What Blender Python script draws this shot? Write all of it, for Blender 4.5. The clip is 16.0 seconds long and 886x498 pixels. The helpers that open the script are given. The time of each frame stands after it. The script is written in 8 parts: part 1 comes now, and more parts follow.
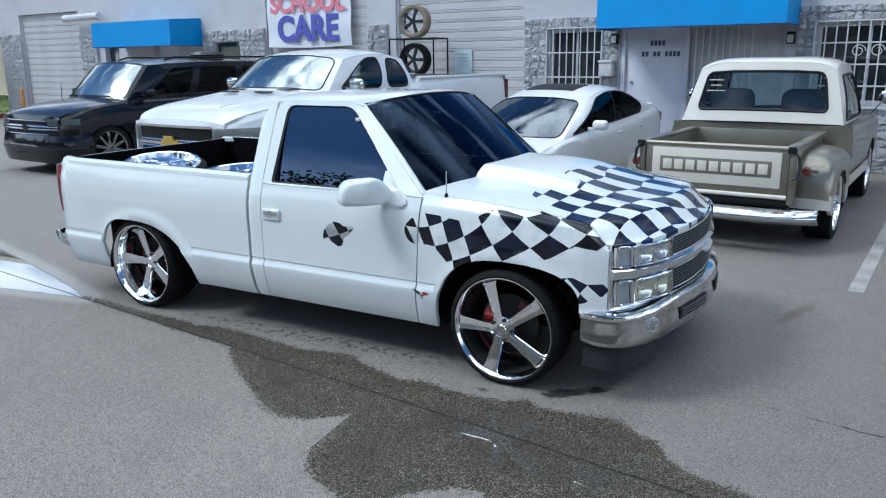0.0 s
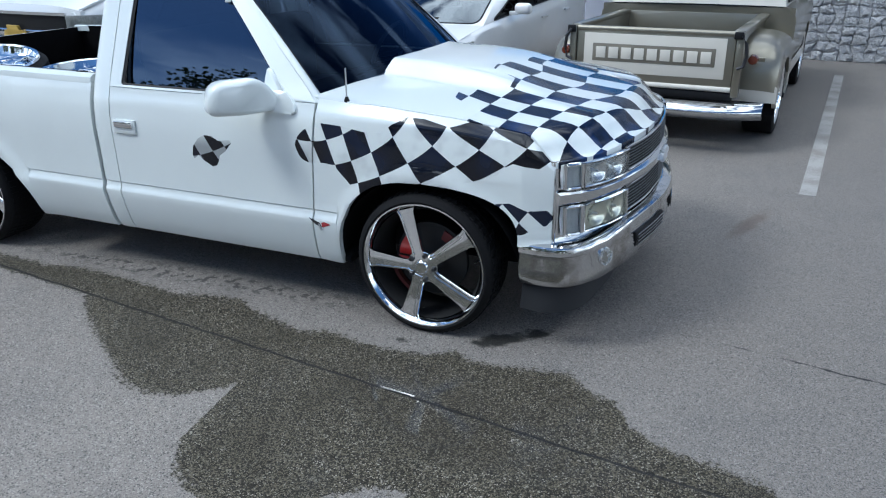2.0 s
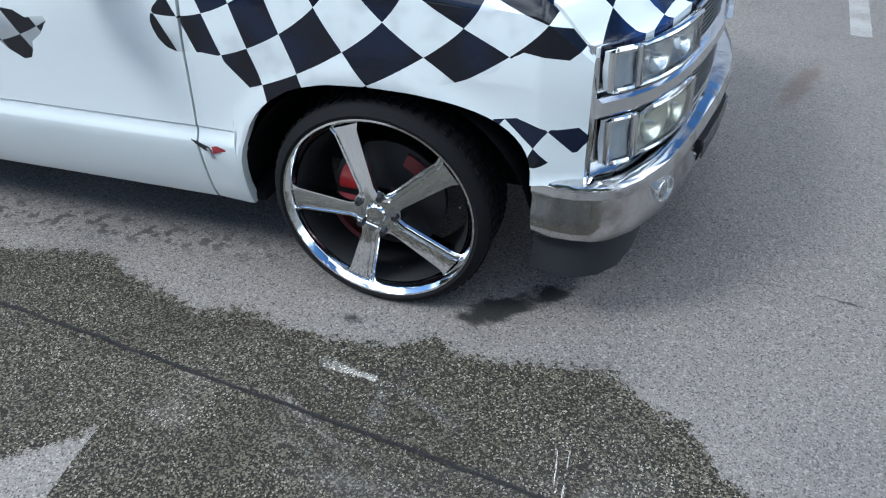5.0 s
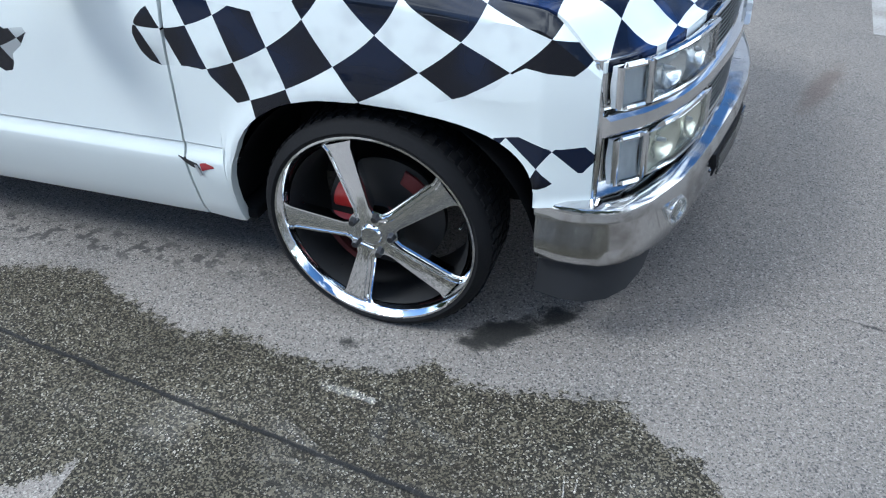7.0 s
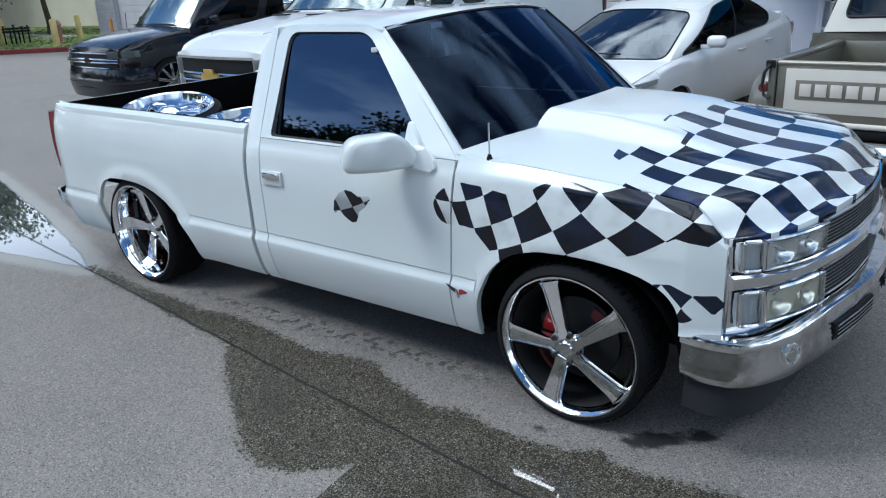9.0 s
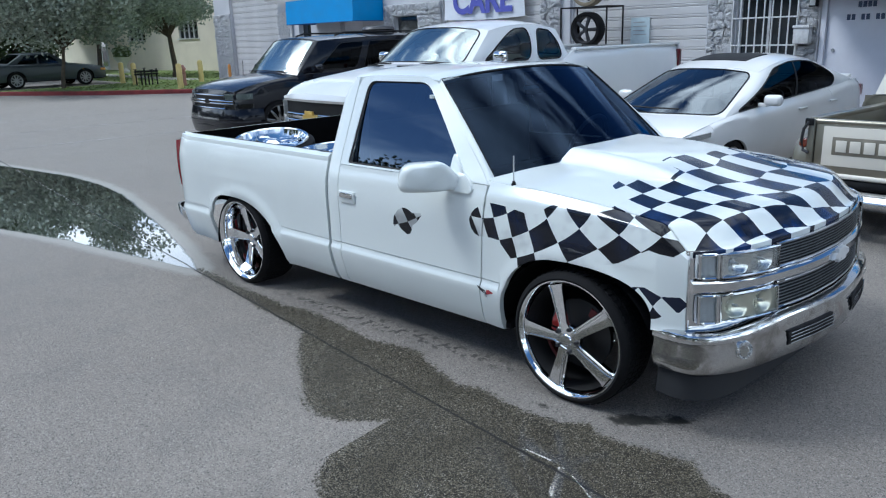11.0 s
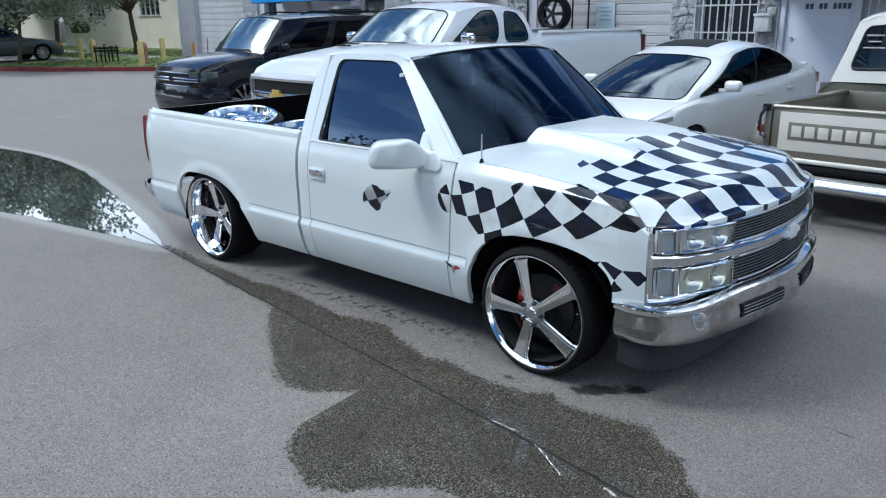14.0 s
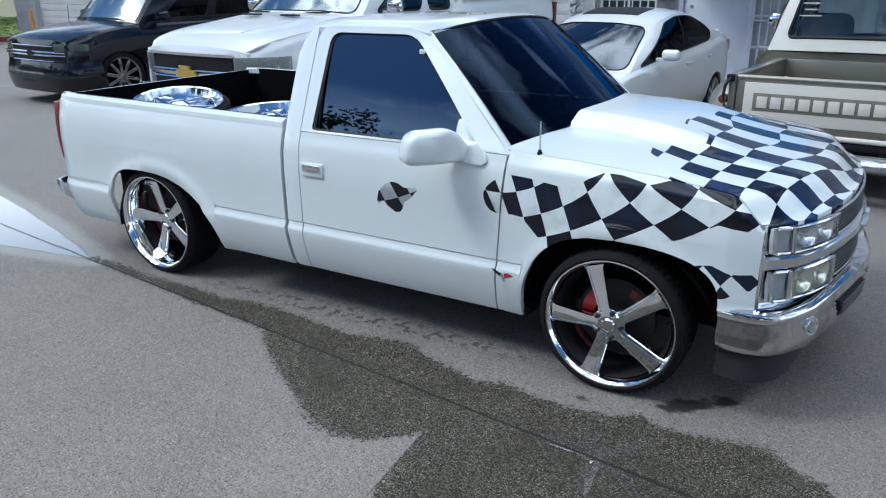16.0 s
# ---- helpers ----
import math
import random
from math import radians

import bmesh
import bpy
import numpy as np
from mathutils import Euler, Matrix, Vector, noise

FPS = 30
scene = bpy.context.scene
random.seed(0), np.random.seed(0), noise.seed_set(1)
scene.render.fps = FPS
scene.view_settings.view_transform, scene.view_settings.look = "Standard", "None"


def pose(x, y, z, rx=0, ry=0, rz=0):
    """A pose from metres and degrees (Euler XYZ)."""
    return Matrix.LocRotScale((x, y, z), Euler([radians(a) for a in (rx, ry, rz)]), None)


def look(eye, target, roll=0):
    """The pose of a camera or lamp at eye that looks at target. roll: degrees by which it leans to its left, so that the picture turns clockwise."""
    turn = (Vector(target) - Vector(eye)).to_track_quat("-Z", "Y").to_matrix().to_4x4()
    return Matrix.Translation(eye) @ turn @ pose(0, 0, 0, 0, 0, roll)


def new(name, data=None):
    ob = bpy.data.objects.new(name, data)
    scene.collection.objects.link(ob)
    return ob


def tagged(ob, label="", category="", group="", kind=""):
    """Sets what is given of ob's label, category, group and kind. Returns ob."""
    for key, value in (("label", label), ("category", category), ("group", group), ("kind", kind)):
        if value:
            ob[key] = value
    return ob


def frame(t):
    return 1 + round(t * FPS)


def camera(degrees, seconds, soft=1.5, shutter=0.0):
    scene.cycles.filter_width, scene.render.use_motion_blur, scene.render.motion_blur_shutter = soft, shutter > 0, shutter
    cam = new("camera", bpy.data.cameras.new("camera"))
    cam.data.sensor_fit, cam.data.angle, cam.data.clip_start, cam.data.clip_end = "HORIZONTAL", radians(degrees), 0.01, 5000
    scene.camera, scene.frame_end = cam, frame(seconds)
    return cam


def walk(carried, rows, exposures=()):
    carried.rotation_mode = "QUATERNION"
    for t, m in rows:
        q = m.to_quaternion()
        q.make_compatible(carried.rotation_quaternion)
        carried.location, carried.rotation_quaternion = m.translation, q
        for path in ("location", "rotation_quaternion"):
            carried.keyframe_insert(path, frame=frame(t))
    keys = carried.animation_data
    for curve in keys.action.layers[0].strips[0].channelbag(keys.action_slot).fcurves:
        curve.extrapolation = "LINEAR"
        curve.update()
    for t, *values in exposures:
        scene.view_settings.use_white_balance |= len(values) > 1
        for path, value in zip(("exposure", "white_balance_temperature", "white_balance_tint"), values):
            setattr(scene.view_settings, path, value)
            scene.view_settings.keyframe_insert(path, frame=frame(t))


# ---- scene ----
cam = camera(60.2, 16.0, soft=1.15)
PATH = [
    (0, (1.707, -3.621, 1.782), (0.741, -1.936, 1.301), -0.6),
    (0.5, (1.662, -3.56, 1.775), (0.735, -1.872, 1.233), -0.4),
    (1, (1.568, -3.298, 1.749), (0.694, -1.616, 1.111), -0.7),
    (1.5, (1.5, -3.064, 1.73), (0.669, -1.388, 1.023), -0.9),
    (2, (1.33, -2.849, 1.691), (0.596, -1.146, 0.94), -0.4),
    (2.5, (1.187, -2.632, 1.674), (0.507, -0.943, 0.848), -0.8),
    (3, (1.116, -2.334, 1.639), (0.466, -0.686, 0.709), -1.1),
    (3.5, (1.04, -2.146, 1.599), (0.405, -0.538, 0.593), -1.4),
    (4, (0.918, -1.995, 1.569), (0.335, -0.398, 0.514), -1.0),
    (6.5, (0.739, -1.456, 1.476), (0.235, 0.018, 0.222), -2.0),
    (7, (0.771, -1.548, 1.516), (0.214, -0.027, 0.343), -2.1),
    (7.5, (0.83, -1.843, 1.605), (0.164, -0.227, 0.633), -1.9),
    (8, (0.946, -2.099, 1.669), (0.155, -0.472, 0.816), -2.5),
    (8.5, (1.142, -2.228, 1.716), (0.11, -0.701, 0.94), -3.8),
    (9, (1.289, -2.398, 1.721), (0.128, -0.913, 1.053), -3.0),
    (11.5, (2.133, -2.918, 1.766), (0.765, -1.559, 1.235), -1.8),
    (12, (2.215, -3.01, 1.769), (0.858, -1.638, 1.24), -1.3),
    (12.5, (2.264, -3.049, 1.768), (0.911, -1.669, 1.251), -1.6),
    (13, (2.247, -3.04, 1.766), (0.932, -1.629, 1.235), -1.5),
    (13.5, (2.196, -3.015, 1.765), (0.911, -1.589, 1.205), -1.2),
    (14, (2.057, -2.916, 1.744), (0.77, -1.499, 1.164), -0.7),
    (14.5, (1.821, -2.824, 1.738), (0.541, -1.422, 1.107), -0.1),
    (15, (1.501, -2.899, 1.74), (0.297, -1.436, 1.098), 0.0),
    (15.5, (1.246, -2.942, 1.733), (0.156, -1.397, 1.08), -0.7),
    (16, (0.961, -2.97, 1.75), (-0.018, -1.356, 1.09), -0.4),
]
EXPOSURE = ((0, 0.02), (3.0, -0.04), (3.5, 0.04), (7, 0.46), (8, 0.06), (9, -0.12), (12.5, -0.02), (16, -0.06))
walk(cam, [(t, look(e, g, r)) for t, e, g, r in PATH], [(t, e, 5680, 4) for t, e in EXPOSURE])

# ---- light ----
SUN = Vector((-0.75, -0.60, 1.08)).normalized()
world = bpy.data.worlds.new("world")
scene.world = world
world.use_nodes = True
wn, wl = world.node_tree.nodes, world.node_tree.links
wn.clear()
sky = wn.new("ShaderNodeTexSky")
sky.sky_type, sky.sun_disc = "NISHITA", False
sky.sun_elevation = math.asin(SUN.z)
sky.sun_rotation = math.atan2(SUN.x, SUN.y)
sky.air_density, sky.dust_density, sky.ozone_density = 1.0, 0.6, 1.6
sky_dim = wn.new("ShaderNodeVectorMath")
sky_dim.operation = "MULTIPLY"
sky_dim.inputs[1].default_value = (0.068, 0.090, 0.115)
wl.new(sky.outputs[0], sky_dim.inputs[0])
w_tc = wn.new("ShaderNodeTexCoord")
w_map = wn.new("ShaderNodeMapping")
w_map.inputs["Scale"].default_value = (1.0, 1.0, 2.6)
w_map.inputs["Rotation"].default_value = (0.15, 0.1, 2.1)
wl.new(w_tc.outputs["Generated"], w_map.inputs[0])
w_noise = wn.new("ShaderNodeTexNoise")
w_noise.inputs["Scale"].default_value, w_noise.inputs["Detail"].default_value = 3.4, 8
w_noise.inputs["Roughness"].default_value, w_noise.inputs["Distortion"].default_value = 0.55, 0.4
wl.new(w_map.outputs[0], w_noise.inputs["Vector"])
w_ramp = wn.new("ShaderNodeValToRGB")
w_ramp.color_ramp.elements[0].position, w_ramp.color_ramp.elements[1].position = 0.47, 0.69
wl.new(w_noise.outputs["Fac"], w_ramp.inputs[0])
w_mix = wn.new("ShaderNodeMix")
w_mix.data_type = "RGBA"
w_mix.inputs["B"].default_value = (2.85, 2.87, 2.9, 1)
w_sep = wn.new("ShaderNodeSeparateXYZ")
wl.new(w_tc.outputs["Generated"], w_sep.inputs[0])
w_haze = wn.new("ShaderNodeMapRange")
w_haze.inputs["From Min"].default_value, w_haze.inputs["From Max"].default_value = 0.40, 0.14
w_haze.inputs["To Max"].default_value = 0.95
wl.new(w_sep.outputs[2], w_haze.inputs["Value"])
w_break = wn.new("ShaderNodeMath")
w_break.operation = "MULTIPLY"
w_edge = wn.new("ShaderNodeMapRange")
w_edge.inputs["From Min"].default_value, w_edge.inputs["From Max"].default_value = 0.42, 0.54
w_edge.inputs["To Min"].default_value = 0.12
wl.new(w_noise.outputs["Fac"], w_edge.inputs["Value"])
wl.new(w_haze.outputs[0], w_break.inputs[0])
wl.new(w_edge.outputs[0], w_break.inputs[1])
w_high = wn.new("ShaderNodeMapRange")   # unseen cloud added overhead and thinned lower down, for the glass reflections
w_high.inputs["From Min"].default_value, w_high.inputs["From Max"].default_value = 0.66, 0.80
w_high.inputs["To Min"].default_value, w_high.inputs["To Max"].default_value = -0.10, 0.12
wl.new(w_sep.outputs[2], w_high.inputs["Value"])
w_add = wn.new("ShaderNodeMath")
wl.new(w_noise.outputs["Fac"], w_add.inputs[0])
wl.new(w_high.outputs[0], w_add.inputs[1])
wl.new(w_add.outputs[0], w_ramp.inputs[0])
w_max = wn.new("ShaderNodeMath")
w_max.operation = "MAXIMUM"
wl.new(w_ramp.outputs[0], w_max.inputs[0])
wl.new(w_break.outputs[0], w_max.inputs[1])
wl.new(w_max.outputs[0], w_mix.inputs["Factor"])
wl.new(sky_dim.outputs[0], w_mix.inputs["A"])
w_bg = wn.new("ShaderNodeBackground")
w_out = wn.new("ShaderNodeOutputWorld")
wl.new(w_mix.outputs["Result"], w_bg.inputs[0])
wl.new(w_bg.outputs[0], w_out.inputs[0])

sun = new("sun", bpy.data.lights.new("sun", "SUN"))
sun.data.energy, sun.data.angle, sun.data.color = 2.25, radians(17), (1.0, 0.965, 0.92)
sun.matrix_world = look(SUN * 30, (0, 0, 0))

# ---- materials ----


class Mat:
    """A node material: principled shader with a few helpers."""

    def __init__(self, name, color=(0.5, 0.5, 0.5), rough=0.5, metal=0.0, **kw):
        self.m = bpy.data.materials.new(name)
        self.m.use_nodes = True
        self.t = self.m.node_tree
        self.n, self.l = self.t.nodes, self.t.links
        self.p = self.n["Principled BSDF"]
        self.set("Base Color", (*color, 1))
        self.set("Roughness", rough)
        self.set("Metallic", metal)
        for k, v in kw.items():
            self.set(k.replace("_", " "), v)

    def set(self, k, v):
        if hasattr(v, "links"):
            self.l.new(v, self.p.inputs[k])
        else:
            self.p.inputs[k].default_value = v

    def obj(self):
        return self.n.new("ShaderNodeTexCoord").outputs["Object"]

    def geo(self):
        return self.n.new("ShaderNodeNewGeometry").outputs["Position"]

    def noise(self, scale, detail=4, vec=None, rough=0.55, dist=0.0):
        k = self.n.new("ShaderNodeTexNoise")
        k.inputs["Scale"].default_value, k.inputs["Detail"].default_value = scale, detail
        k.inputs["Roughness"].default_value, k.inputs["Distortion"].default_value = rough, dist
        self.l.new(vec if vec is not None else self.geo(), k.inputs["Vector"])
        return k.outputs["Fac"]

    def voronoi(self, scale, vec=None, feature="F1", out="Distance"):
        k = self.n.new("ShaderNodeTexVoronoi")
        k.feature = feature
        k.inputs["Scale"].default_value = scale
        self.l.new(vec if vec is not None else self.geo(), k.inputs["Vector"])
        return k.outputs[out]

    def ramp(self, fac, *stops):
        k = self.n.new("ShaderNodeValToRGB")
        e = k.color_ramp.elements
        while len(e) < len(stops):
            e.new(0.5)
        for el, (pos, col) in zip(e, stops):
            el.position = pos
            el.color = (*col, 1) if len(col) == 3 else col
        self.l.new(fac, k.inputs[0])
        return k.outputs[0]

    def math(self, op, a, b=0.0, clamp=False):
        k = self.n.new("ShaderNodeMath")
        k.operation, k.use_clamp = op, clamp
        for i, v in enumerate((a, b)):
            if hasattr(v, "links"):
                self.l.new(v, k.inputs[i])
            else:
                k.inputs[i].default_value = v
        return k.outputs[0]

    def mix(self, fac, a, b):
        k = self.n.new("ShaderNodeMix")
        k.data_type = "RGBA"
        for key, v in (("Factor", fac), ("A", a), ("B", b)):
            if hasattr(v, "links"):
                self.l.new(v, k.inputs[key])
            elif key == "Factor":
                k.inputs[key].default_value = v
            else:
                k.inputs[key].default_value = (*v, 1)
        return k.outputs["Result"]

    def sep(self, vec):
        k = self.n.new("ShaderNodeSeparateXYZ")
        self.l.new(vec, k.inputs[0])
        return k.outputs

    def step(self, v, lo, hi):
        k = self.n.new("ShaderNodeMapRange")
        k.interpolation_type = "SMOOTHSTEP"
        self.l.new(v, k.inputs["Value"])
        k.inputs["From Min"].default_value, k.inputs["From Max"].default_value = lo, hi
        return k.outputs[0]

    def outline(self, value, *pts):
        """A drawn edge: straight lines through (place, height) points."""
        lo, hi = pts[0][0], pts[-1][0]
        zs = [p[1] for p in pts]
        z0, dz = min(zs), max(max(zs) - min(zs), 1e-3)
        k = self.n.new("ShaderNodeFloatCurve")
        c = k.mapping.curves[0]
        while len(c.points) < len(pts):
            c.points.new(0.5, 0.5)
        for p, (x, z) in zip(c.points, pts):
            p.location = ((x - lo) / (hi - lo), (z - z0) / dz)
            p.handle_type = "VECTOR"
        k.mapping.update()
        self.l.new(self.math("MULTIPLY", self.math("SUBTRACT", value, lo), 1 / (hi - lo), True), k.inputs["Value"])
        return self.math("ADD", self.math("MULTIPLY", k.outputs[0], dz), z0)

    def bump(self, height, strength=0.3, dist=0.01):
        k = self.n.new("ShaderNodeBump")
        k.inputs["Strength"].default_value, k.inputs["Distance"].default_value = strength, dist
        self.l.new(height, k.inputs["Height"])
        self.l.new(k.outputs[0], self.p.inputs["Normal"])


def mottled(name, color, rough=0.5, metal=0.0, scale=6.0, spread=0.25, bump=0.0, fine=80.0, vary=0.2, **kw):
    """A plain surface with broad stains and fine grain."""
    m = Mat(name, color, rough, metal, **kw)
    v = m.obj()
    broad, grain = m.noise(scale, 5, v), m.noise(fine, 3, v)
    lo = tuple(c * (1 - spread) for c in color)
    hi = tuple(min(1, c * (1 + spread * 0.6)) for c in color)
    col = m.ramp(broad, (0.3, lo), (0.7, hi))
    m.set("Base Color", m.mix(m.math("MULTIPLY", grain, 0.25), col, lo))
    m.set("Roughness", m.math("ADD", m.math("MULTIPLY", broad, vary), max(0.0, rough - vary / 2)))
    if bump:
        m.bump(grain, bump, 0.004)
    return m.m


def car_paint(name, color, rough=0.25, metal=0.0, dirt=0.08, coat=0.9, gloss=0.5):
    m = Mat(name, color, rough, metal, Specular_IOR_Level=gloss)
    m.set("Coat Weight", coat)
    m.set("Coat Roughness", 0.04)
    v = m.obj()
    dust = m.noise(2.5, 6, v)
    m.set("Base Color", m.mix(m.math("MULTIPLY", m.step(dust, 0.35, 0.75), dirt * 2), color, tuple(c * 0.75 + 0.01 for c in color)))
    m.set("Roughness", m.math("ADD", m.math("MULTIPLY", dust, 0.15), rough))
    return m.m


def glass(name, tint, gloss=1.0, ior=1.6, blur=0.015):
    """Tinted pane: clear tint with mirror gloss by angle."""
    m = bpy.data.materials.new(name)
    m.use_nodes = True
    n, l = m.node_tree.nodes, m.node_tree.links
    n.clear()
    tr, gl, mix, fr = (n.new(k) for k in ("ShaderNodeBsdfTransparent", "ShaderNodeBsdfGlossy", "ShaderNodeMixShader", "ShaderNodeFresnel"))
    tr.inputs[0].default_value = (*tint, 1)
    gl.inputs["Roughness"].default_value = blur
    gl.inputs[0].default_value = (gloss[0], gloss[1], gloss[2], 1) if isinstance(gloss, tuple) else (gloss, gloss, gloss, 1)
    fr.inputs["IOR"].default_value = ior
    out = n.new("ShaderNodeOutputMaterial")
    l.new(fr.outputs[0], mix.inputs[0])
    l.new(tr.outputs[0], mix.inputs[1])
    l.new(gl.outputs[0], mix.inputs[2])
    l.new(mix.outputs[0], out.inputs[0])
    return m


WHITE = (0.70, 0.74, 0.725)
M_WHITE = car_paint("white_paint", WHITE)
M_WHITE2 = car_paint("white_paint_other", (0.68, 0.69, 0.69))
M_PEARL = car_paint("pearl_paint", (0.71, 0.71, 0.70))
M_BLACK = car_paint("black_paint", (0.006, 0.0065, 0.010), 0.12, coat=0.55, gloss=0.12)
M_GREYCAR = car_paint("grey_paint", (0.045, 0.06, 0.068), 0.3, 0.2, coat=0.6)
M_CREAM = car_paint("cream_paint", (0.64, 0.60, 0.52))
M_GOLD = car_paint("pewter_paint", (0.25, 0.23, 0.18), 0.27, 0.75, coat=0.6)
M_GOLDD = mottled("pewter_dark", (0.20, 0.18, 0.14), 0.5, 0.2)
M_CHROME = mottled("chrome", (0.70, 0.71, 0.72), 0.08, 1.0, 9, 0.08, vary=0.06)
M_OLDCHROME = mottled("dull_chrome", (0.62, 0.63, 0.64), 0.2, 1.0, 9, 0.08)
M_CHROME_W = mottled("wheel_chrome", (0.86, 0.88, 0.90), 0.07, 1.0, 14, 0.06, vary=0.06)
M_RUBBER = mottled("tyre_rubber", (0.007, 0.007, 0.008), 0.8, 0, 10, 0.3, 0.3, 120, Specular_IOR_Level=0.22)
M_TRIM = mottled("black_trim", (0.008, 0.008, 0.009), 0.55, Specular_IOR_Level=0.25)
M_DAM = mottled("grey_black_plastic", (0.016, 0.017, 0.020), 0.75)
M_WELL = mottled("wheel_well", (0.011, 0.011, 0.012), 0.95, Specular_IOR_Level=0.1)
M_RED = mottled("red_caliper", (0.34, 0.012, 0.012), 0.4)
M_REDD = mottled("dull_red", (0.07, 0.006, 0.006), 0.7)
M_DARKMETAL = mottled("dark_metal", (0.06, 0.06, 0.065), 0.45, 0.8)
M_LENS_R = Mat("red_lens", (0.26, 0.008, 0.016), 0.12, Coat_Weight=1.0).m
M_LENS_D = Mat("dark_red_lens", (0.09, 0.006, 0.008), 0.2, Coat_Weight=0.5).m
M_LENS_A = Mat("amber_lens", (0.75, 0.33, 0.06), 0.15, Coat_Weight=1.0).m
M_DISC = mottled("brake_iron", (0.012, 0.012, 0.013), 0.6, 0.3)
M_CHROME_D = mottled("dark_chrome", (0.26, 0.27, 0.28), 0.15, 1.0, 12, 0.1, vary=0.08)
M_REFL = mottled("lamp_reflector", (0.86, 0.87, 0.87), 0.16, 0.75, 9, 0.08)
M_FROST = mottled("frosted_lamp", (0.70, 0.72, 0.73), 0.35, 0.1, 30, 0.15)
# mirror gloss tinted blue: bluer reflections than the sky gives
M_GLASS = glass("tinted_glass", (0.045, 0.055, 0.07), (0.55, 0.72, 1.0), 2.1)
M_GLASS_L = glass("windshield_glass", (0.45, 0.52, 0.50), (0.92, 1.0, 0.96), 5.5, 0.10)
M_GLASS_S = glass("sedan_windshield", (0.20, 0.24, 0.26), (0.8, 0.88, 0.96), 2.3, 0.03)
M_GLASS_G = glass("green_glass", (0.74, 0.84, 0.82), 0.95, 1.5)
# gloss darkened and tinted blue, for navy reflections
M_GLASS_W = glass("tinted_windshield", (0.13, 0.17, 0.23), (0.25, 0.36, 0.56), 1.5)
M_GLASS_D = glass("dark_glass", (0.02, 0.022, 0.025), 0.45, 1.4)
M_GLASS_C = glass("clear_lens", (0.9, 0.91, 0.9), 0.9, 1.3)
M_INT = mottled("dark_interior", (0.03, 0.032, 0.036), 0.8)
M_SEAT = mottled("grey_seat", (0.12, 0.12, 0.135), 0.85, 0, 12, 0.3)
M_BED = mottled("bedliner", (0.004, 0.004, 0.0045), 0.9, 0, 10, 0.4, 0.4, 200, Specular_IOR_Level=0.05)
M_GOLDEM = Mat("gold_emblem", (0.62, 0.42, 0.10), 0.3, 0.6).m
M_SILVER = mottled("silver_plastic", (0.45, 0.46, 0.47), 0.35, 0.6)


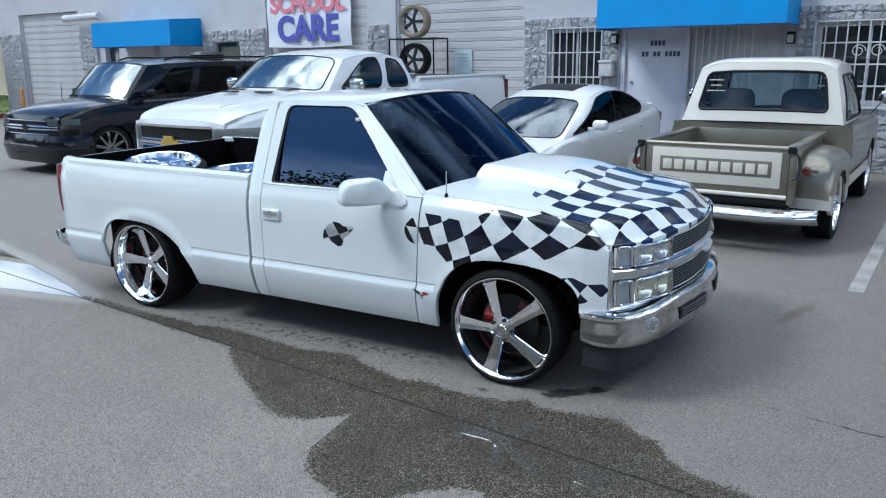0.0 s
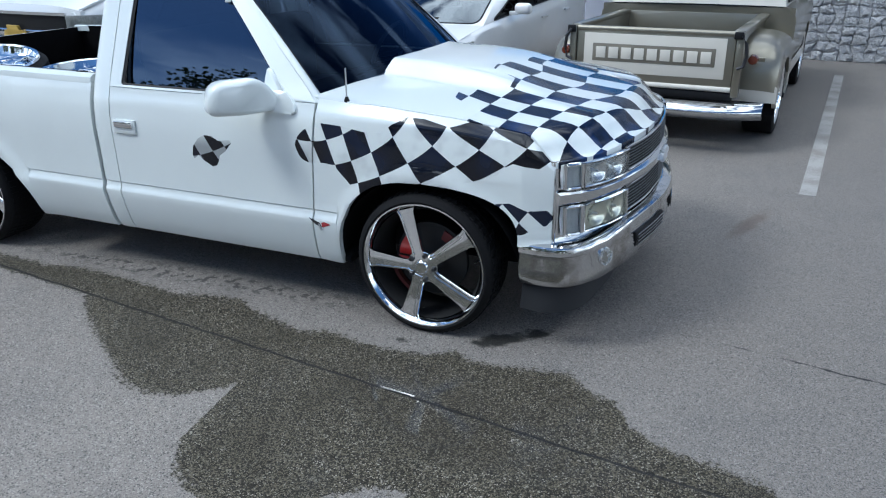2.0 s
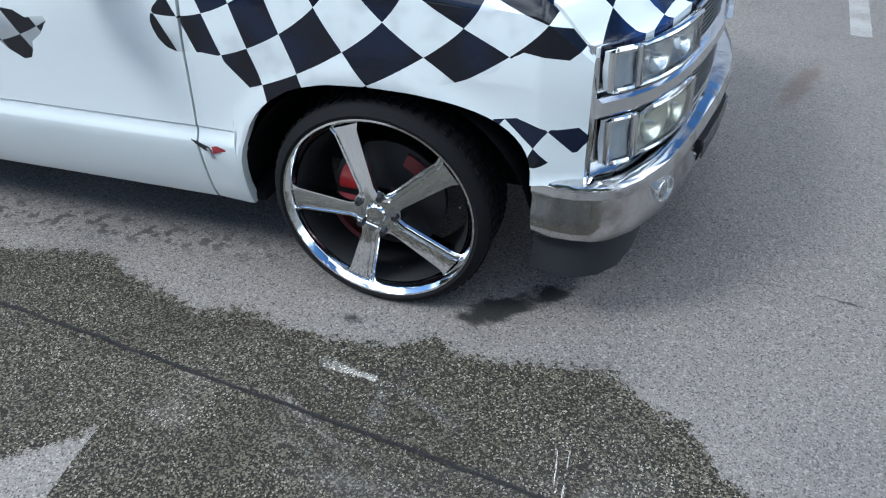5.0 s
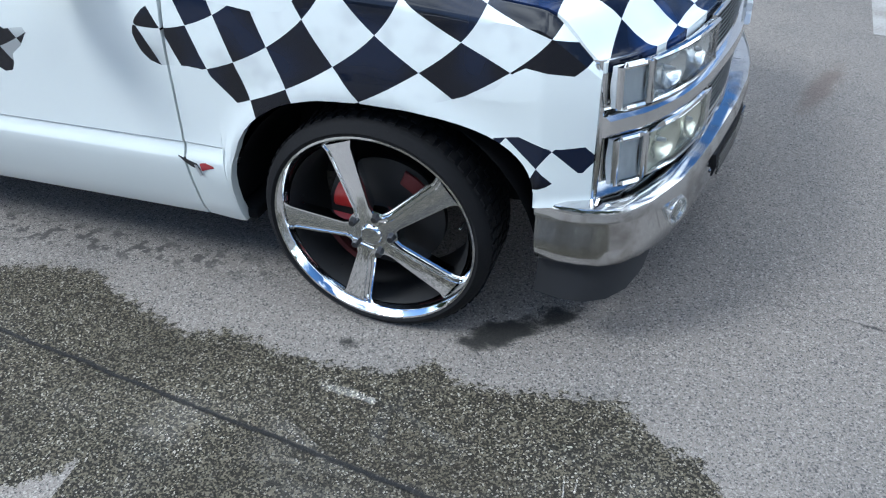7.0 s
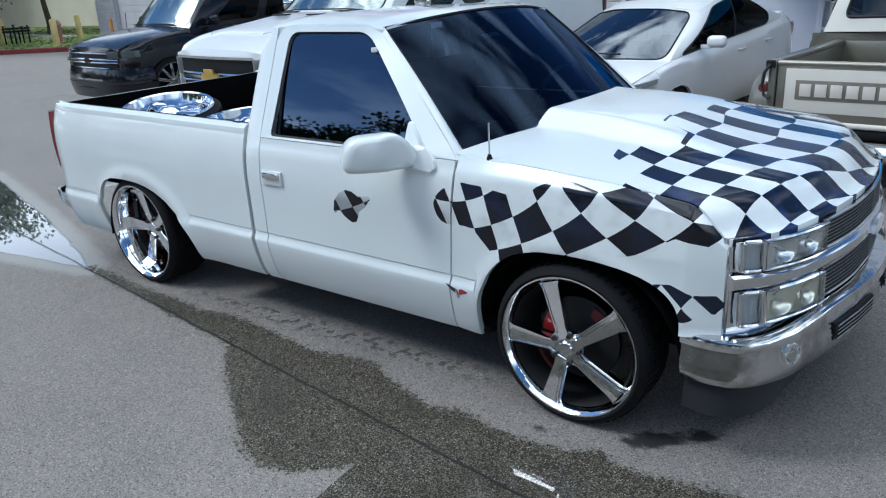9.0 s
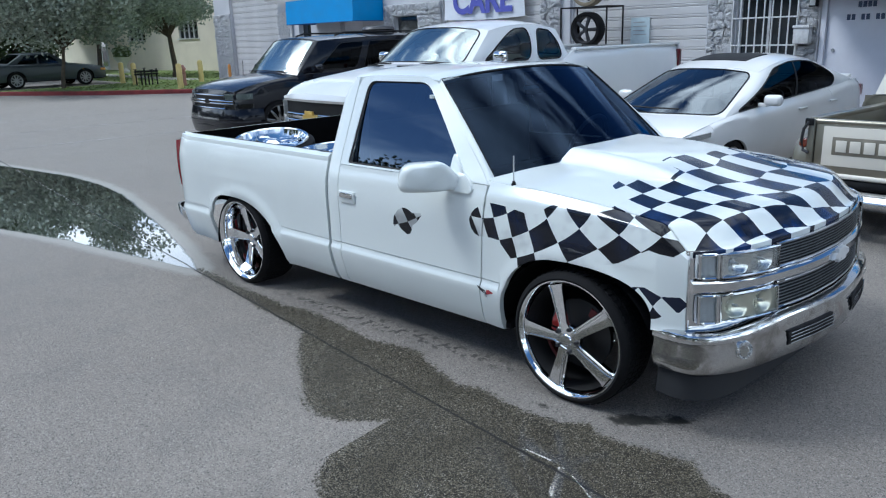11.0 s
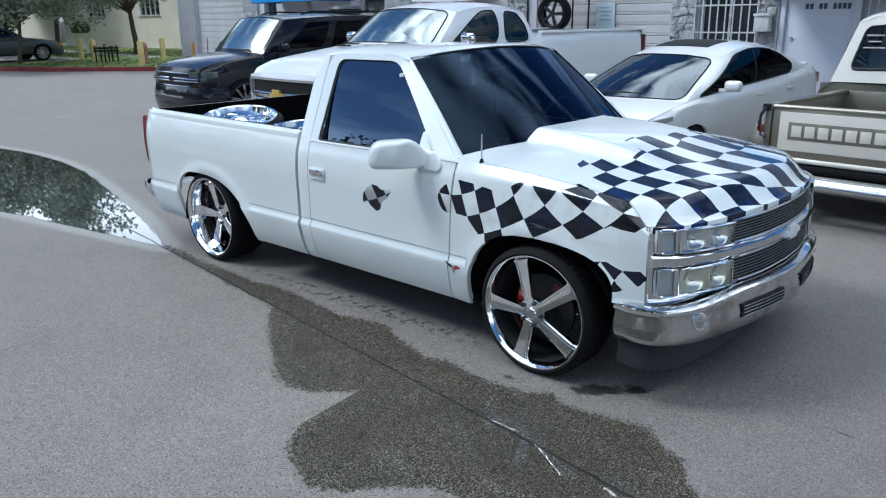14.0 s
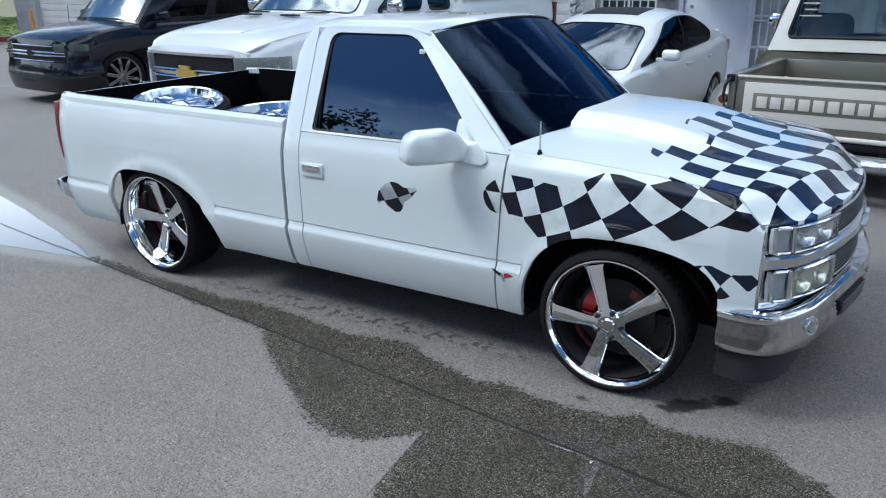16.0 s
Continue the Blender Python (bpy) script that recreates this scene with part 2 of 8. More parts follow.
def asphalt():
    """Worn grey asphalt with stones, stains, tar cracks, a wet patch and a puddle."""
    m = Mat("asphalt", (0.2, 0.2, 0.2), 0.9)
    pos = m.geo()
    x, y, _ = m.sep(pos)
    broad, mid = m.noise(0.35, 5, pos), m.noise(2.2, 6, pos)
    stone = m.voronoi(210, pos, "F1", "Color")
    stone_v = m.sep(stone)[0]
    grain = m.noise(420, 2, pos)
    col = m.ramp(broad, (0.3, (0.214, 0.186, 0.164)), (0.7, (0.274, 0.243, 0.215)))
    col = m.mix(m.math("MULTIPLY", m.step(mid, 0.45, 0.8), 0.35), col, (0.108, 0.106, 0.105))
    col = m.mix(m.math("MULTIPLY", m.step(stone_v, 0.82, 0.95), 0.85), col, (0.41, 0.375, 0.335))
    col = m.mix(m.math("MULTIPLY", m.step(stone_v, 0.24, 0.06), 0.85), col, (0.052, 0.051, 0.050))
    # paler towards -x: grazing brightness of the distant asphalt put into the colour
    col = m.mix(m.math("MULTIPLY", m.step(m.math("ADD", x, m.math("MULTIPLY", m.math("SUBTRACT", broad, 0.5), 5.0)), -2.0, -8.0), 0.45), col, (0.29, 0.275, 0.255))
    # asphalt ahead of the truck darkened, its soft shadow put into the colour
    front_shade = m.step(m.math("ADD", x, m.math("MULTIPLY", m.math("SUBTRACT", broad, 0.5), 2.5)), -0.6, 2.4)
    col = m.mix(m.math("MULTIPLY", front_shade, 0.42), col, (0.086, 0.084, 0.084))
    fine = m.sep(m.voronoi(330, pos, "F1", "Color"))[2]
    col = m.mix(m.math("MULTIPLY", m.step(fine, 0.6, 1.0), 0.4), col, (0.30, 0.285, 0.265))
    col = m.mix(m.math("MULTIPLY", m.step(fine, 0.42, 0.05), 0.38), col, (0.045, 0.043, 0.041))
    spot_d = m.voronoi(3.4, pos)
    spots = m.math("MULTIPLY", m.step(m.math("ADD", spot_d, m.math("MULTIPLY", grain, 0.03)), 0.055, 0.03), m.step(m.noise(0.9, 2, pos), 0.5, 0.56))
    col = m.mix(m.math("MULTIPLY", spots, 0.75), col, (0.035, 0.034, 0.033))
    edge = m.noise(3.2, 7, pos, 0.68)
    wob = m.math("MULTIPLY", m.math("SUBTRACT", edge, 0.5), 0.75)
    wob2 = m.math("MULTIPLY", m.math("SUBTRACT", m.noise(26, 4, pos, 0.7), 0.5), 0.16)
    wob = m.math("ADD", wob, wob2)

    def blob(cx, cy, rx, ry, deg):
        """Signed field of one ellipse, in units of its short half-axis."""
        c, s = math.cos(radians(deg)), math.sin(radians(deg))
        dx, dy = m.math("SUBTRACT", x, cx), m.math("SUBTRACT", y, cy)
        a = m.math("ADD", m.math("MULTIPLY", dx, c / rx), m.math("MULTIPLY", dy, s / rx))
        b = m.math("ADD", m.math("MULTIPLY", dx, -s / ry), m.math("MULTIPLY", dy, c / ry))
        r = m.math("SQRT", m.math("ADD", m.math("MULTIPLY", a, a), m.math("MULTIPLY", b, b)))
        return m.math("MULTIPLY", m.math("SUBTRACT", r, 1.0), min(rx, ry))

    def union(*fields):
        f = fields[0]
        for g in fields[1:]:
            k = m.n.new("ShaderNodeMath")
            k.operation = "SMOOTH_MIN"
            m.l.new(f, k.inputs[0])
            m.l.new(g, k.inputs[1])
            k.inputs[2].default_value = 0.12
            f = k.outputs[0]
        return f

    # wet patch: its edge towards the truck and its outer edge
    wet_up = m.outline(x, (-3.75, -0.2), (-3.6, 0.0), (-3.37, -0.02), (-2.9, -0.05), (-2.3, -0.08), (-2.1, -0.03), (-1.9, -0.04), (-1.66, -0.07), (-1.35, -0.10), (-1.15, -0.04), (-1.0, -0.03), (-0.88, -0.10), (-0.7, -0.15), (-0.54, -0.20),
                       (-0.40, -0.16), (-0.24, -0.19), (-0.05, -0.195), (0.12, -0.16), (0.21, -0.085), (0.28, -0.155), (0.43, -0.135), (0.6, -0.115), (0.72, -0.10), (0.82, -0.19), (0.93, -0.225), (0.98, -0.31), (1.02, -0.385), (1.14, -0.45), (1.5, -0.535), (1.75, -0.8))
    wet_low = m.outline(x, (-3.75, 0.0), (-3.6, -0.06), (-3.33, -0.10), (-2.2, -0.245), (-1.82, -0.285), (-1.57, -0.49), (-1.29, -0.67), (-1.08, -0.80), (-0.95, -0.885), (-0.82, -0.90), (-0.70, -0.86), (-0.61, -0.78), (-0.525, -0.70), (-0.49, -1.08),
                        (-0.44, -1.16), (-0.36, -1.25), (-0.26, -1.31), (-0.08, -1.365), (0.05, -1.31), (0.17, -1.16), (0.31, -1.04), (0.42, -1.05), (0.8, -1.2), (1.2, -1.1), (1.5, -0.9), (1.75, -0.6))
    wet_f = m.math("MAXIMUM", m.math("SUBTRACT", y, wet_up), m.math("SUBTRACT", wet_low, y))
    rag = m.math("MULTIPLY", m.math("SUBTRACT", m.noise(36, 5, pos, 0.78), 0.5), 0.27)
    wet_f = m.math("ADD", wet_f, m.math("ADD", rag, m.math("MULTIPLY", wob, 0.10)))
    wet_m = m.step(wet_f, 0.006, -0.010)
    drip = union(blob(0.37, 0.08, 0.10, 0.05, 35), blob(0.50, 0.19, 0.05, 0.03, 30), blob(0.28, 0.0, 0.03, 0.02, 0), blob(-0.06, -0.1, 0.04, 0.03, 0))
    rust = m.step(m.math("ADD", blob(1.31, 2.1, 0.3, 0.04, 72), m.math("MULTIPLY", wob, 0.2)), 0.03, -0.03)
    drip_m = m.step(m.math("ADD", drip, m.math("MULTIPLY", wob, 0.22)), 0.01, -0.02)
    drip_m = m.math("MULTIPLY", drip_m, m.step(m.noise(34, 5, pos, 0.65), 0.26, 0.34))
    track = m.math("MULTIPLY", m.step(blob(-1.45, 0.11, 1.25, 0.085, 2), 0.03, -0.05), m.step(m.noise(19, 5, pos, 0.6), 0.50, 0.58))
    pud_up = m.outline(x, (-17.0, -0.1), (-14.0, 0.5), (-11.5, 0.79), (-10.4, 0.95), (-9.3, 1.1), (-8.2, 1.08), (-7.3, 0.97), (-6.4, 0.75), (-5.35, 0.50), (-4.46, 0.26), (-3.9, 0.08), (-3.5, -0.06), (-3.3, -0.3))
    pud_low = m.outline(x, (-17.0, 0.1), (-14.0, -0.7), (-11.0, -1.3), (-8.5, -1.05), (-6.67, -0.67), (-6.08, -0.52), (-5.54, -0.39), (-4.9, -0.29), (-4.37, -0.20), (-3.88, -0.12), (-3.5, -0.06), (-3.3, 0.1))
    pud_f = m.math("MAXIMUM", m.math("SUBTRACT", y, pud_up), m.math("SUBTRACT", pud_low, y))
    pud_f = m.math("ADD", pud_f, m.math("MULTIPLY", wob, 0.12))
    pud_m = m.step(pud_f, 0.005, -0.03)
    # paler band along the puddle's edge
    pale_rim_m = m.step(m.math("ADD", pud_f, m.math("MULTIPLY", wob2, 0.8)), 0.17, 0.06)
    # tar seam that runs along the lot
    seam_y = m.math("SUBTRACT", -0.49, m.math("MULTIPLY", x, 0.12))
    seam_d = m.math("ABSOLUTE", m.math("SUBTRACT", m.math("ADD", y, m.math("MULTIPLY", wob, 0.05)), seam_y))
    seam_m = m.math("MULTIPLY", m.step(seam_d, 0.011, 0.003), m.step(x, 3.0, 1.0))
    crack_y = m.math("ADD", 0.62, m.math("MULTIPLY", x, -0.16))
    crack_d = m.math("ABSOLUTE", m.math("SUBTRACT", m.math("ADD", y, m.math("MULTIPLY", wob, 0.16)), crack_y))
    crack_m = m.math("MULTIPLY", m.step(crack_d, 0.008, 0.002), m.math("MULTIPLY", m.step(x, 0.9, 1.5), m.step(edge, 0.4, 0.5)))
    wet_all = m.math("MAXIMUM", wet_m, m.math("MULTIPLY", drip_m, 0.6))
    pale_rim = m.math("MULTIPLY", pale_rim_m, 0.8)
    speck = m.sep(m.voronoi(230, pos, "F1", "Color"))[1]
    dark = m.mix(m.math("MULTIPLY", m.step(speck, 0.86, 0.95), m.step(mid, 0.25, 0.55)), (0.010, 0.009, 0.006), (0.40, 0.37, 0.31))
    dark = m.mix(m.math("MULTIPLY", m.step(stone_v, 0.50, 0.85), 0.85), dark, (0.142, 0.124, 0.086))
    soak = m.step(m.math("ADD", blob(0.44, -0.60, 0.55, 0.25, -14), m.math("MULTIPLY", wob, 0.3)), 0.04, -0.08)
    thin = m.math("MULTIPLY", m.step(m.noise(1.7, 4, pos), 0.45, 0.62), m.math("MULTIPLY", m.step(wet_f, -0.02, -0.22), 0.6))
    film = m.math("MULTIPLY", wet_m, m.math("MAXIMUM", soak, thin))
    dark = m.mix(m.math("MULTIPLY", film, 0.3), dark, (0.024, 0.020, 0.014))
    col = m.mix(m.math("MULTIPLY", track, 0.85), col, (0.055, 0.052, 0.048))
    col = m.mix(m.math("MULTIPLY", rust, 0.6), col, (0.115, 0.085, 0.07))
    col = m.mix(pale_rim, col, (0.36, 0.35, 0.325))
    col = m.mix(m.math("MULTIPLY", wet_all, 0.93), col, dark)
    col = m.mix(m.math("MULTIPLY", drip_m, 0.93), col, (0.020, 0.020, 0.019))
    col = m.mix(pud_m, col, (0.025, 0.025, 0.022))
    lines = m.math("MAXIMUM", m.math("MULTIPLY", seam_m, 0.92), crack_m)
    col = m.mix(lines, col, (0.02, 0.02, 0.021))
    m.set("Base Color", col)
    m.set("Roughness", m.mix(pud_m, m.mix(wet_all, (0.92, 0.92, 0.92), (0.5, 0.5, 0.5)), (0.02, 0.02, 0.02)))
    coat = m.math("MULTIPLY", m.math("MAXIMUM", m.math("MULTIPLY", film, 0.5), pud_m), m.math("SUBTRACT", 1.0, m.math("MULTIPLY", seam_m, 0.9)))
    m.set("Specular IOR Level", m.math("SUBTRACT", 0.4, m.math("MULTIPLY", wet_all, 0.31)))
    m.set("Coat Weight", coat)
    m.set("Coat Roughness", 0.015)
    m.set("Coat IOR", m.math("ADD", 1.5, m.math("MULTIPLY", pud_m, 0.2)))
    relief = m.math("ADD", m.math("MULTIPLY", stone_v, 0.6), m.math("MULTIPLY", grain, 0.6))
    relief = m.math("MULTIPLY", relief, m.math("SUBTRACT", 1.0, m.math("MAXIMUM", pud_m, m.math("MULTIPLY", wet_m, 0.1))))
    relief = m.math("SUBTRACT", relief, lines)
    m.bump(relief, 0.8, 0.005)
    return m.m


M_ASPHALT = asphalt()


# ---- mesh helpers ----


def thing(name, m=None, label="", category="", group="", kind=""):
    """An Empty at the base of a thing that has parts."""
    ob = new(name)
    ob.empty_display_size = 0.2
    if m is not None:
        ob.matrix_basis = m
    return tagged(ob, label, category, group, kind)


def mesh_of(name, bm, mat, smooth=35, core=None):
    """core: a point inside, from which all faces are turned away."""
    me = bpy.data.meshes.new(name)
    bmesh.ops.recalc_face_normals(bm, faces=bm.faces)
    if core is not None:
        bm.normal_update()
        back = [f for f in bm.faces if f.normal.dot(f.calc_center_median() - Vector(core)) < 0]
        bmesh.ops.reverse_faces(bm, faces=back)
    for f in bm.faces:
        f.smooth = smooth > 0
    bm.to_mesh(me)
    bm.free()
    if smooth > 0:
        me.set_sharp_from_angle(angle=radians(smooth))
    for k in mat if isinstance(mat, (list, tuple)) else (mat,):
        me.materials.append(k)
    return me


def part(name, bm, mat, parent=None, label="", smooth=35, core=None):
    """Link a bmesh as one mesh object under a thing or under a part."""
    ob = new(name, mesh_of(name, bm, mat, smooth, core))
    ob.parent = parent
    return tagged(ob, label)


def again(ob, m, parent=None):
    """The same mesh once more, at the pose m under parent."""
    o = new(ob.name.split(".")[0], ob.data)
    o.parent = parent if parent is not None else ob.parent
    o.matrix_basis = m
    if "label" in ob:
        o["label"] = ob["label"]
    return o


def solid(name, bm, mat, label, category, group="", kind="", m=None, smooth=35):
    """A thing of one single mesh."""
    ob = new(name, mesh_of(name, bm, mat, smooth))
    if m is not None:
        ob.matrix_basis = m
    return tagged(ob, label, category, group, kind)


def box(lo, hi, bevel=0.0, bm=None, seg=2):
    b = bm if bm is not None else bmesh.new()
    r = bmesh.ops.create_cube(b, size=1.0)
    vs = r["verts"]
    for v in vs:
        v.co = Vector([lo[i] + (v.co[i] + 0.5) * (hi[i] - lo[i]) for i in range(3)])
    if bevel:
        es = list({e for v in vs for e in v.link_edges})
        bmesh.ops.bevel(b, geom=es, offset=bevel, segments=seg, affect="EDGES", profile=0.5)
    return b


def moved(bm, m):
    bmesh.ops.transform(bm, matrix=m, verts=bm.verts)
    return bm


def grid(fn, us, vs, flange=None, bm=None):
    """A sheet through fn(u, v); flange: a vector by which its rim is turned in."""
    b = bm if bm is not None else bmesh.new()
    rows = [[b.verts.new(fn(u, v)) for v in vs] for u in us]
    for i in range(len(us) - 1):
        for j in range(len(vs) - 1):
            q = [rows[i][j], rows[i + 1][j], rows[i + 1][j + 1], rows[i][j + 1]]
            if (q[0].co - q[3].co).length < 1e-5:
                q = q[:3]
            elif (q[1].co - q[2].co).length < 1e-5:
                q = [q[0], q[1], q[3]]
            try:
                b.faces.new(q)
            except ValueError:
                pass
    if flange is not None:
        loop = [r[0] for r in rows] + rows[-1][1:] + [r[-1] for r in rows[-2::-1]] + rows[0][-2:0:-1]
        inner = [b.verts.new(v.co + Vector(flange)) for v in loop]
        for i in range(len(loop)):
            j = (i + 1) % len(loop)
            b.faces.new((loop[i], loop[j], inner[j], inner[i]))
    return b


def span(a, b, n):
    return [a + (b - a) * i / n for i in range(n + 1)]


def lerp_table(tab, x):
    if x <= tab[0][0]:
        return tab[0][1]
    for (x0, y0), (x1, y1) in zip(tab, tab[1:]):
        if x <= x1:
            return y0 + (y1 - y0) * (x - x0) / (x1 - x0)
    return tab[-1][1]


def curve_table(tab, x):
    """As lerp_table, but rounded (cubic through the points)."""
    n = len(tab)
    if x <= tab[0][0]:
        return tab[0][1]
    if x >= tab[-1][0]:
        return tab[-1][1]
    for i in range(n - 1):
        (x0, y0), (x1, y1) = tab[i], tab[i + 1]
        if x <= x1:
            h = x1 - x0
            m0 = (y1 - tab[i - 1][1]) / (x1 - tab[i - 1][0]) if i else (y1 - y0) / h
            m1 = (tab[i + 2][1] - y0) / (tab[i + 2][0] - x0) if i + 2 < n else (y1 - y0) / h
            t = (x - x0) / h
            return ((2 * t**3 - 3 * t**2 + 1) * y0 + (t**3 - 2 * t**2 + t) * h * m0 + (3 * t**2 - 2 * t**3) * y1 + (t**3 - t**2) * h * m1)


def prism(outline, axis, a, b, bevel=0.0, bm=None):
    """A flat outline (2D) pushed along an axis from a to b."""
    k = bm if bm is not None else bmesh.new()

    def at(p, h):
        c = [p[0], p[1]]
        c.insert(axis, h)
        return c

    v0 = [k.verts.new(at(p, a)) for p in outline]
    v1 = [k.verts.new(at(p, b)) for p in outline]
    f0, f1 = k.faces.new(v0), k.faces.new(v1)
    n = len(outline)
    for i in range(n):
        k.faces.new((v0[i], v0[(i + 1) % n], v1[(i + 1) % n], v1[i]))
    if bevel:
        bmesh.ops.bevel(k, geom=list(f0.edges) + list(f1.edges), offset=bevel, segments=2, affect="EDGES", profile=0.5)
    return k


def tube(path, r, seg=10, bm=None, closed=False):
    """A round bar along a path of points; r may be one radius for each point."""
    b = bm if bm is not None else bmesh.new()
    pts = [Vector(p) for p in path]
    n = len(pts)
    rad = r if isinstance(r, (list, tuple)) else [r] * n
    rings = []
    for i, p in enumerate(pts):
        if closed:
            d = pts[(i + 1) % n] - pts[i - 1]
        else:
            d = pts[min(i + 1, n - 1)] - pts[max(i - 1, 0)]
        d.normalize()
        s = d.cross(Vector((0, 0, 1)) if abs(d.z) < 0.9 else Vector((1, 0, 0))).normalized()
        q = s.cross(d)
        rings.append([b.verts.new(p + (s * math.cos(6.28319 * k / seg) + q * math.sin(6.28319 * k / seg)) * rad[i]) for k in range(seg)])
    m = n if closed else n - 1
    for i in range(m):
        r0, r1 = rings[i], rings[(i + 1) % n]
        for k in range(seg):
            b.faces.new((r0[k], r0[(k + 1) % seg], r1[(k + 1) % seg], r1[k]))
    if not closed:
        b.faces.new(rings[0])
        b.faces.new(rings[-1])
    return b


def spin(profile, seg=48, bm=None):
    """A body turned round the y axis from (radius, y) points."""
    b = bm if bm is not None else bmesh.new()
    rings = [[b.verts.new((r * math.cos(6.283185 * k / seg), y, r * math.sin(6.283185 * k / seg))) for k in range(seg)] if r > 1e-4 else [b.verts.new((0, y, 0))] for r, y in profile]
    for r0, r1 in zip(rings, rings[1:]):
        for k in range(seg):
            a, c = r0[k % len(r0)], r0[(k + 1) % len(r0)]
            d, e = r1[(k + 1) % len(r1)], r1[k % len(r1)]
            q = [v for i, v in enumerate((a, c, d, e)) if v not in (a, c, d, e)[:i]]
            if len(q) > 2:
                b.faces.new(q)
    return b


def rounded(corners, r, su, sv, n=6):
    """An outline through corners (u, v) with rounded turns; su, sv: metres for one unit of u and v."""
    pts = []
    q = [Vector((u * su, v * sv)) for u, v in corners]
    for k, c in enumerate(q):
        a, b = q[k - 1] - c, q[(k + 1) % len(q)] - c
        rk, rn = (r[k], r[(k + 1) % len(q)]) if isinstance(r, (list, tuple)) else (r, r)
        d = min(rk, a.length * 0.48, b.length * 0.48)
        p0, p1 = c + a.normalized() * d, c + b.normalized() * d
        for i in range(n + 1):
            t = i / n
            p = p0 * (1 - t) ** 2 + c * 2 * t * (1 - t) + p1 * t * t
            pts.append((p.x / su, p.y / sv))
        nxt = q[(k + 1) % len(q)]
        d2 = min(rn, (nxt - c).length * 0.48)
        p2 = nxt - (nxt - c).normalized() * d2
        for i in range(1, 5):
            p = p1.lerp(p2, i / 5)
            pts.append((p.x / su, p.y / sv))
    return pts


def flipped(bm, mid):
    """A mirrored copy of a bmesh about the plane y = mid."""
    b = bm.copy()
    for v in b.verts:
        v.co.y = 2 * mid - v.co.y
    bmesh.ops.reverse_faces(b, faces=b.faces)
    return b


LOT = pose(0, 0, 0, 0, 0, -4.5)   # the lot and its building are turned against the truck


def lot(u, v, z=0.0, turn=0.0):
    return LOT @ pose(u, v, z, 0, 0, turn)


# ---- ground and lot ----
bm = bmesh.new()
ring = [0, 6, 12, 25, 60, 200, 900, 3000]
rows = []
for r in ring[1:]:
    rows.append([bm.verts.new((r * math.cos(6.283185 * k / 48), r * math.sin(6.283185 * k / 48), 0)) for k in range(48)])
mid = bm.verts.new((0, 0, 0))
for k in range(48):
    bm.faces.new((mid, rows[0][k], rows[0][(k + 1) % 48]))
    for a, b in zip(rows, rows[1:]):
        bm.faces.new((a[k], b[k], b[(k + 1) % 48], a[(k + 1) % 48]))
solid("ground", bm, M_ASPHALT, "worn grey asphalt parking lot with a wet patch and puddle", "ground", kind="structure", smooth=0)

# ---- the white pickup with the checkered nose ----
MID = 0.97           # its middle line
WB = 2.968
CABIN = (-1.3, MID, 1.2)

M_F = Mat("checkered_side_paint", WHITE, 0.25, Coat_Weight=0.9, Coat_Roughness=0.04)


def checker(m, i, j):
    """1 on the even squares of a lattice."""
    f = m.math("ADD", m.math("FLOOR", i), m.math("FLOOR", j))
    return m.math("ABSOLUTE", m.math("SUBTRACT", 1.0, m.math("MULTIPLY", m.math("FRACT", m.math("MULTIPLY", f, 0.5)), 2.0)))


def poly(m, a, b, k):
    """k0 + k1 a + k2 b + k3 aa + k4 ab + k5 bb."""
    terms = (m.math("MULTIPLY", a, k[1]), m.math("MULTIPLY", b, k[2]), m.math("MULTIPLY", m.math("MULTIPLY", a, a), k[3]),
             m.math("MULTIPLY", m.math("MULTIPLY", a, b), k[4]), m.math("MULTIPLY", m.math("MULTIPLY", b, b), k[5]))
    s = k[0]
    for t in terms:
        s = m.math("ADD", t, s)
    return s


def quartic(m, a, b, k):
    """All terms to the fourth power, b's powers first within each power of a."""
    total, n = 0.0, 0
    pa = 1.0
    for p in range(5):
        pb = pa
        for q in range(5 - p):
            total = m.math("ADD", m.math("MULTIPLY", pb, k[n]), total)
            pb = m.math("MULTIPLY", pb, b)
            n += 1
        pa = m.math("MULTIPLY", pa, a)
    return total


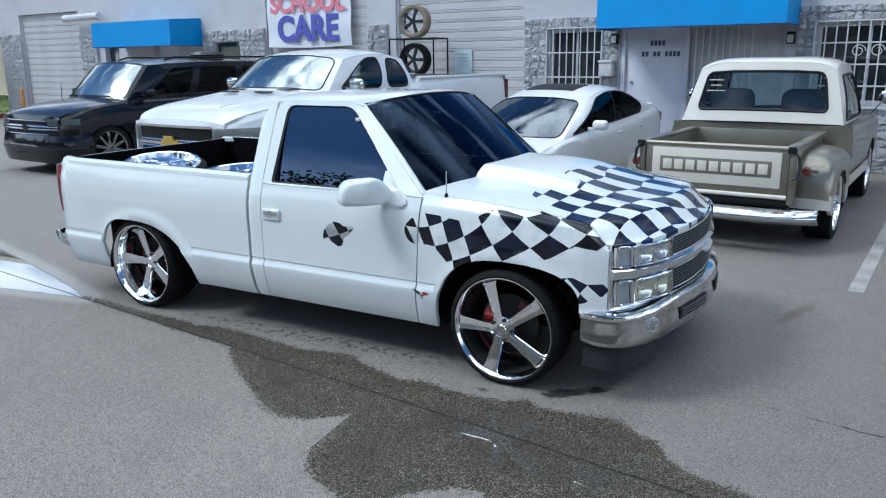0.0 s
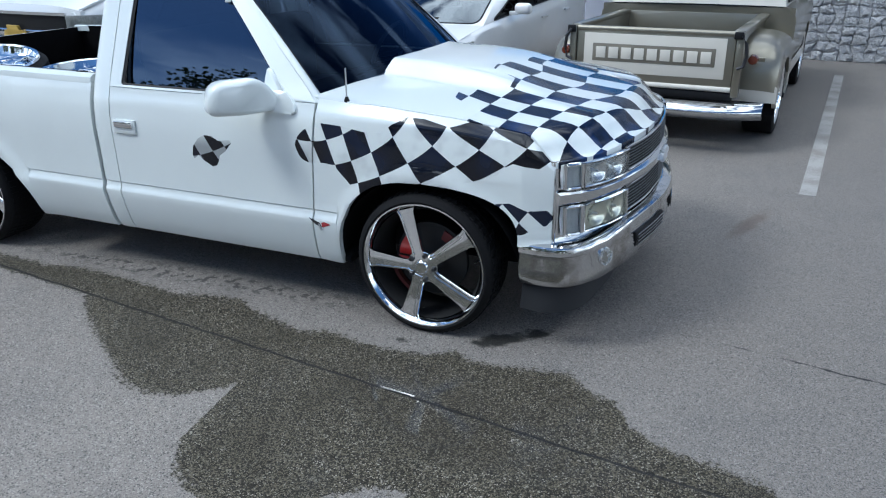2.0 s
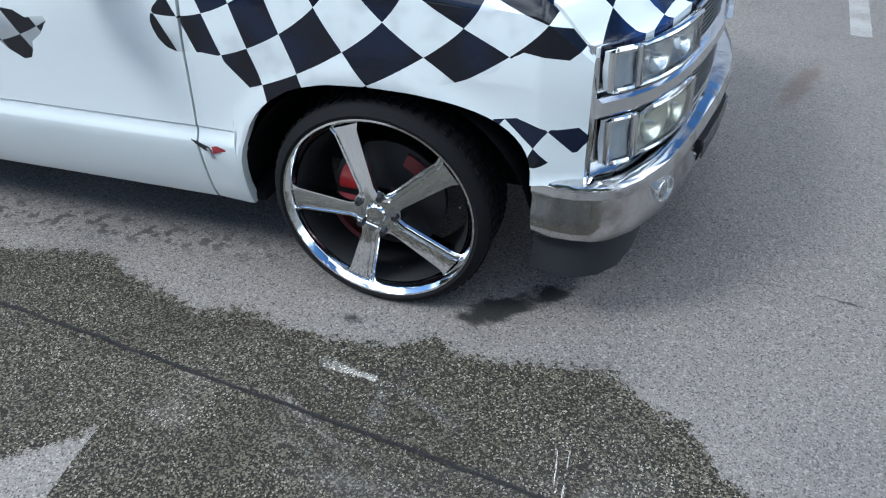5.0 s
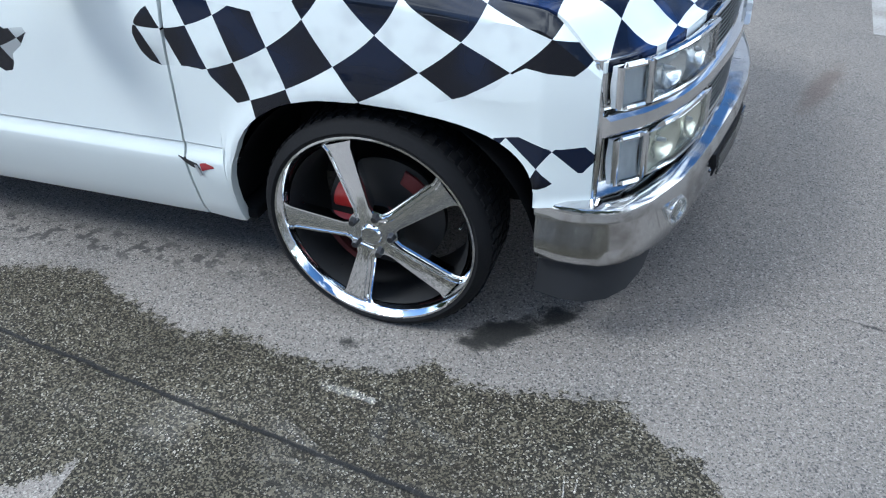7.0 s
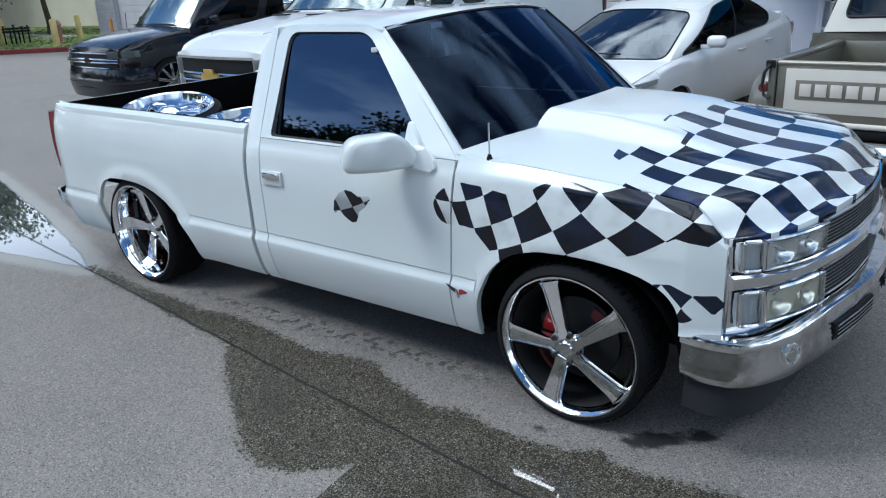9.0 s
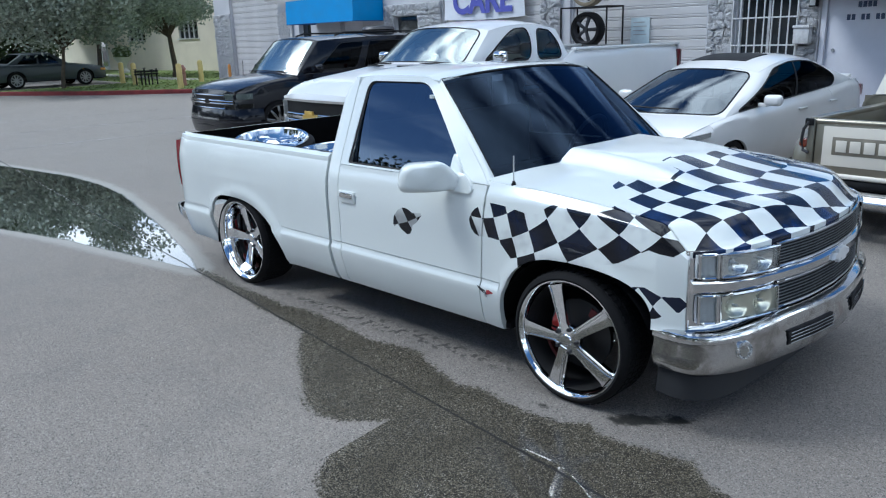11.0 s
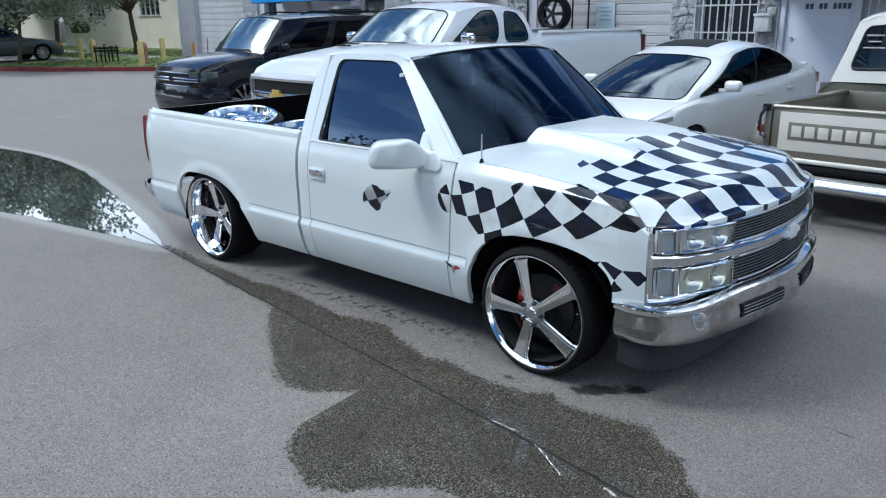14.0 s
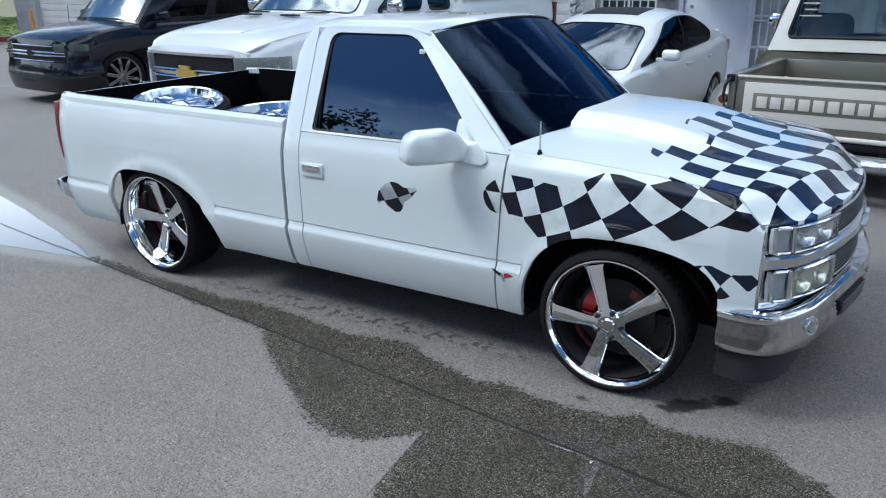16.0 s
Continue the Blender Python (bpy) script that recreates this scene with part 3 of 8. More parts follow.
def flag_side():
    m = M_F
    x, y, z = m.sep(m.obj())
    zz = m.math("SUBTRACT", z, 0.82)
    i, j = quartic(m, x, zz, FLAG_I), quartic(m, x, zz, FLAG_J)
    sq = checker(m, i, j)
    over = m.outline(x, (-0.627, 0.836), (-0.622, 0.855), (-0.610, 0.876), (-0.585, 0.900), (-0.54, 0.926), (-0.49, 0.939), (-0.40, 0.934), (-0.33, 0.925), (-0.27, 0.917), (-0.19, 0.922),
                   (-0.14, 0.962), (-0.075, 0.993), (0.0, 0.992), (0.085, 0.976), (0.12, 0.968), (0.15, 0.976), (0.22, 0.998), (0.28, 1.05), (0.58, 1.05))
    under = m.outline(x, (-0.627, 0.836), (-0.622, 0.815), (-0.612, 0.790), (-0.59, 0.767), (-0.56, 0.757), (-0.48, 0.762), (-0.43, 0.757), (-0.40, 0.725), (-0.35, 0.675), (-0.30, 0.60), (0.0, 0.66),
                    (0.12, 0.725), (0.225, 0.752), (0.34, 0.794), (0.385, 0.836), (0.41, 0.849), (0.48, 0.838), (0.58, 0.822))
    body = m.math("MULTIPLY", m.math("LESS_THAN", z, over), m.math("GREATER_THAN", z, under))
    body = m.math("MULTIPLY", body, m.math("GREATER_THAN", x, -0.627))
    sq = m.math("MULTIPLY", sq, body)
    # small flag by the lamp
    da, dz = m.math("SUBTRACT", x, 0.4435), m.math("SUBTRACT", z, 0.602)
    a = poly(m, da, dz, (0.0, 12.2, 12.4, 0, 0, 0))
    b = poly(m, da, dz, (0.0, -8.6, 4.9, 0, 18.0, 18.0))
    s2 = checker(m, a, b)
    s2 = m.math("MULTIPLY", s2, m.math("MULTIPLY", m.math("LESS_THAN", z, m.outline(x, (0.34, 0.672), (0.40, 0.681), (0.47, 0.656), (0.50, 0.654), (0.60, 0.662))), m.math("GREATER_THAN", x, 0.34)))
    s2 = m.math("MULTIPLY", s2, m.math("GREATER_THAN", z, m.outline(x, (0.34, 0.55), (0.45, 0.548), (0.47, 0.555), (0.52, 0.588), (0.60, 0.592))))
    # spot on the door
    da, dz = m.math("ADD", x, 1.10), m.math("SUBTRACT", z, 0.76)
    row = m.math("MINIMUM", 0.99, m.math("MAXIMUM", poly(m, da, dz, (0.06, -5.07, 13.74, -10.99, 7.41, -5.06)), -0.99))
    s3 = m.math("SUBTRACT", 1.0, checker(m, poly(m, da, dz, (0.99, 10.7, 7.23, 0.82, 9.93, 0.88)), row))
    spot_over = m.outline(x, (-1.224, 0.726), (-1.214, 0.772), (-1.178, 0.813), (-1.137, 0.832), (-1.096, 0.829), (-1.059, 0.810), (-1.022, 0.816), (-0.992, 0.820), (-0.985, 0.805))
    spot_under = m.outline(x, (-1.224, 0.726), (-1.215, 0.710), (-1.188, 0.729), (-1.163, 0.707), (-1.112, 0.680), (-1.083, 0.687), (-1.069, 0.711), (-1.060, 0.738), (-1.02, 0.765), (-0.995, 0.795), (-0.985, 0.805))
    spot = m.math("MULTIPLY", m.math("LESS_THAN", z, spot_over), m.math("GREATER_THAN", z, spot_under))
    spot = m.math("MULTIPLY", spot, m.math("MULTIPLY", m.math("GREATER_THAN", x, -1.224), m.math("LESS_THAN", x, -0.985)))
    s3 = m.math("MULTIPLY", s3, spot)
    body = m.math("MAXIMUM", body, spot)
    ink = m.math("MAXIMUM", sq, m.math("MAXIMUM", s2, s3))
    round_end = m.math("MULTIPLY", body, m.math("MULTIPLY", m.step(x, -0.50, -0.60), m.step(z, 0.85, 0.77)))
    dust = m.noise(2.5, 6, m.obj())
    white = m.mix(m.math("MULTIPLY", m.step(dust, 0.35, 0.75), 0.14), WHITE, (0.6, 0.6, 0.6))
    white = m.mix(m.math("MULTIPLY", body, m.math("MULTIPLY", m.step(m.noise(9, 2, m.obj()), 0.45, 0.7), 0.4)), white, (0.40, 0.41, 0.43))
    white = m.mix(m.math("MULTIPLY", round_end, 0.8), white, (0.20, 0.21, 0.22))
    # navy patches in the black: reflected sky put into the colour
    m.set("Base Color", m.mix(ink, white, m.mix(m.step(m.noise(4, 1, m.obj()), 0.45, 0.6), (0.004, 0.005, 0.009), (0.006, 0.011, 0.028))))
    m.set("Coat Weight", m.math("SUBTRACT", 0.9, m.math("MULTIPLY", ink, 0.2)))
    m.set("Specular IOR Level", m.math("SUBTRACT", 0.5, m.math("MULTIPLY", ink, 0.4)))
    return m.m


def flag_hood():
    m = Mat("checkered_hood_paint", WHITE, 0.25, Coat_Weight=0.9, Coat_Roughness=0.04)
    x, y, z = m.sep(m.obj())
    xx, yy = m.math("SUBTRACT", x, 0.4), m.math("SUBTRACT", y, 0.45)
    i, j = quartic(m, xx, yy, HOOD_I), quartic(m, xx, yy, HOOD_J)
    # folds painted into the cloth bend the squares
    fold = m.math("MULTIPLY", m.math("SINE", m.math("MULTIPLY", m.math("ADD", j, m.math("MULTIPLY", i, 0.35)), 2.1)), m.math("MULTIPLY", m.step(y, 0.35, 0.55), 0.07))
    i = m.math("ADD", i, fold)
    sq = checker(m, i, j)
    # ragged rear edge of the flag
    on = m.math("GREATER_THAN", i, m.outline(j, (3.0, 1.0), (5.0, 1.0), (5.3, -0.4), (6.0, -0.6), (6.9, -0.7), (7.1, 0.9), (8.95, 0.8), (9.05, -0.1), (10.9, -0.1), (11.1, 0.5), (13.0, 0.6), (18.0, 0.4)))
    ink = m.math("MULTIPLY", sq, on)
    shade = m.noise(5, 2, m.obj())
    white = m.mix(m.math("MULTIPLY", on, m.math("MULTIPLY", m.step(shade, 0.5, 0.8), 0.3)), WHITE, (0.45, 0.46, 0.48))
    # blue in the ink: sky mirrored by the hood, painted as colour
    black = m.mix(m.step(shade, 0.45, 0.68), (0.004, 0.007, 0.018), (0.008, 0.026, 0.095))
    m.set("Base Color", m.mix(ink, white, black))
    m.set("Coat Weight", m.math("SUBTRACT", 0.9, m.math("MULTIPLY", ink, 0.5)))
    m.set("Specular IOR Level", m.math("SUBTRACT", 0.5, m.math("MULTIPLY", ink, 0.4)))
    return m.m


FLAG_I = (1.171, -7.121, 14.918, 1.129, -3.105, 4.716, -0.433, 25.301, -3.256, 0.681, -10.938, 13.325, -0.173, -8.258, 5.34)
FLAG_J = (1.366, 4.741, 8.03, -7.225, 0.53, 4.734, 9.909, 24.184, 3.638, -3.684, 3.302, 4.728, 5.571, -42.276, -1.192)
HOOD_I = (2.15, -1.28, 0.24, 2.1, -1.26, 6.53, -3.78, -3.09, 4.13, 1.77, -2.88, -0.12, 10.39, -0.95, 1.36)
HOOD_J = (7.55, 7.74, -2.42, 0.95, 0.38, -0.15, -2.28, -3.22, 3.02, -4.17, 6.3, -0.88, 6.62, -1.01, -0.31)
M_FLAG, M_FLAGHOOD = flag_side(), flag_hood()

SIDE = ((0.20, 0.10), (0.26, 0.058), (0.30, 0.036), (0.40, 0.008), (0.46, -0.004), (0.480, -0.007), (0.490, -0.006), (0.500, 0.001), (0.515, 0.006), (0.528, 0.009), (0.534, 0.003), (0.56, 0.004),
        (0.70, 0.003), (0.80, 0.0), (0.90, 0.006), (0.965, 0.018), (0.975, 0.023), (1.02, 0.036), (1.08, 0.06))


def side_y(z):
    return lerp_table(SIDE, z)


def glass_y(z):
    """The lean of the cab above the belt."""
    return 0.036 + (z - 1.02) * 0.405


def arch(x, cx, base, rx, rz, p):
    d = abs((x - cx) / rx)
    return base if d >= 1 else base + rz * (1 - d**p) ** (1 / p)


def columns(a, b, cx, rx, n=26):
    """Stations between a and b, close together where an arch begins and ends."""
    xs = set(span(a, b, 10))
    for k in range(n + 1):
        t = math.cos(math.pi * k / n)
        t = math.copysign(abs(t) ** 0.55, t)
        xs.add(cx + rx * t)
    xs.update((cx - rx - 0.0005, cx + rx + 0.0005))
    return sorted(x for x in xs if a <= x <= b)


def front_arch(x):
    return arch(x, 0.005, 0.262 if x < 0.005 else 0.5, 0.437, 0.458 if x < 0.005 else 0.220, 2.6)


def rear_arch(x):
    return arch(x, -3.0, 0.255, 0.335, 0.413, 3.6) if x < -3.0 else arch(x, -3.0, 0.255, 0.61, 0.413, 2.15)


def flare(x, z, cx, rx, rz, base):
    """Raised lip round a wheel opening."""
    d = math.hypot((x - cx) / rx, max(0.0, z - base) / rz) - 1
    return -0.014 * math.exp(-((d - 0.06) / 0.10) ** 2)


HOOD_EDGE = ((-0.60, 1.050), (-0.37, 1.033), (-0.19, 1.026), (0.0, 1.012), (0.13, 1.003), (0.25, 0.989), (0.4, 0.971), (0.5, 0.957), (0.65, 0.932), (0.85, 0.905))
CREASE = ((-0.60, 0.978), (-0.3, 0.971), (0.0, 0.961), (0.15, 0.955), (0.3, 0.944), (0.47, 0.928), (0.60, 0.91))
FRONT = ((0.05, 0.572), (0.075, 0.597), (0.125, 0.648), (0.25, 0.722), (0.42, 0.778), (0.7, 0.833), (0.97, 0.85))


def front_x(y):
    return curve_table(FRONT, MID - abs(y - MID))


def ramp01(t):
    t = max(0.0, min(1.0, t))
    return t * t * (3 - 2 * t)


def seam(x):
    """Distance of the seam between hood and fender from the side."""
    return 0.062 + 0.004 * ramp01((x + 0.56) / 0.35)


def door_cut(z):
    """Lean of the gap between door and fender."""
    return 0.06 * (z - 0.288)


def lip(u):
    """How far the front edge of hood and fender has rolled down."""
    return ramp01((u - 0.86) / 0.14) ** 1.7


def hood_z(x, y):
    d = abs(y - MID)
    z = curve_table(HOOD_EDGE, x) + 0.057 * (1 - min(1.0, d / 0.90) ** 2.6)
    # raised middle of the cowl hood, with firm shoulders, and two soft creases beside it
    rise = 0.062 * (1 - ramp01((x + 0.08) / 0.62))
    z += rise * (1 - ramp01((d - 0.34 - 0.05 * ramp01((x + 0.35) / 0.5)) / 0.13))
    fade = ramp01((x + 0.10) / 0.3)
    z += 0.007 * fade * math.exp(-((d - 0.50 - 0.08 * (x - 0.2)) / 0.05) ** 2)
    return z


def both(name, make, mat, parent, label="", far=True, smooth=35, core=None):
    """A part of the near side, and its mirror image on the far side."""
    bm = make()
    other = flipped(bm, MID) if far else None
    ob = part(name, bm, mat, parent, label, smooth, core)
    if far:
        part(name, other, mat, parent, label, smooth, core)
    return ob


def wheel(name, parent, m, dish, angle, lip=0.292, tyre=0.333, width=0.24, spokes=5, broad=0.9):
    """A chrome five-spoke wheel; the outer lip lies at y = 0, the hub dish behind it."""
    hub = new(name)
    hub.parent, hub.matrix_basis = parent, m
    tag = width
    part("tyre", spin([(lip - 0.012, 0.012), (lip, 0.0), (lip + 0.012, -0.007), (tyre - 0.012, 0.004), (tyre - 0.003, 0.014), (tyre, 0.03), (tyre, tag - 0.03), (tyre - 0.012, tag - 0.004), (lip, tag), (lip - 0.012, tag - 0.01)], 72), M_RUBBER, hub)
    bm = bmesh.new()
    for k in range(60):
        a = 6.283185 * k / 60
        for s in range(4):
            y0 = 0.022 + s * (tag - 0.06) / 4 + 0.004
            b = box((tyre - 0.006, y0, -0.0105), (tyre + 0.0045, y0 + (tag - 0.06) / 4 - 0.010, 0.0105), bm=bmesh.new())
            moved(b, pose(0, 0, 0, 0, math.degrees(a) + (2 if s % 2 else 0), 0))
            me = bpy.data.meshes.new("t")
            b.to_mesh(me)
            b.free()
            bm.from_mesh(me)
            bpy.data.meshes.remove(me)
    part("tread", bm, M_RUBBER, hub, smooth=0)
    part("rim", spin([(lip - 0.018, 0.06), (lip - 0.03, max(dish, 0.02) * 0.6 + 0.05), (lip - 0.045, max(dish, 0.02) + 0.06), (lip - 0.022, 0.03), (lip - 0.018, 0.016), (lip - 0.012, 0.006), (lip - 0.004, -0.004), (lip + 0.002, -0.004), (lip + 0.002, 0.012)], 72), M_CHROME_W, hub)
    # barrel near-black behind the flat front spokes, chrome in the deep rear dish
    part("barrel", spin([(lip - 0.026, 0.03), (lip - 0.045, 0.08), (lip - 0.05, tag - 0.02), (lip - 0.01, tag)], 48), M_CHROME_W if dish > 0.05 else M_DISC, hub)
    # one blade spoke with a groove along each edge, then its repeats
    ro, ri = lip - 0.022, 0.045
    bm = bmesh.new()
    secs = []
    for k in range(13):
        t = k / 12
        r = ri + (ro - ri) * t
        w = (0.028 + 0.018 * t) * broad + 0.012 * (1 - ramp01(t / 0.16)) + 0.008 * ramp01((t - 0.9) / 0.1)
        y = dish * (1 - t) + 0.014 * t if dish < 0.05 else dish * (1 - 0.12 * t) + (0.030 - dish * 0.88) * ramp01((t - 0.78) / 0.22) ** 1.6
        g = 0.006
        left = [(-w * 0.7, 0.05), (-w, 0.010), (-w + 0.002, 0.001), (-w + 0.006, 0.0)]
        right = [(w - 0.022, 0.0), (w - 0.020, g), (w - 0.014, g), (w - 0.012, 0.0), (w - 0.009, 0.0), (w - 0.007, g), (w - 0.003, g), (w, 0.010), (w * 0.7, 0.05)]
        secs.append([(r, y + d, c) for c, d in left + right])
    vv = [[bm.verts.new(p) for p in s] for s in secs]
    nn = len(vv[0])
    for a, b in zip(vv, vv[1:]):
        for k in range(nn):
            bm.faces.new((a[k], a[(k + 1) % nn], b[(k + 1) % nn], b[k]))
    bm.faces.new(vv[0])
    bm.faces.new(vv[-1])
    moved(bm, pose(0, 0, 0, 0, -angle, 0))
    first = part("spoke", bm, M_CHROME_W, hub)
    for k in range(1, spokes):
        again(first, pose(0, 0, 0, 0, 360 / spokes * k, 0))
    part("hub", spin([(0.0, dish - 0.006), (0.026, dish - 0.006), (0.030, dish - 0.003), (0.032, dish + 0.003), (0.06, dish + 0.003), (0.074, dish + 0.010), (0.078, dish + 0.05), (0.0, dish + 0.05)], 40), M_CHROME_W, hub)
    nut = None
    for k in range(spokes):
        a = radians(angle + 36 + 360 / spokes * k)
        m2 = pose(0.060 * math.cos(a), dish + 0.004, 0.060 * math.sin(a))
        if nut is None:
            nut = part("lug_nut", moved(spin([(0, -0.016), (0.009, -0.016), (0.0125, -0.007), (0.0125, 0.012), (0, 0.012)], 6), Matrix()), M_DARKMETAL, hub, "dark lug nut in its pocket")
            nut.matrix_basis = m2
        else:
            again(nut, m2)
    va = radians(12)
    part("valve_stem", tube([((lip - 0.034) * math.cos(va), 0.05, (lip - 0.034) * math.sin(va)), ((lip - 0.040) * math.cos(va), 0.012, (lip - 0.040) * math.sin(va))], [0.004, 0.003], 8), M_CHROME, hub)
    back = max(dish, 0.03)
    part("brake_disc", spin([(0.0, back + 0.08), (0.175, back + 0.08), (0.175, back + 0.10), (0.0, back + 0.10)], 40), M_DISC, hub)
    bm = prism([(0.10 * math.cos(a), 0.10 * math.sin(a)) for a in span(2.45, 3.1, 8)] + [(0.158 * math.cos(a), 0.158 * math.sin(a)) for a in span(3.1, 2.45, 8)], 1, back + 0.062, back + 0.12, 0.008)
    part("brake_caliper", bm, M_RED, hub, "red painted brake caliper")
    for a0, a1, r0, r1 in ((0.55, 1.15, 0.115, 0.16), (3.45, 4.25, 0.195, 0.212)):
        bm = prism([(r0 * math.cos(a), r0 * math.sin(a)) for a in span(a0, a1, 8)] + [(r1 * math.cos(a), r1 * math.sin(a)) for a in span(a1, a0, 8)], 1, back + 0.072, back + 0.10, 0.005)
        part("brake_shield", bm, M_REDD, hub, "dull red rim of the brake shield")
    return hub


def front_sheet(y0, y1, z0, z1, off=0.0, deep=0.02, n=10, lean=0.04):
    """A piece of the nose between two widths and two heights."""
    return grid(lambda y, z: (front_x(y) + off - lean * (z - 0.7), y, z), span(y0, y1, n), span(z0, z1, 2), (-deep, 0, 0))


def pickup():
    t = thing("pickup_truck", None, "lowered white regular-cab pickup truck with black checkered flag graphics", "pickup truck")

    # bed side
    def bed_side():
        xs = sorted(set(columns(-3.86, -3.0, -3.0, 0.335)) | set(columns(-3.0, -1.853, -3.0, 0.61)))
        vs = [0.0, .05, .1, .15, .2, .25, .27, .29, .303, .316, .335, .352, .360, .38, .42, .46, .5, .55, .6, .66, .72, .78, .84, .9, .95, 0.98, 1.0]

        def at(x, v):
            zt = 1.028 + (-1.862 - x) * 0.005
            zl = rear_arch(x)
            z = zl + (zt - zl) * v
            y = side_y(z) + flare(x, z, -2.90, 0.49, 0.42, 0.26)
            k = ramp01((x + 3.70) / -0.16)
            return (x, y + 0.05 * k * k, z)
        return grid(at, xs, vs, (0, 0.025, 0))
    side = both("bed_side", bed_side, M_WHITE, t)

    def rail():
        bm = bmesh.new()
        prof = [(0.001, -0.03), (-0.001, 0.0), (0.006, 0.026), (0.03, 0.042), (0.060, 0.042), (0.070, 0.036), (0.072, 0.0)]
        rows = []
        for x in span(-3.84, -1.857, 12):
            z = 1.028 + (-1.862 - x) * 0.005
            k = 0.05 * ramp01((x + 3.70) / -0.16) ** 2
            rows.append([bm.verts.new((x, side_y(z) + k + a, z + b)) for a, b in prof])
        for a, b in zip(rows, rows[1:]):
            for k in range(len(prof) - 1):
                bm.faces.new((a[k], a[k + 1], b[k + 1], b[k]))
        bm.faces.new(rows[0])
        bm.faces.new(rows[-1])
        return bm
    both("bed_rail", rail, M_WHITE, t)
    both("bed_inner_wall", lambda: prism([(-3.82, 0.60), (-1.850, 0.60), (-1.850, 1.0675), (-3.82, 1.0775)], 1, 0.100, 0.128), M_BED, t)
    both("wheel_house", lambda: box((-3.35, 0.14, 0.60), (-2.45, 0.33, 0.86), 0.04), M_BED, t)
    part("bed_floor", box((-3.80, 0.12, 0.58), (-1.90, 1.82, 0.605)), M_BED, t)
    part("bed_front_wall", box((-1.90, 0.12, 0.50), (-1.875, 1.82, 1.066), 0.006), M_BED, t)
    both("stake_pocket", lambda: box((-1.99, 0.085, 1.058), (-1.94, 0.115, 1.074)), M_TRIM, t)
    bm = grid(lambda y, z: (-3.86 - 0.02 * (1 - ((y - MID) / 0.86) ** 2), y, z), span(0.12, 1.82, 10), span(0.54, 1.062, 3), (0.04, 0, 0))
    part("tailgate", bm, M_WHITE, t)
    part("tailgate_liner", box((-3.832, 0.125, 0.60), (-3.815, 1.815, 1.066), 0.004), M_BED, t)
    both("tail_lamp", lambda: grid(lambda u, v: (-3.845 - 0.05 * ramp01(u), 0.038 - 0.012 * math.sin(v * 3.14) + 0.05 * u * u, 0.655 + 0.365 * v), span(0, 1, 5), span(0, 1, 8), (0.01, 0.03, 0)), M_LENS_R, t, "tall dark red tail lamp")

    def rear_bumper():
        bm = bmesh.new()
        path = [(-3.745, 0.05), (-3.84, 0.03), (-3.93, 0.035), (-3.99, 0.06), (-4.02, 0.12), (-4.03, 0.4), (-4.035, MID)]
        rows = []
        for x, y in path:
            k = ramp01((-3.93 - x) / -0.19)     # the ends run down to a point under the bed
            rows.append([bm.verts.new((x + dx * (1 - k), y, z + (0.345 - z) * k)) for dx, z in ((0.03, 0.486), (-0.005, 0.484), (-0.012, 0.455), (-0.004, 0.425), (0.02, 0.40))])
        for a, b in zip(rows, rows[1:]):
            for k in range(4):
                bm.faces.new((a[k], a[k + 1], b[k + 1], b[k]))
        return bm
    both("rear_bumper", rear_bumper, M_OLDCHROME, t, "thin chrome rear bumper")

    # cab: door, pillars, roof
    def door_skin():
        return grid(lambda x, z: (x + door_cut(z) * ramp01((x + 1.0) / 0.42), side_y(z), z), span(-1.722, -0.571, 16), [0.26, .29, .33, .37, .41, .45, .48, .49, .5, .515, .528, .534, .56, .6, .65, .7, .76, .82, .88, .93, .965, .975, 1.0, 1.02], (0, 0.03, 0))
    door = both("door", door_skin, M_FLAG, t)
    outer = rounded([(-1.722, 1.023), (-1.722, 1.542), (-1.088, 1.542), (-0.90, 1.368), (-0.525, 1.023)], (0.001, 0.10, 0.10, 0.15, 0.001), 1, 1)
    inner = rounded([(-1.655, 1.032), (-1.640, 1.510), (-1.125, 1.510), (-0.935, 1.316), (-0.675, 1.034)], (0.02, 0.065, 0.07, 0.15, 0.01), 1, 1)

    def frame_bm():
        bm = bmesh.new()
        lean = [0.017 * ramp01((x + 1.15) / 0.15) * ramp01((z - 1.0) / 0.06) for x, z in outer]
        o = [bm.verts.new((x, glass_y(z) - 0.004 + k, z)) for (x, z), k in zip(outer, lean)]
        i = [bm.verts.new((x, glass_y(z) - 0.002, z)) for x, z in inner]
        d = [bm.verts.new((x, glass_y(z) + 0.022, z)) for x, z in inner]
        e = [bm.verts.new((x, glass_y(z) + 0.05, z)) for x, z in outer]
        n = len(o)
        for k in range(n):
            j = (k + 1) % n
            bm.faces.new((o[k], o[j], i[j], i[k]))
            bm.faces.new((i[k], i[j], d[j], d[k]))
            bm.faces.new((o[k], e[k], e[j], o[j]))
        return bm
    both("window_frame", frame_bm, M_WHITE, t)

    def seal_bm():
        bm = bmesh.new()
        c = Vector((sum(p[0] for p in inner) / len(inner), sum(p[1] for p in inner) / len(inner)))
        i = [bm.verts.new((x, glass_y(z) + 0.002, z)) for x, z in inner]
        k = []
        for x, z in inner:
            q = c + (Vector((x, z)) - c) * 0.965
            k.append(bm.verts.new((q.x, glass_y(q.y) + 0.006, q.y)))
        for a in range(len(i)):
            b = (a + 1) % len(i)
            bm.faces.new((i[a], i[b], k[b], k[a]))
        return bm
    both("window_seal", seal_bm, M_TRIM, t)

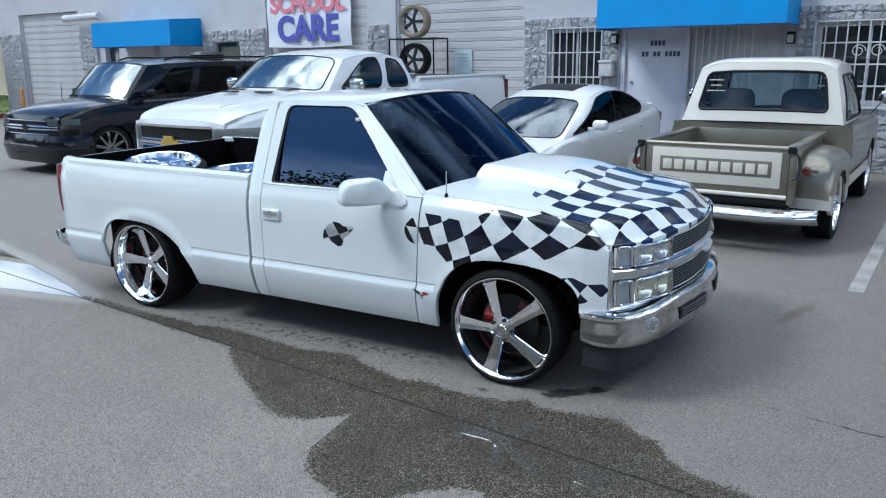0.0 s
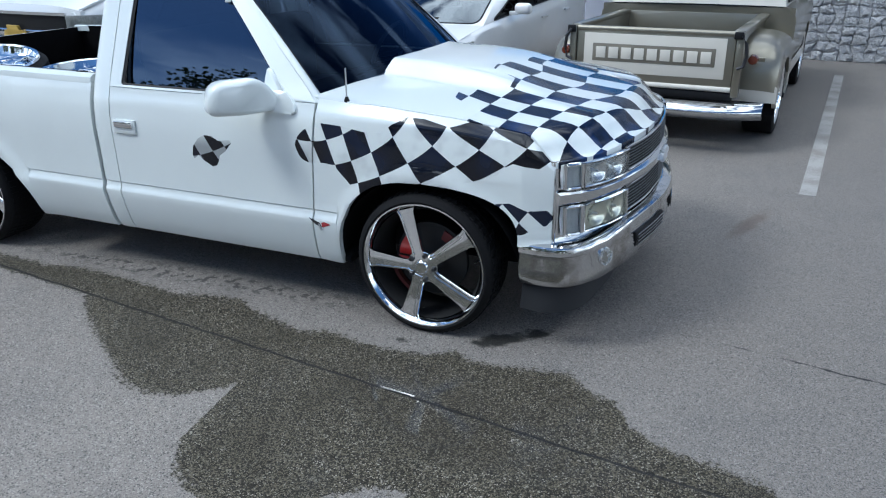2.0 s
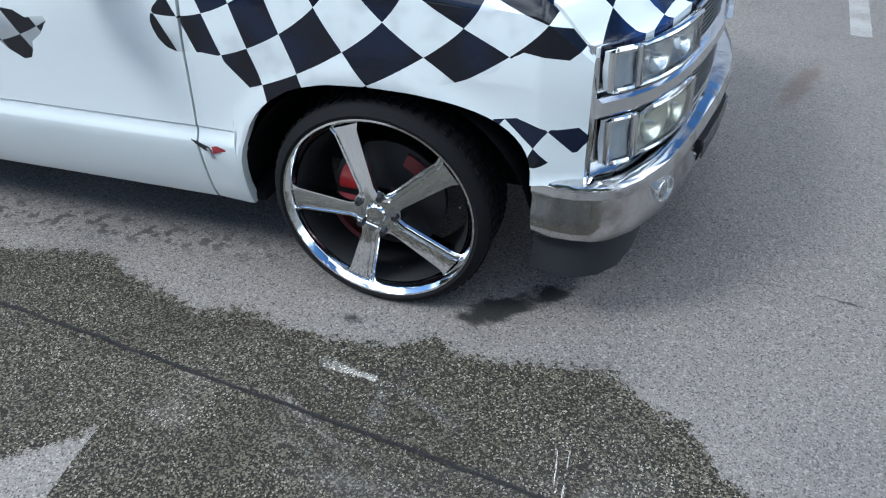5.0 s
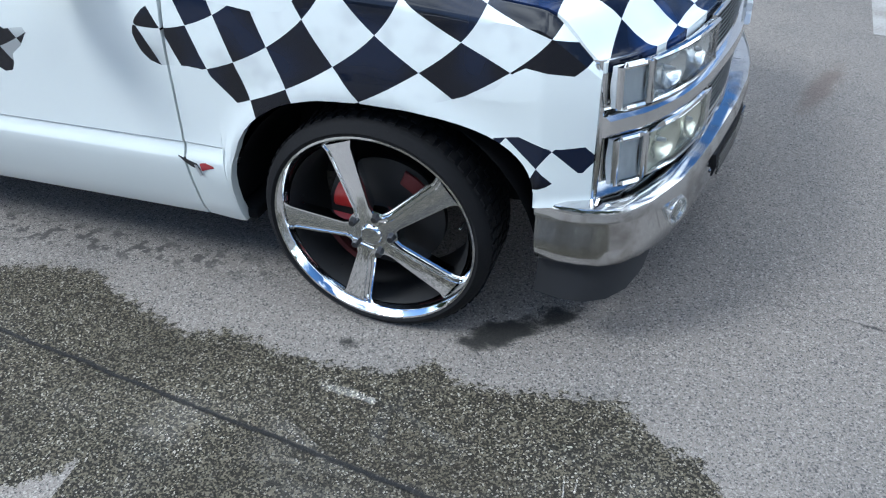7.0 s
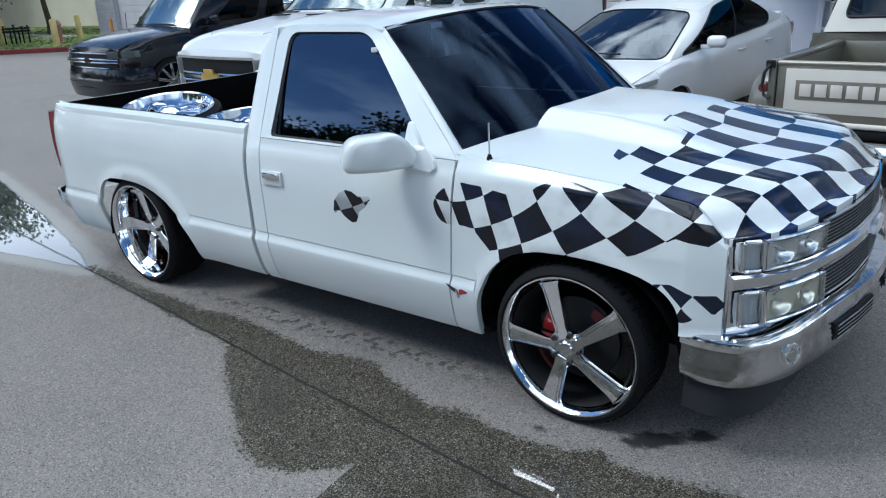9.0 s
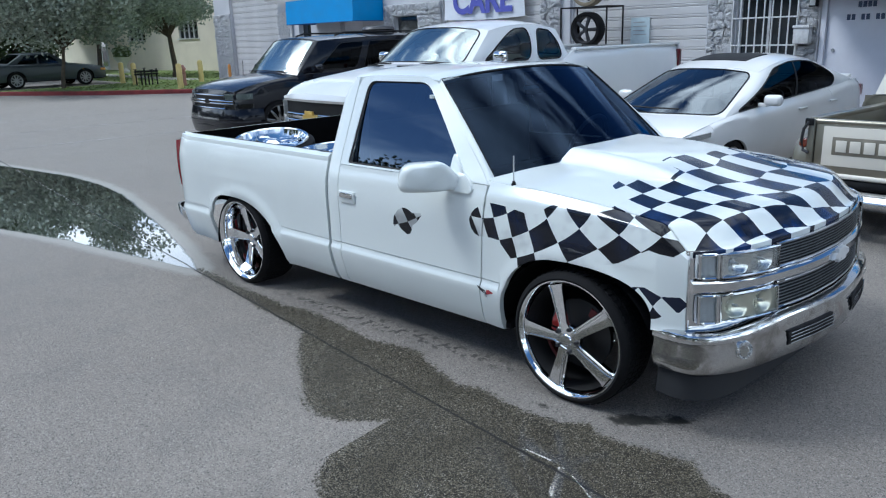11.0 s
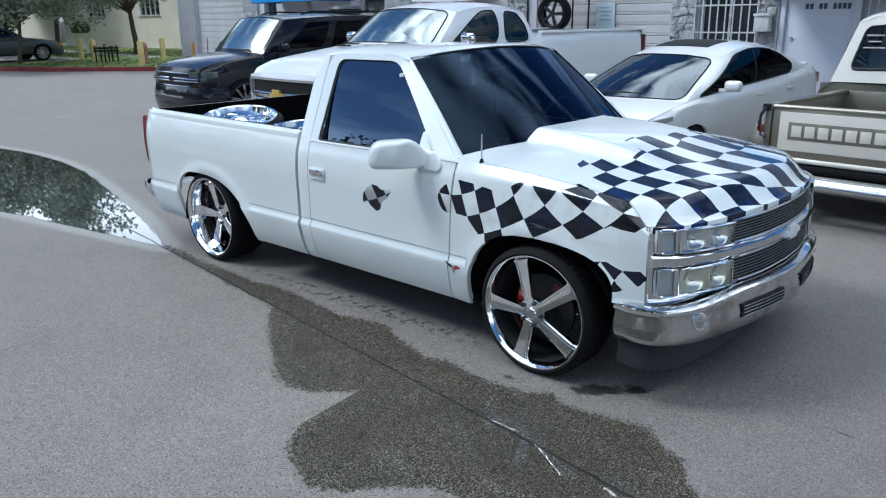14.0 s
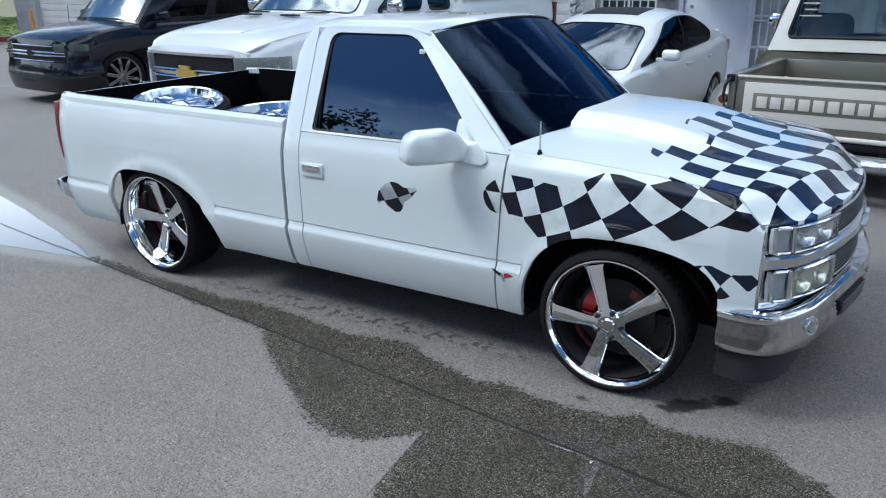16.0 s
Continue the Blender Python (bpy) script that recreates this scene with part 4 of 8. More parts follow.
    def pane_bm():
        rear = ((1.032, -1.655), (1.15, -1.653), (1.30, -1.648), (1.46, -1.638), (1.506, -1.60))
        fore = ((1.036, -0.675), (1.10, -0.74), (1.195, -0.83), (1.318, -0.94), (1.47, -1.09), (1.506, -1.155))

        def at(u, v):
            z = 1.034 + 0.472 * v
            a, b = lerp_table(rear, z), lerp_table(fore, z)
            return (a + (b - a) * u, glass_y(z) + 0.010 + 0.026 * (1 - v) ** 2, z)
        return grid(at, span(0, 1, 10), span(0, 1, 14))
    both("side_window", pane_bm, M_GLASS, t, "dark tinted side window", core=CABIN)
    both("window_tab", lambda: box((-1.082, 0.19, 1.424), (-1.052, 0.203, 1.446), 0.004), M_WHITE, t)

    def corner():
        vs = [0.258, .3, .35, .4, .45, .48, .49, .5, .515, .528, .534, .56, .6, .7, .8, .9, .965, .975, 1.02, 1.1, 1.2, 1.3, 1.4, 1.46, 1.5, 1.53]
        return grid(lambda x, z: (x + 0.07 * ramp01((z - 1.38) / 0.15) ** 2 * ramp01((-1.728 - x) / 0.11), (side_y(z) if z <= 1.02 else glass_y(z) - 0.004) + 0.010 * ramp01((-1.82 - x) / 0.018), z), [-1.838, -1.83, -1.81, -1.78, -1.728], vs, (0, 0.03, 0))
    both("cab_corner", corner, M_WHITE, t)
    bm = bmesh.new()
    for lo, hi in (((-1.838, 0.075, 0.28), (-1.815, 1.865, 1.08)), ((-1.832, 0.36, 1.46), (-1.815, 1.58, 1.535)), ((-1.832, 0.235, 1.08), (-1.815, 0.36, 1.42)), ((-1.832, 1.58, 1.08), (-1.815, 1.705, 1.42))):
        box(lo, hi, bm=bm)
    part("cab_back", bm, M_WHITE, t, smooth=0)
    part("rear_window", box((-1.829, 0.36, 1.08), (-1.825, 1.58, 1.46)), M_GLASS, t, "dark tinted rear window")

    def roof_at(u, v):
        y = 0.240 + (2 * MID - 0.480) * v
        s = abs(y - MID) / (MID - 0.240)
        x0, x1 = -1.834 + 0.066 * s**8, -1.05 + 0.075 * (1 - s * s)
        x = x0 + (x1 - x0) * u
        z = 1.534 + 0.044 * (1 - s**4) - 0.016 * ramp01((u - 0.85) / 0.15) - 0.006 * ramp01((0.12 - u) / 0.12)
        return (x, y, z)
    part("roof", grid(roof_at, span(0, 1, 16), [0, .006, .014, .025, .04, .07, .12, .2, .35, .5, .65, .8, .88, .93, .96, .975, .986, .994, 1.0], (0, 0, -0.03)), M_WHITE, t)

    def ws_at(u, v):
        s = 2 * v - 1
        yb, yt = 0.112 + 1.716 * v, 0.262 + 1.416 * v
        xb, xt = -0.54 + 0.205 * (1 - s * s), -1.055 + 0.082 * (1 - s * s)
        return (xb + (xt - xb) * u, yb + (yt - yb) * u, 1.04 + 0.03 * (1 - s * s) + (0.482 + (0.012) * (1 - s * s)) * u + 0.012 * math.sin(3.14 * u))
    part("windshield", grid(ws_at, span(0, 1, 10), span(0, 1, 20)), M_GLASS_W, t, "dark tinted windshield", core=CABIN)
    part("windshield_seal", tube([ws_at(0, v) for v in span(0, 1, 16)] + [ws_at(u, 1) for u in span(0.1, 1, 8)] + [ws_at(1, v) for v in span(0.95, 0, 16)] + [ws_at(u, 0) for u in span(0.9, 0.1, 8)], 0.008, 6, closed=True), M_TRIM, t)

    def a_pillar():
        bm = bmesh.new()
        rows = []
        for u in span(-0.035, 1.0, 11):
            a = Vector(ws_at(u, 0))
            z = a.z
            xo = lerp_table(((1.023, -0.525), (1.10, -0.60), (1.225, -0.74), (1.365, -0.90), (1.50, -1.055), (1.54, -1.13)), z)
            b = Vector((xo, glass_y(z) + 0.010, z))
            c = (a + b) / 2 + Vector((0.012, -0.008, 0.0))
            rows.append([bm.verts.new(p) for p in (b + Vector((0, 0.03, 0)), b, c, a + Vector((0.004, -0.004, 0.004)), a + Vector((-0.02, 0.03, 0)))])
        for a, b in zip(rows, rows[1:]):
            for k in range(4):
                bm.faces.new((a[k], a[k + 1], b[k + 1], b[k]))
        return bm
    both("a_pillar", a_pillar, M_WHITE, t, smooth=50)

    # fender, hood, nose
    def fender():
        xs = columns(-0.563, 0.572, 0.005, 0.437)
        vs = [0, .04, .08, .13, .18, .22, .263, .275, .287, .305, .32, .328, .36, .38, .41, .44, .48, .52, .58, .64, .7, .76, .82, .86, .89, .92, .945, .965, .985, 1.0]

        def at(x, v):
            top = curve_table(HOOD_EDGE, x) - 0.004
            zt = top + (0.853 - top) * lip((x + 0.555) / 1.125)
            zl = front_arch(x)
            zc = min(curve_table(CREASE, x), zt - 0.030)
            # the side rises to a firm crease, then leans in to the hood
            z = zl + (zc - zl) * v / 0.86 if v < 0.86 else zc + (zt - zc) * (v - 0.86) / 0.14
            w = max(0.0, (v - 0.86) / 0.14)
            y = max(0.0, (z - 0.76) / 0.20) ** 1.6 * 0.022 if z > 0.76 else side_y(z)
            y = max(y + flare(x, z, 0.005, 0.437, 0.42, 0.30) * 0.8, -0.012)
            if w > 0:
                y = y + (seam(x) - 0.005 - y) * (0.6 * w + 0.4 * w * w)
            k = ramp01((x - 0.47) / 0.11)
            return (x + door_cut(z) * (1 - ramp01((x + 0.563) / 0.25)), y + 0.045 * k * k, z)
        return grid(at, xs, vs, (0, 0.03, 0))
    both("fender", fender, M_FLAG, t)

    def hood_at(u, v):
        s = abs(2 * v - 1)
        xr = -0.535 + 0.16 * (1 - s**2) - 0.02
        e = seam(xr + (front_x(0.1 + 1.74 * v) - xr) * u)
        y = e + 2 * (MID - e) * v
        xf = front_x(y) - 0.012
        x = xr + (xf - xr) * u
        z = hood_z(x, y)
        z += (0.855 + 0.024 * (1 - s**2) - z) * lip(u)
        return (x, y, z)
    part("hood", grid(hood_at, span(0, 0.86, 34) + [.88, .9, .92, .94, .96, .98, .99, 1.0], span(0, 1, 90), (0, 0, -0.025)), M_FLAGHOOD, t, "white cowl hood with wavy black checks")
    both("cowl_corner", lambda: box((-0.60, 0.075, 0.96), (-0.53, 0.16, 1.030), 0.02), M_WHITE, t)
    part("cowl_opening", box((-0.42, 0.62, 1.05), (-0.375, 1.32, 1.115)), M_TRIM, t)
    part("cowl_panel", grid(lambda u, v: (-0.62 + 0.16 * (1 - (2 * v - 1) ** 2) + 0.10 * u, 0.12 + 1.7 * v, 1.02), span(0, 1, 2), span(0, 1, 16), (0, 0, -0.03)), M_TRIM, t)
    for y0, y1, z1 in ((0.52, 1.02, 1.13), (1.16, 1.62, 1.12)):
        wip = part("wiper_arm", tube([(-0.40, y1, 1.085), (-0.47, (y0 + y1) / 2 + 0.1, 1.115), (-0.50, y0 + 0.12, 1.115)], 0.006, 6), M_TRIM, t)
        part("wiper_blade", tube([(-0.455, y1 - 0.13, 1.112), (-0.50, y0 + 0.12, 1.108), (-0.515, y0 - 0.12, 1.088)], [0.006, 0.008, 0.005], 6), M_TRIM, wip)
    ant = part("antenna", tube([(-0.386, 0.075, 1.03), (-0.386, 0.075, 1.178)], 0.0035, 8), M_SILVER, t, "short whip antenna")
    part("antenna_base", tube([(-0.386, 0.075, 1.024), (-0.386, 0.075, 1.038), (-0.386, 0.075, 1.054)], [0.014, 0.012, 0.006], 12), M_TRIM, ant)

    part("nose_panel", front_sheet(0.064, 1.876, 0.485, 0.860, -0.012, 0.05, 40), M_CHROME, t, "chrome grille surround")
    for k, (z0, z1) in enumerate(((0.744, 0.850), (0.556, 0.672))):
        g = part("grille_opening", front_sheet(0.452, 1.488, z0, z1, -0.004, 0.01, 24), M_TRIM, t)
        bar = None
        for i in range(8):
            z = z0 + 0.006 + (z1 - z0 - 0.012) * i / 7
            bm = tube([(front_x(y) + 0.007 - 0.04 * (z - 0.7), y, z) for y in span(0.455, 1.485, 20)], 0.0022, 6)
            part("grille_bar", bm, M_GRILLE, g)
        frame_pts = [(y, z1) for y in span(0.448, 1.492, 20)] + [(y, z0) for y in span(1.492, 0.448, 20)]
        part("grille_frame", tube([(front_x(y) + 0.004 - 0.04 * (z - 0.7), y, z) for y, z in frame_pts], 0.007, 6, closed=True), M_CHROME, g)
    bm = bmesh.new()
    prof = ((-0.01, 0.738), (0.016, 0.734), (0.028, 0.724), (0.030, 0.696), (0.020, 0.682), (-0.01, 0.678))
    rows = [[bm.verts.new((front_x(y) + dx, y, z)) for dx, z in prof] for y in span(0.049, 1.891, 56)]
    for a, b in zip(rows, rows[1:]):
        for k in range(5):
            bm.faces.new((a[k], a[k + 1], b[k + 1], b[k]))
    bm.faces.new(rows[0])
    bm.faces.new(rows[-1])
    part("grille_crossbar", bm, M_CHROME, t)
    both("corner_trim", lambda: tube([(0.578, 0.056, 0.512), (0.580, 0.053, 0.66), (0.576, 0.054, 0.75), (0.556, 0.064, 0.852)], 0.007, 8), M_CHROME, t)
    bow = [(-0.10, -0.012), (-0.052, -0.012), (-0.045, -0.034), (0.055, -0.034), (0.060, -0.012), (0.10, -0.012), (0.088, 0.014), (0.045, 0.014), (0.040, 0.036), (-0.060, 0.036), (-0.055, 0.014), (-0.088, 0.014)]
    part("emblem", moved(prism(bow, 0, 0.0, 0.018, 0.003), pose(front_x(MID) + 0.022, MID, 0.704)), M_EMBLEM, t, "silver emblem on the grille bar")

    def lamp(y0, y1, z0, z1, kind):
        for far in (False, True):
            bowls = (0.27, 0.73) if kind != "side" else (0.5,)

            def reflector(u, v):
                y, z = y0 + (y1 - y0) * u, z0 + (z1 - z0) * v
                deep = 0.0
                for c in bowls:
                    r = math.hypot((u - c) * (y1 - y0), (v - 0.5) * (z1 - z0)) / (0.46 * (z1 - z0))
                    deep = max(deep, (1 - min(1.0, r) ** 2) * (0.25 if kind == "side" else 1.0))
                flute = 0.0008 * math.sin(u * (y1 - y0) * 420)
                return (front_x(y) + 0.012 - 0.022 * deep + flute - 0.04 * (z - 0.7), y, z)
            bm = grid(reflector, span(0, 1, 44 if kind != "side" else 14), span(0, 1, 18), (-0.012, 0, 0))
            if far:
                bm = flipped(bm, MID)
            h = part("headlight" if kind != "side" else "side_marker", bm, M_FROST if kind == "side" else M_REFL if kind != "low" else M_FOGR, t)
            cov = front_sheet(y0 + 0.004, y1 - 0.004, z0 + 0.004, z1 - 0.004, 0.026, 0.014, 8)
            part("lens", flipped(cov, MID) if far else cov, M_GLASS_C, h, core=(0.2, MID, 0.7))
            pts = [(y, z1) for y in span(y0, y1, 6)] + [(y, z0) for y in span(y1, y0, 6)]
            fr = tube([(front_x(y) + 0.018 - 0.04 * (z - 0.7), y, z) for y, z in pts], 0.0085, 8, closed=True)
            part("lens_frame", flipped(fr, MID) if far else fr, M_CHROME, h)
            for a in (bowls if kind != "side" else ()):
                yy, zz = y0 + (y1 - y0) * a, (z0 + z1) / 2
                x0 = front_x(yy) - 0.04 * (zz - 0.7)
                bulb = tube([(x0 - 0.012, yy, zz), (x0 + 0.004, yy, zz), (x0 + 0.012, yy, zz)], [0.006, 0.006, 0.003], 10)
                part("bulb", flipped(bulb, MID) if far else bulb, M_EMBLEM, h)
    lamp(0.140, 0.432, 0.746, 0.846, "main")
    lamp(0.140, 0.432, 0.552, 0.668, "low")
    lamp(0.074, 0.130, 0.746, 0.846, "side")
    lamp(0.074, 0.130, 0.548, 0.668, "side")

    def bumper_half():
        bm = bmesh.new()
        path = [(0.443, 0.012), (0.50, 0.004), (0.56, 0.004), (0.62, 0.016), (0.67, 0.045), (0.72, 0.10), (0.78, 0.20), (0.82, 0.32), (0.855, 0.46), (0.895, 0.66), (0.92, 0.84), (0.925, MID)]
        rows = []
        for k, (x, y) in enumerate(path):
            a = Vector(path[max(0, k - 1)])
            b = Vector(path[min(len(path) - 1, k + 1)])
            d = (b - a).normalized()
            n = Vector((d.y, -d.x))
            up = 0.03 * ramp01((y - 0.02) / 0.5)
            prof = ((-0.075, 0.512), (-0.022, 0.512), (-0.006, 0.506), (0.0, 0.494), (0.002, 0.470), (-0.010, 0.462), (-0.012, 0.45), (-0.004, 0.40), (-0.008, 0.36), (-0.022, 0.325), (-0.05, 0.302), (-0.08, 0.298))
            rows.append([bm.verts.new((x + n.x * o, y + n.y * o, z + up * (z - 0.3) / 0.2)) for o, z in prof])
        for a, b in zip(rows, rows[1:]):
            for k in range(len(rows[0]) - 1):
                bm.faces.new((a[k], a[k + 1], b[k + 1], b[k]))
        return bm
    bm = bumper_half()
    other = flipped(bm, MID)
    me = bpy.data.meshes.new("half")
    other.to_mesh(me)
    other.free()
    bm.from_mesh(me)
    bpy.data.meshes.remove(me)
    bmesh.ops.remove_doubles(bm, verts=bm.verts, dist=0.002)
    bump = part("front_bumper", bm, M_BUMPER, t, "weathered chrome front bumper with dull patches")

    def slot():
        bm = bmesh.new()
        grid(lambda u, v: (lerp_table(((0.46, 0.858), (0.66, 0.898), (0.84, 0.922), (0.9, 0.923)), 0.47 + 0.37 * u) + 0.000 - 0.012 * abs(v - 0.5), 0.47 + 0.37 * u, 0.386 + 0.068 * v), span(0, 1, 8), span(0, 1, 2), (-0.01, 0, 0), bm=bm)
        return bm
    for far in (False, True):
        bm = slot()
        s = part("bumper_slot", flipped(bm, MID) if far else bm, M_TRIM, bump, "black slot with thin bars")
        for i in range(4):
            z = 0.394 + 0.0165 * i
            b = tube([(lerp_table(((0.46, 0.858), (0.66, 0.898), (0.84, 0.922), (0.9, 0.923)), y) + 0.002, y, z) for y in span(0.475, 0.838, 8)], 0.0035, 6)
            part("bar", flipped(b, MID) if far else b, M_CHROME_D, s)
        f = moved(spin([(0, 0.012), (0.016, 0.008), (0.028, -0.004), (0.034, -0.010), (0.038, -0.010), (0.041, 0.0), (0.041, 0.03)], 24), pose(0.772, 0.205, 0.425, 0, 0, 62))
        fog = part("fog_lamp", flipped(f, MID) if far else f, M_REFL, bump, "round clear fog lamp")
        f = moved(spin([(0, -0.020), (0.020, -0.017), (0.034, -0.009)], 24), pose(0.774, 0.204, 0.425, 0, 0, 62))
        part("lens", flipped(f, MID) if far else f, M_GLASS_C, fog, core=(0.2, MID, 0.42))
    near = ((0.465, 0.065), (0.53, 0.050), (0.59, 0.055), (0.645, 0.085), (0.69, 0.145), (0.722, 0.25), (0.735, 0.37), (0.748, 0.5), (0.76, 0.68), (0.77, 0.86))
    dam = list(near) + [(0.772, MID)] + [(x, 2 * MID - y) for x, y in near[::-1]]
    part("air_dam", grid(lambda k, v: (dam[k][0] - 0.012 * v, dam[k][1], 0.34 - 0.155 * v), list(range(len(dam))), span(0, 1, 2), (-0.012, 0, 0)), M_DAM, t, "black plastic air dam", smooth=50)

    # trim on the side
    def handle():
        return box((-1.700, -0.010, 0.796), (-1.560, 0.004, 0.868), 0.005)
    h = both("door_handle_plate", handle, M_WHITE, t, "")
    both("door_handle", lambda: box((-1.688, -0.020, 0.828), (-1.572, -0.006, 0.860), 0.006), M_CHROME, t, "chrome pull handle")
    # near-black box under the doors, in place of the shade below the rocker
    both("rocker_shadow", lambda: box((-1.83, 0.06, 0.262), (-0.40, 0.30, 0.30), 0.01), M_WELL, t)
    e = part("fender_badge", prism([(-0.525, 0.470), (-0.518, 0.470), (-0.505, 0.440), (-0.512, 0.436)], 1, -0.012, 0.002), M_SILVER, t, "small crossed flag badge")
    part("checker_flag", prism([(-0.575, 0.492), (-0.548, 0.484), (-0.518, 0.474), (-0.511, 0.455), (-0.536, 0.462), (-0.556, 0.474)], 1, -0.009, 0.001, 0.001), M_DARKMETAL, e, "dark chequered half of the badge")
    part("red_flag", prism([(-0.508, 0.476), (-0.476, 0.486), (-0.444, 0.486), (-0.448, 0.470), (-0.478, 0.464), (-0.506, 0.452)], 1, -0.010, 0.001, 0.001), M_LENS_R, e, "red half of the badge")

    # mirror
    def mirror():
        bm = bmesh.new()
        a, b = Vector((-0.735, 0.035, 1.050)), Vector((-0.925, -0.222, 1.056))
        along = (b - a).normalized()
        across = along.cross(Vector((0, 0, 1))).normalized()
        size = (b - a).length
        shape = rounded([(-0.08, -0.072), (0.03, 0.022), (0.24, 0.078), (0.93, 0.070), (1.0, -0.074), (0.5, -0.080)], (0.02, 0.05, 0.07, 0.085, 0.05, 0.05), size, 1)
        mid = Vector((0.55 * size, 0.0))
        rings = []
        for w in (-1.0, -0.96, -0.86, -0.68, -0.4, 0.0, 0.4, 0.72, 0.90, 1.0):
            k = 1 - 0.30 * abs(w) ** 5 if w < 0 else 1 - 0.14 * w ** 8
            ring = []
            for s, z in shape:
                q = mid + (Vector((s * size, z)) - mid) * k
                ring.append(bm.verts.new(a + along * q.x + across * 0.058 * w * (0.45 + 0.55 * ramp01(s / 0.5)) + Vector((0, 0, q.y))))
            rings.append(ring)
        n = len(shape)
        for r0, r1 in zip(rings, rings[1:]):
            for k in range(n):
                bm.faces.new((r0[k], r0[(k + 1) % n], r1[(k + 1) % n], r1[k]))
        bm.faces.new(rings[0])
        bm.faces.new(rings[-1])
        bmesh.ops.recalc_face_normals(bm, faces=bm.faces)
        return bm
    both("side_mirror", mirror, M_WHITE, t, smooth=60)

    def foot():
        bm = prism(rounded([(-0.80, 1.05), (-0.705, 1.072), (-0.655, 1.045), (-0.615, 0.998), (-0.622, 0.968), (-0.80, 0.975)], (0.01, 0.03, 0.04, 0.025, 0.02, 0.02), 1, 1, 4), 1, -0.016, 0.03, 0.010)
        for v in bm.verts:
            v.co.y += side_y(v.co.z) if v.co.z < 1.02 else glass_y(v.co.z)
        return bm
    both("mirror_foot", foot, M_WHITE, t, smooth=50)

    def patch():
        bm = prism(rounded([(-0.80, 1.022), (-0.655, 1.022), (-0.775, 1.155), (-0.80, 1.155)], (0.01, 0.015, 0.01, 0.01), 1, 1, 3), 1, 0.026, 0.06, 0.005)
        for v in bm.verts:
            v.co.y += max(0.0, v.co.z - 1.022) * 0.405
        return bm
    both("mirror_patch", patch, M_WHITE, t)

    # wheel wells and underside
    both("front_wheel_well", lambda: grid(lambda a, y: (0.005 + 0.45 * math.cos(a), y, 0.29 + 0.445 * math.sin(a)), span(0.08, 3.08, 20), span(0.028, 0.42, 2)), M_WELL, t)
    both("rear_wheel_well", lambda: grid(lambda a, y: (-2.862 + 0.462 * math.cos(a), y, 0.26 + 0.42 * math.sin(a)), span(0.0, 3.1416, 20), span(0.028, 0.42, 2)), M_WELL, t)
    part("underbody", box((-3.80, 0.42, 0.24), (0.70, 1.52, 0.50)), M_WELL, t)
    part("engine_bay", box((-0.45, 0.42, 0.50), (0.60, 1.52, 0.86)), M_WELL, t)

    # cabin
    part("dashboard", box((-0.80, 0.16, 0.82), (-0.48, 1.78, 1.05), 0.05, seg=3), M_INT, t)
    part("cabin_floor", box((-1.80, 0.10, 0.44), (-0.48, 1.84, 0.48)), M_INT, t)
    part("bench_seat", box((-1.66, 0.18, 0.48), (-1.10, 1.76, 0.84), 0.06, seg=3), M_SEAT, t)
    both("seat_back", lambda: box((-1.72, 0.24, 0.80), (-1.54, 0.92, 1.26), 0.06, seg=3), M_SEAT, t)
    both("door_card", lambda: box((-1.70, 0.06, 0.46), (-0.60, 0.075, 1.02)), M_INT, t)
    rim = [(-0.86 + 0.07 * math.sin(a), 1.42 + 0.185 * math.cos(a), 1.06 + 0.17 * math.sin(a)) for a in span(0, 6.283185, 28)[:-1]]
    sw = part("steering_wheel", tube(rim, 0.013, 8, closed=True), M_SILVER, t)
    part("wheel_spoke", tube([(-0.86, 1.24, 1.06), (-0.83, 1.42, 1.05), (-0.86, 1.60, 1.06)], 0.014, 8), M_TRIM, sw)
    part("rear_view_mirror", box((-0.93, 0.84, 1.40), (-0.91, 1.10, 1.46), 0.008), M_INT, t)
    part("windshield_sticker", grid(lambda u, v: Vector(ws_at(0.80 - 0.035 * v, 0.345 + 0.085 * u)) + Vector((-0.010, 0, -0.012)), span(0, 1, 2), span(0, 1, 2), (-0.002, 0, 0)), M_STICKER, t, "pale turquoise sticker")

    wheel("front_wheel", t, pose(0, 0.0, 0.333), -0.008, 109)
    wheel("front_wheel", t, pose(0, 2 * MID, 0.333, 0, 0, 180), -0.008, 104)
    wheel("rear_wheel", t, pose(-WB, 0.02, 0.333), 0.088, 108, width=0.28, broad=0.98)
    wheel("rear_wheel", t, pose(-WB, 2 * MID - 0.02, 0.333, 0, 0, 180), 0.088, 108, width=0.28)
    return t


M_GRILLE = mottled("grille_bar_metal", (0.20, 0.21, 0.22), 0.35, 0.9, 30, 0.3)
M_FOGR = mottled("yellowed_reflector", (0.88, 0.87, 0.75), 0.18, 0.7, 9, 0.1)
M_BUMPER = Mat("weathered_chrome", (0.6, 0.61, 0.62), 0.08, 1.0)
_v = M_BUMPER.obj()
_dull = M_BUMPER.step(M_BUMPER.noise(7, 6, _v, 0.6), 0.48, 0.68)
_pit = M_BUMPER.step(M_BUMPER.noise(120, 3, _v), 0.56, 0.7)
M_BUMPER.set("Base Color", M_BUMPER.mix(M_BUMPER.math("MULTIPLY", _dull, 0.7), (0.62, 0.63, 0.64), (0.27, 0.25, 0.23)))
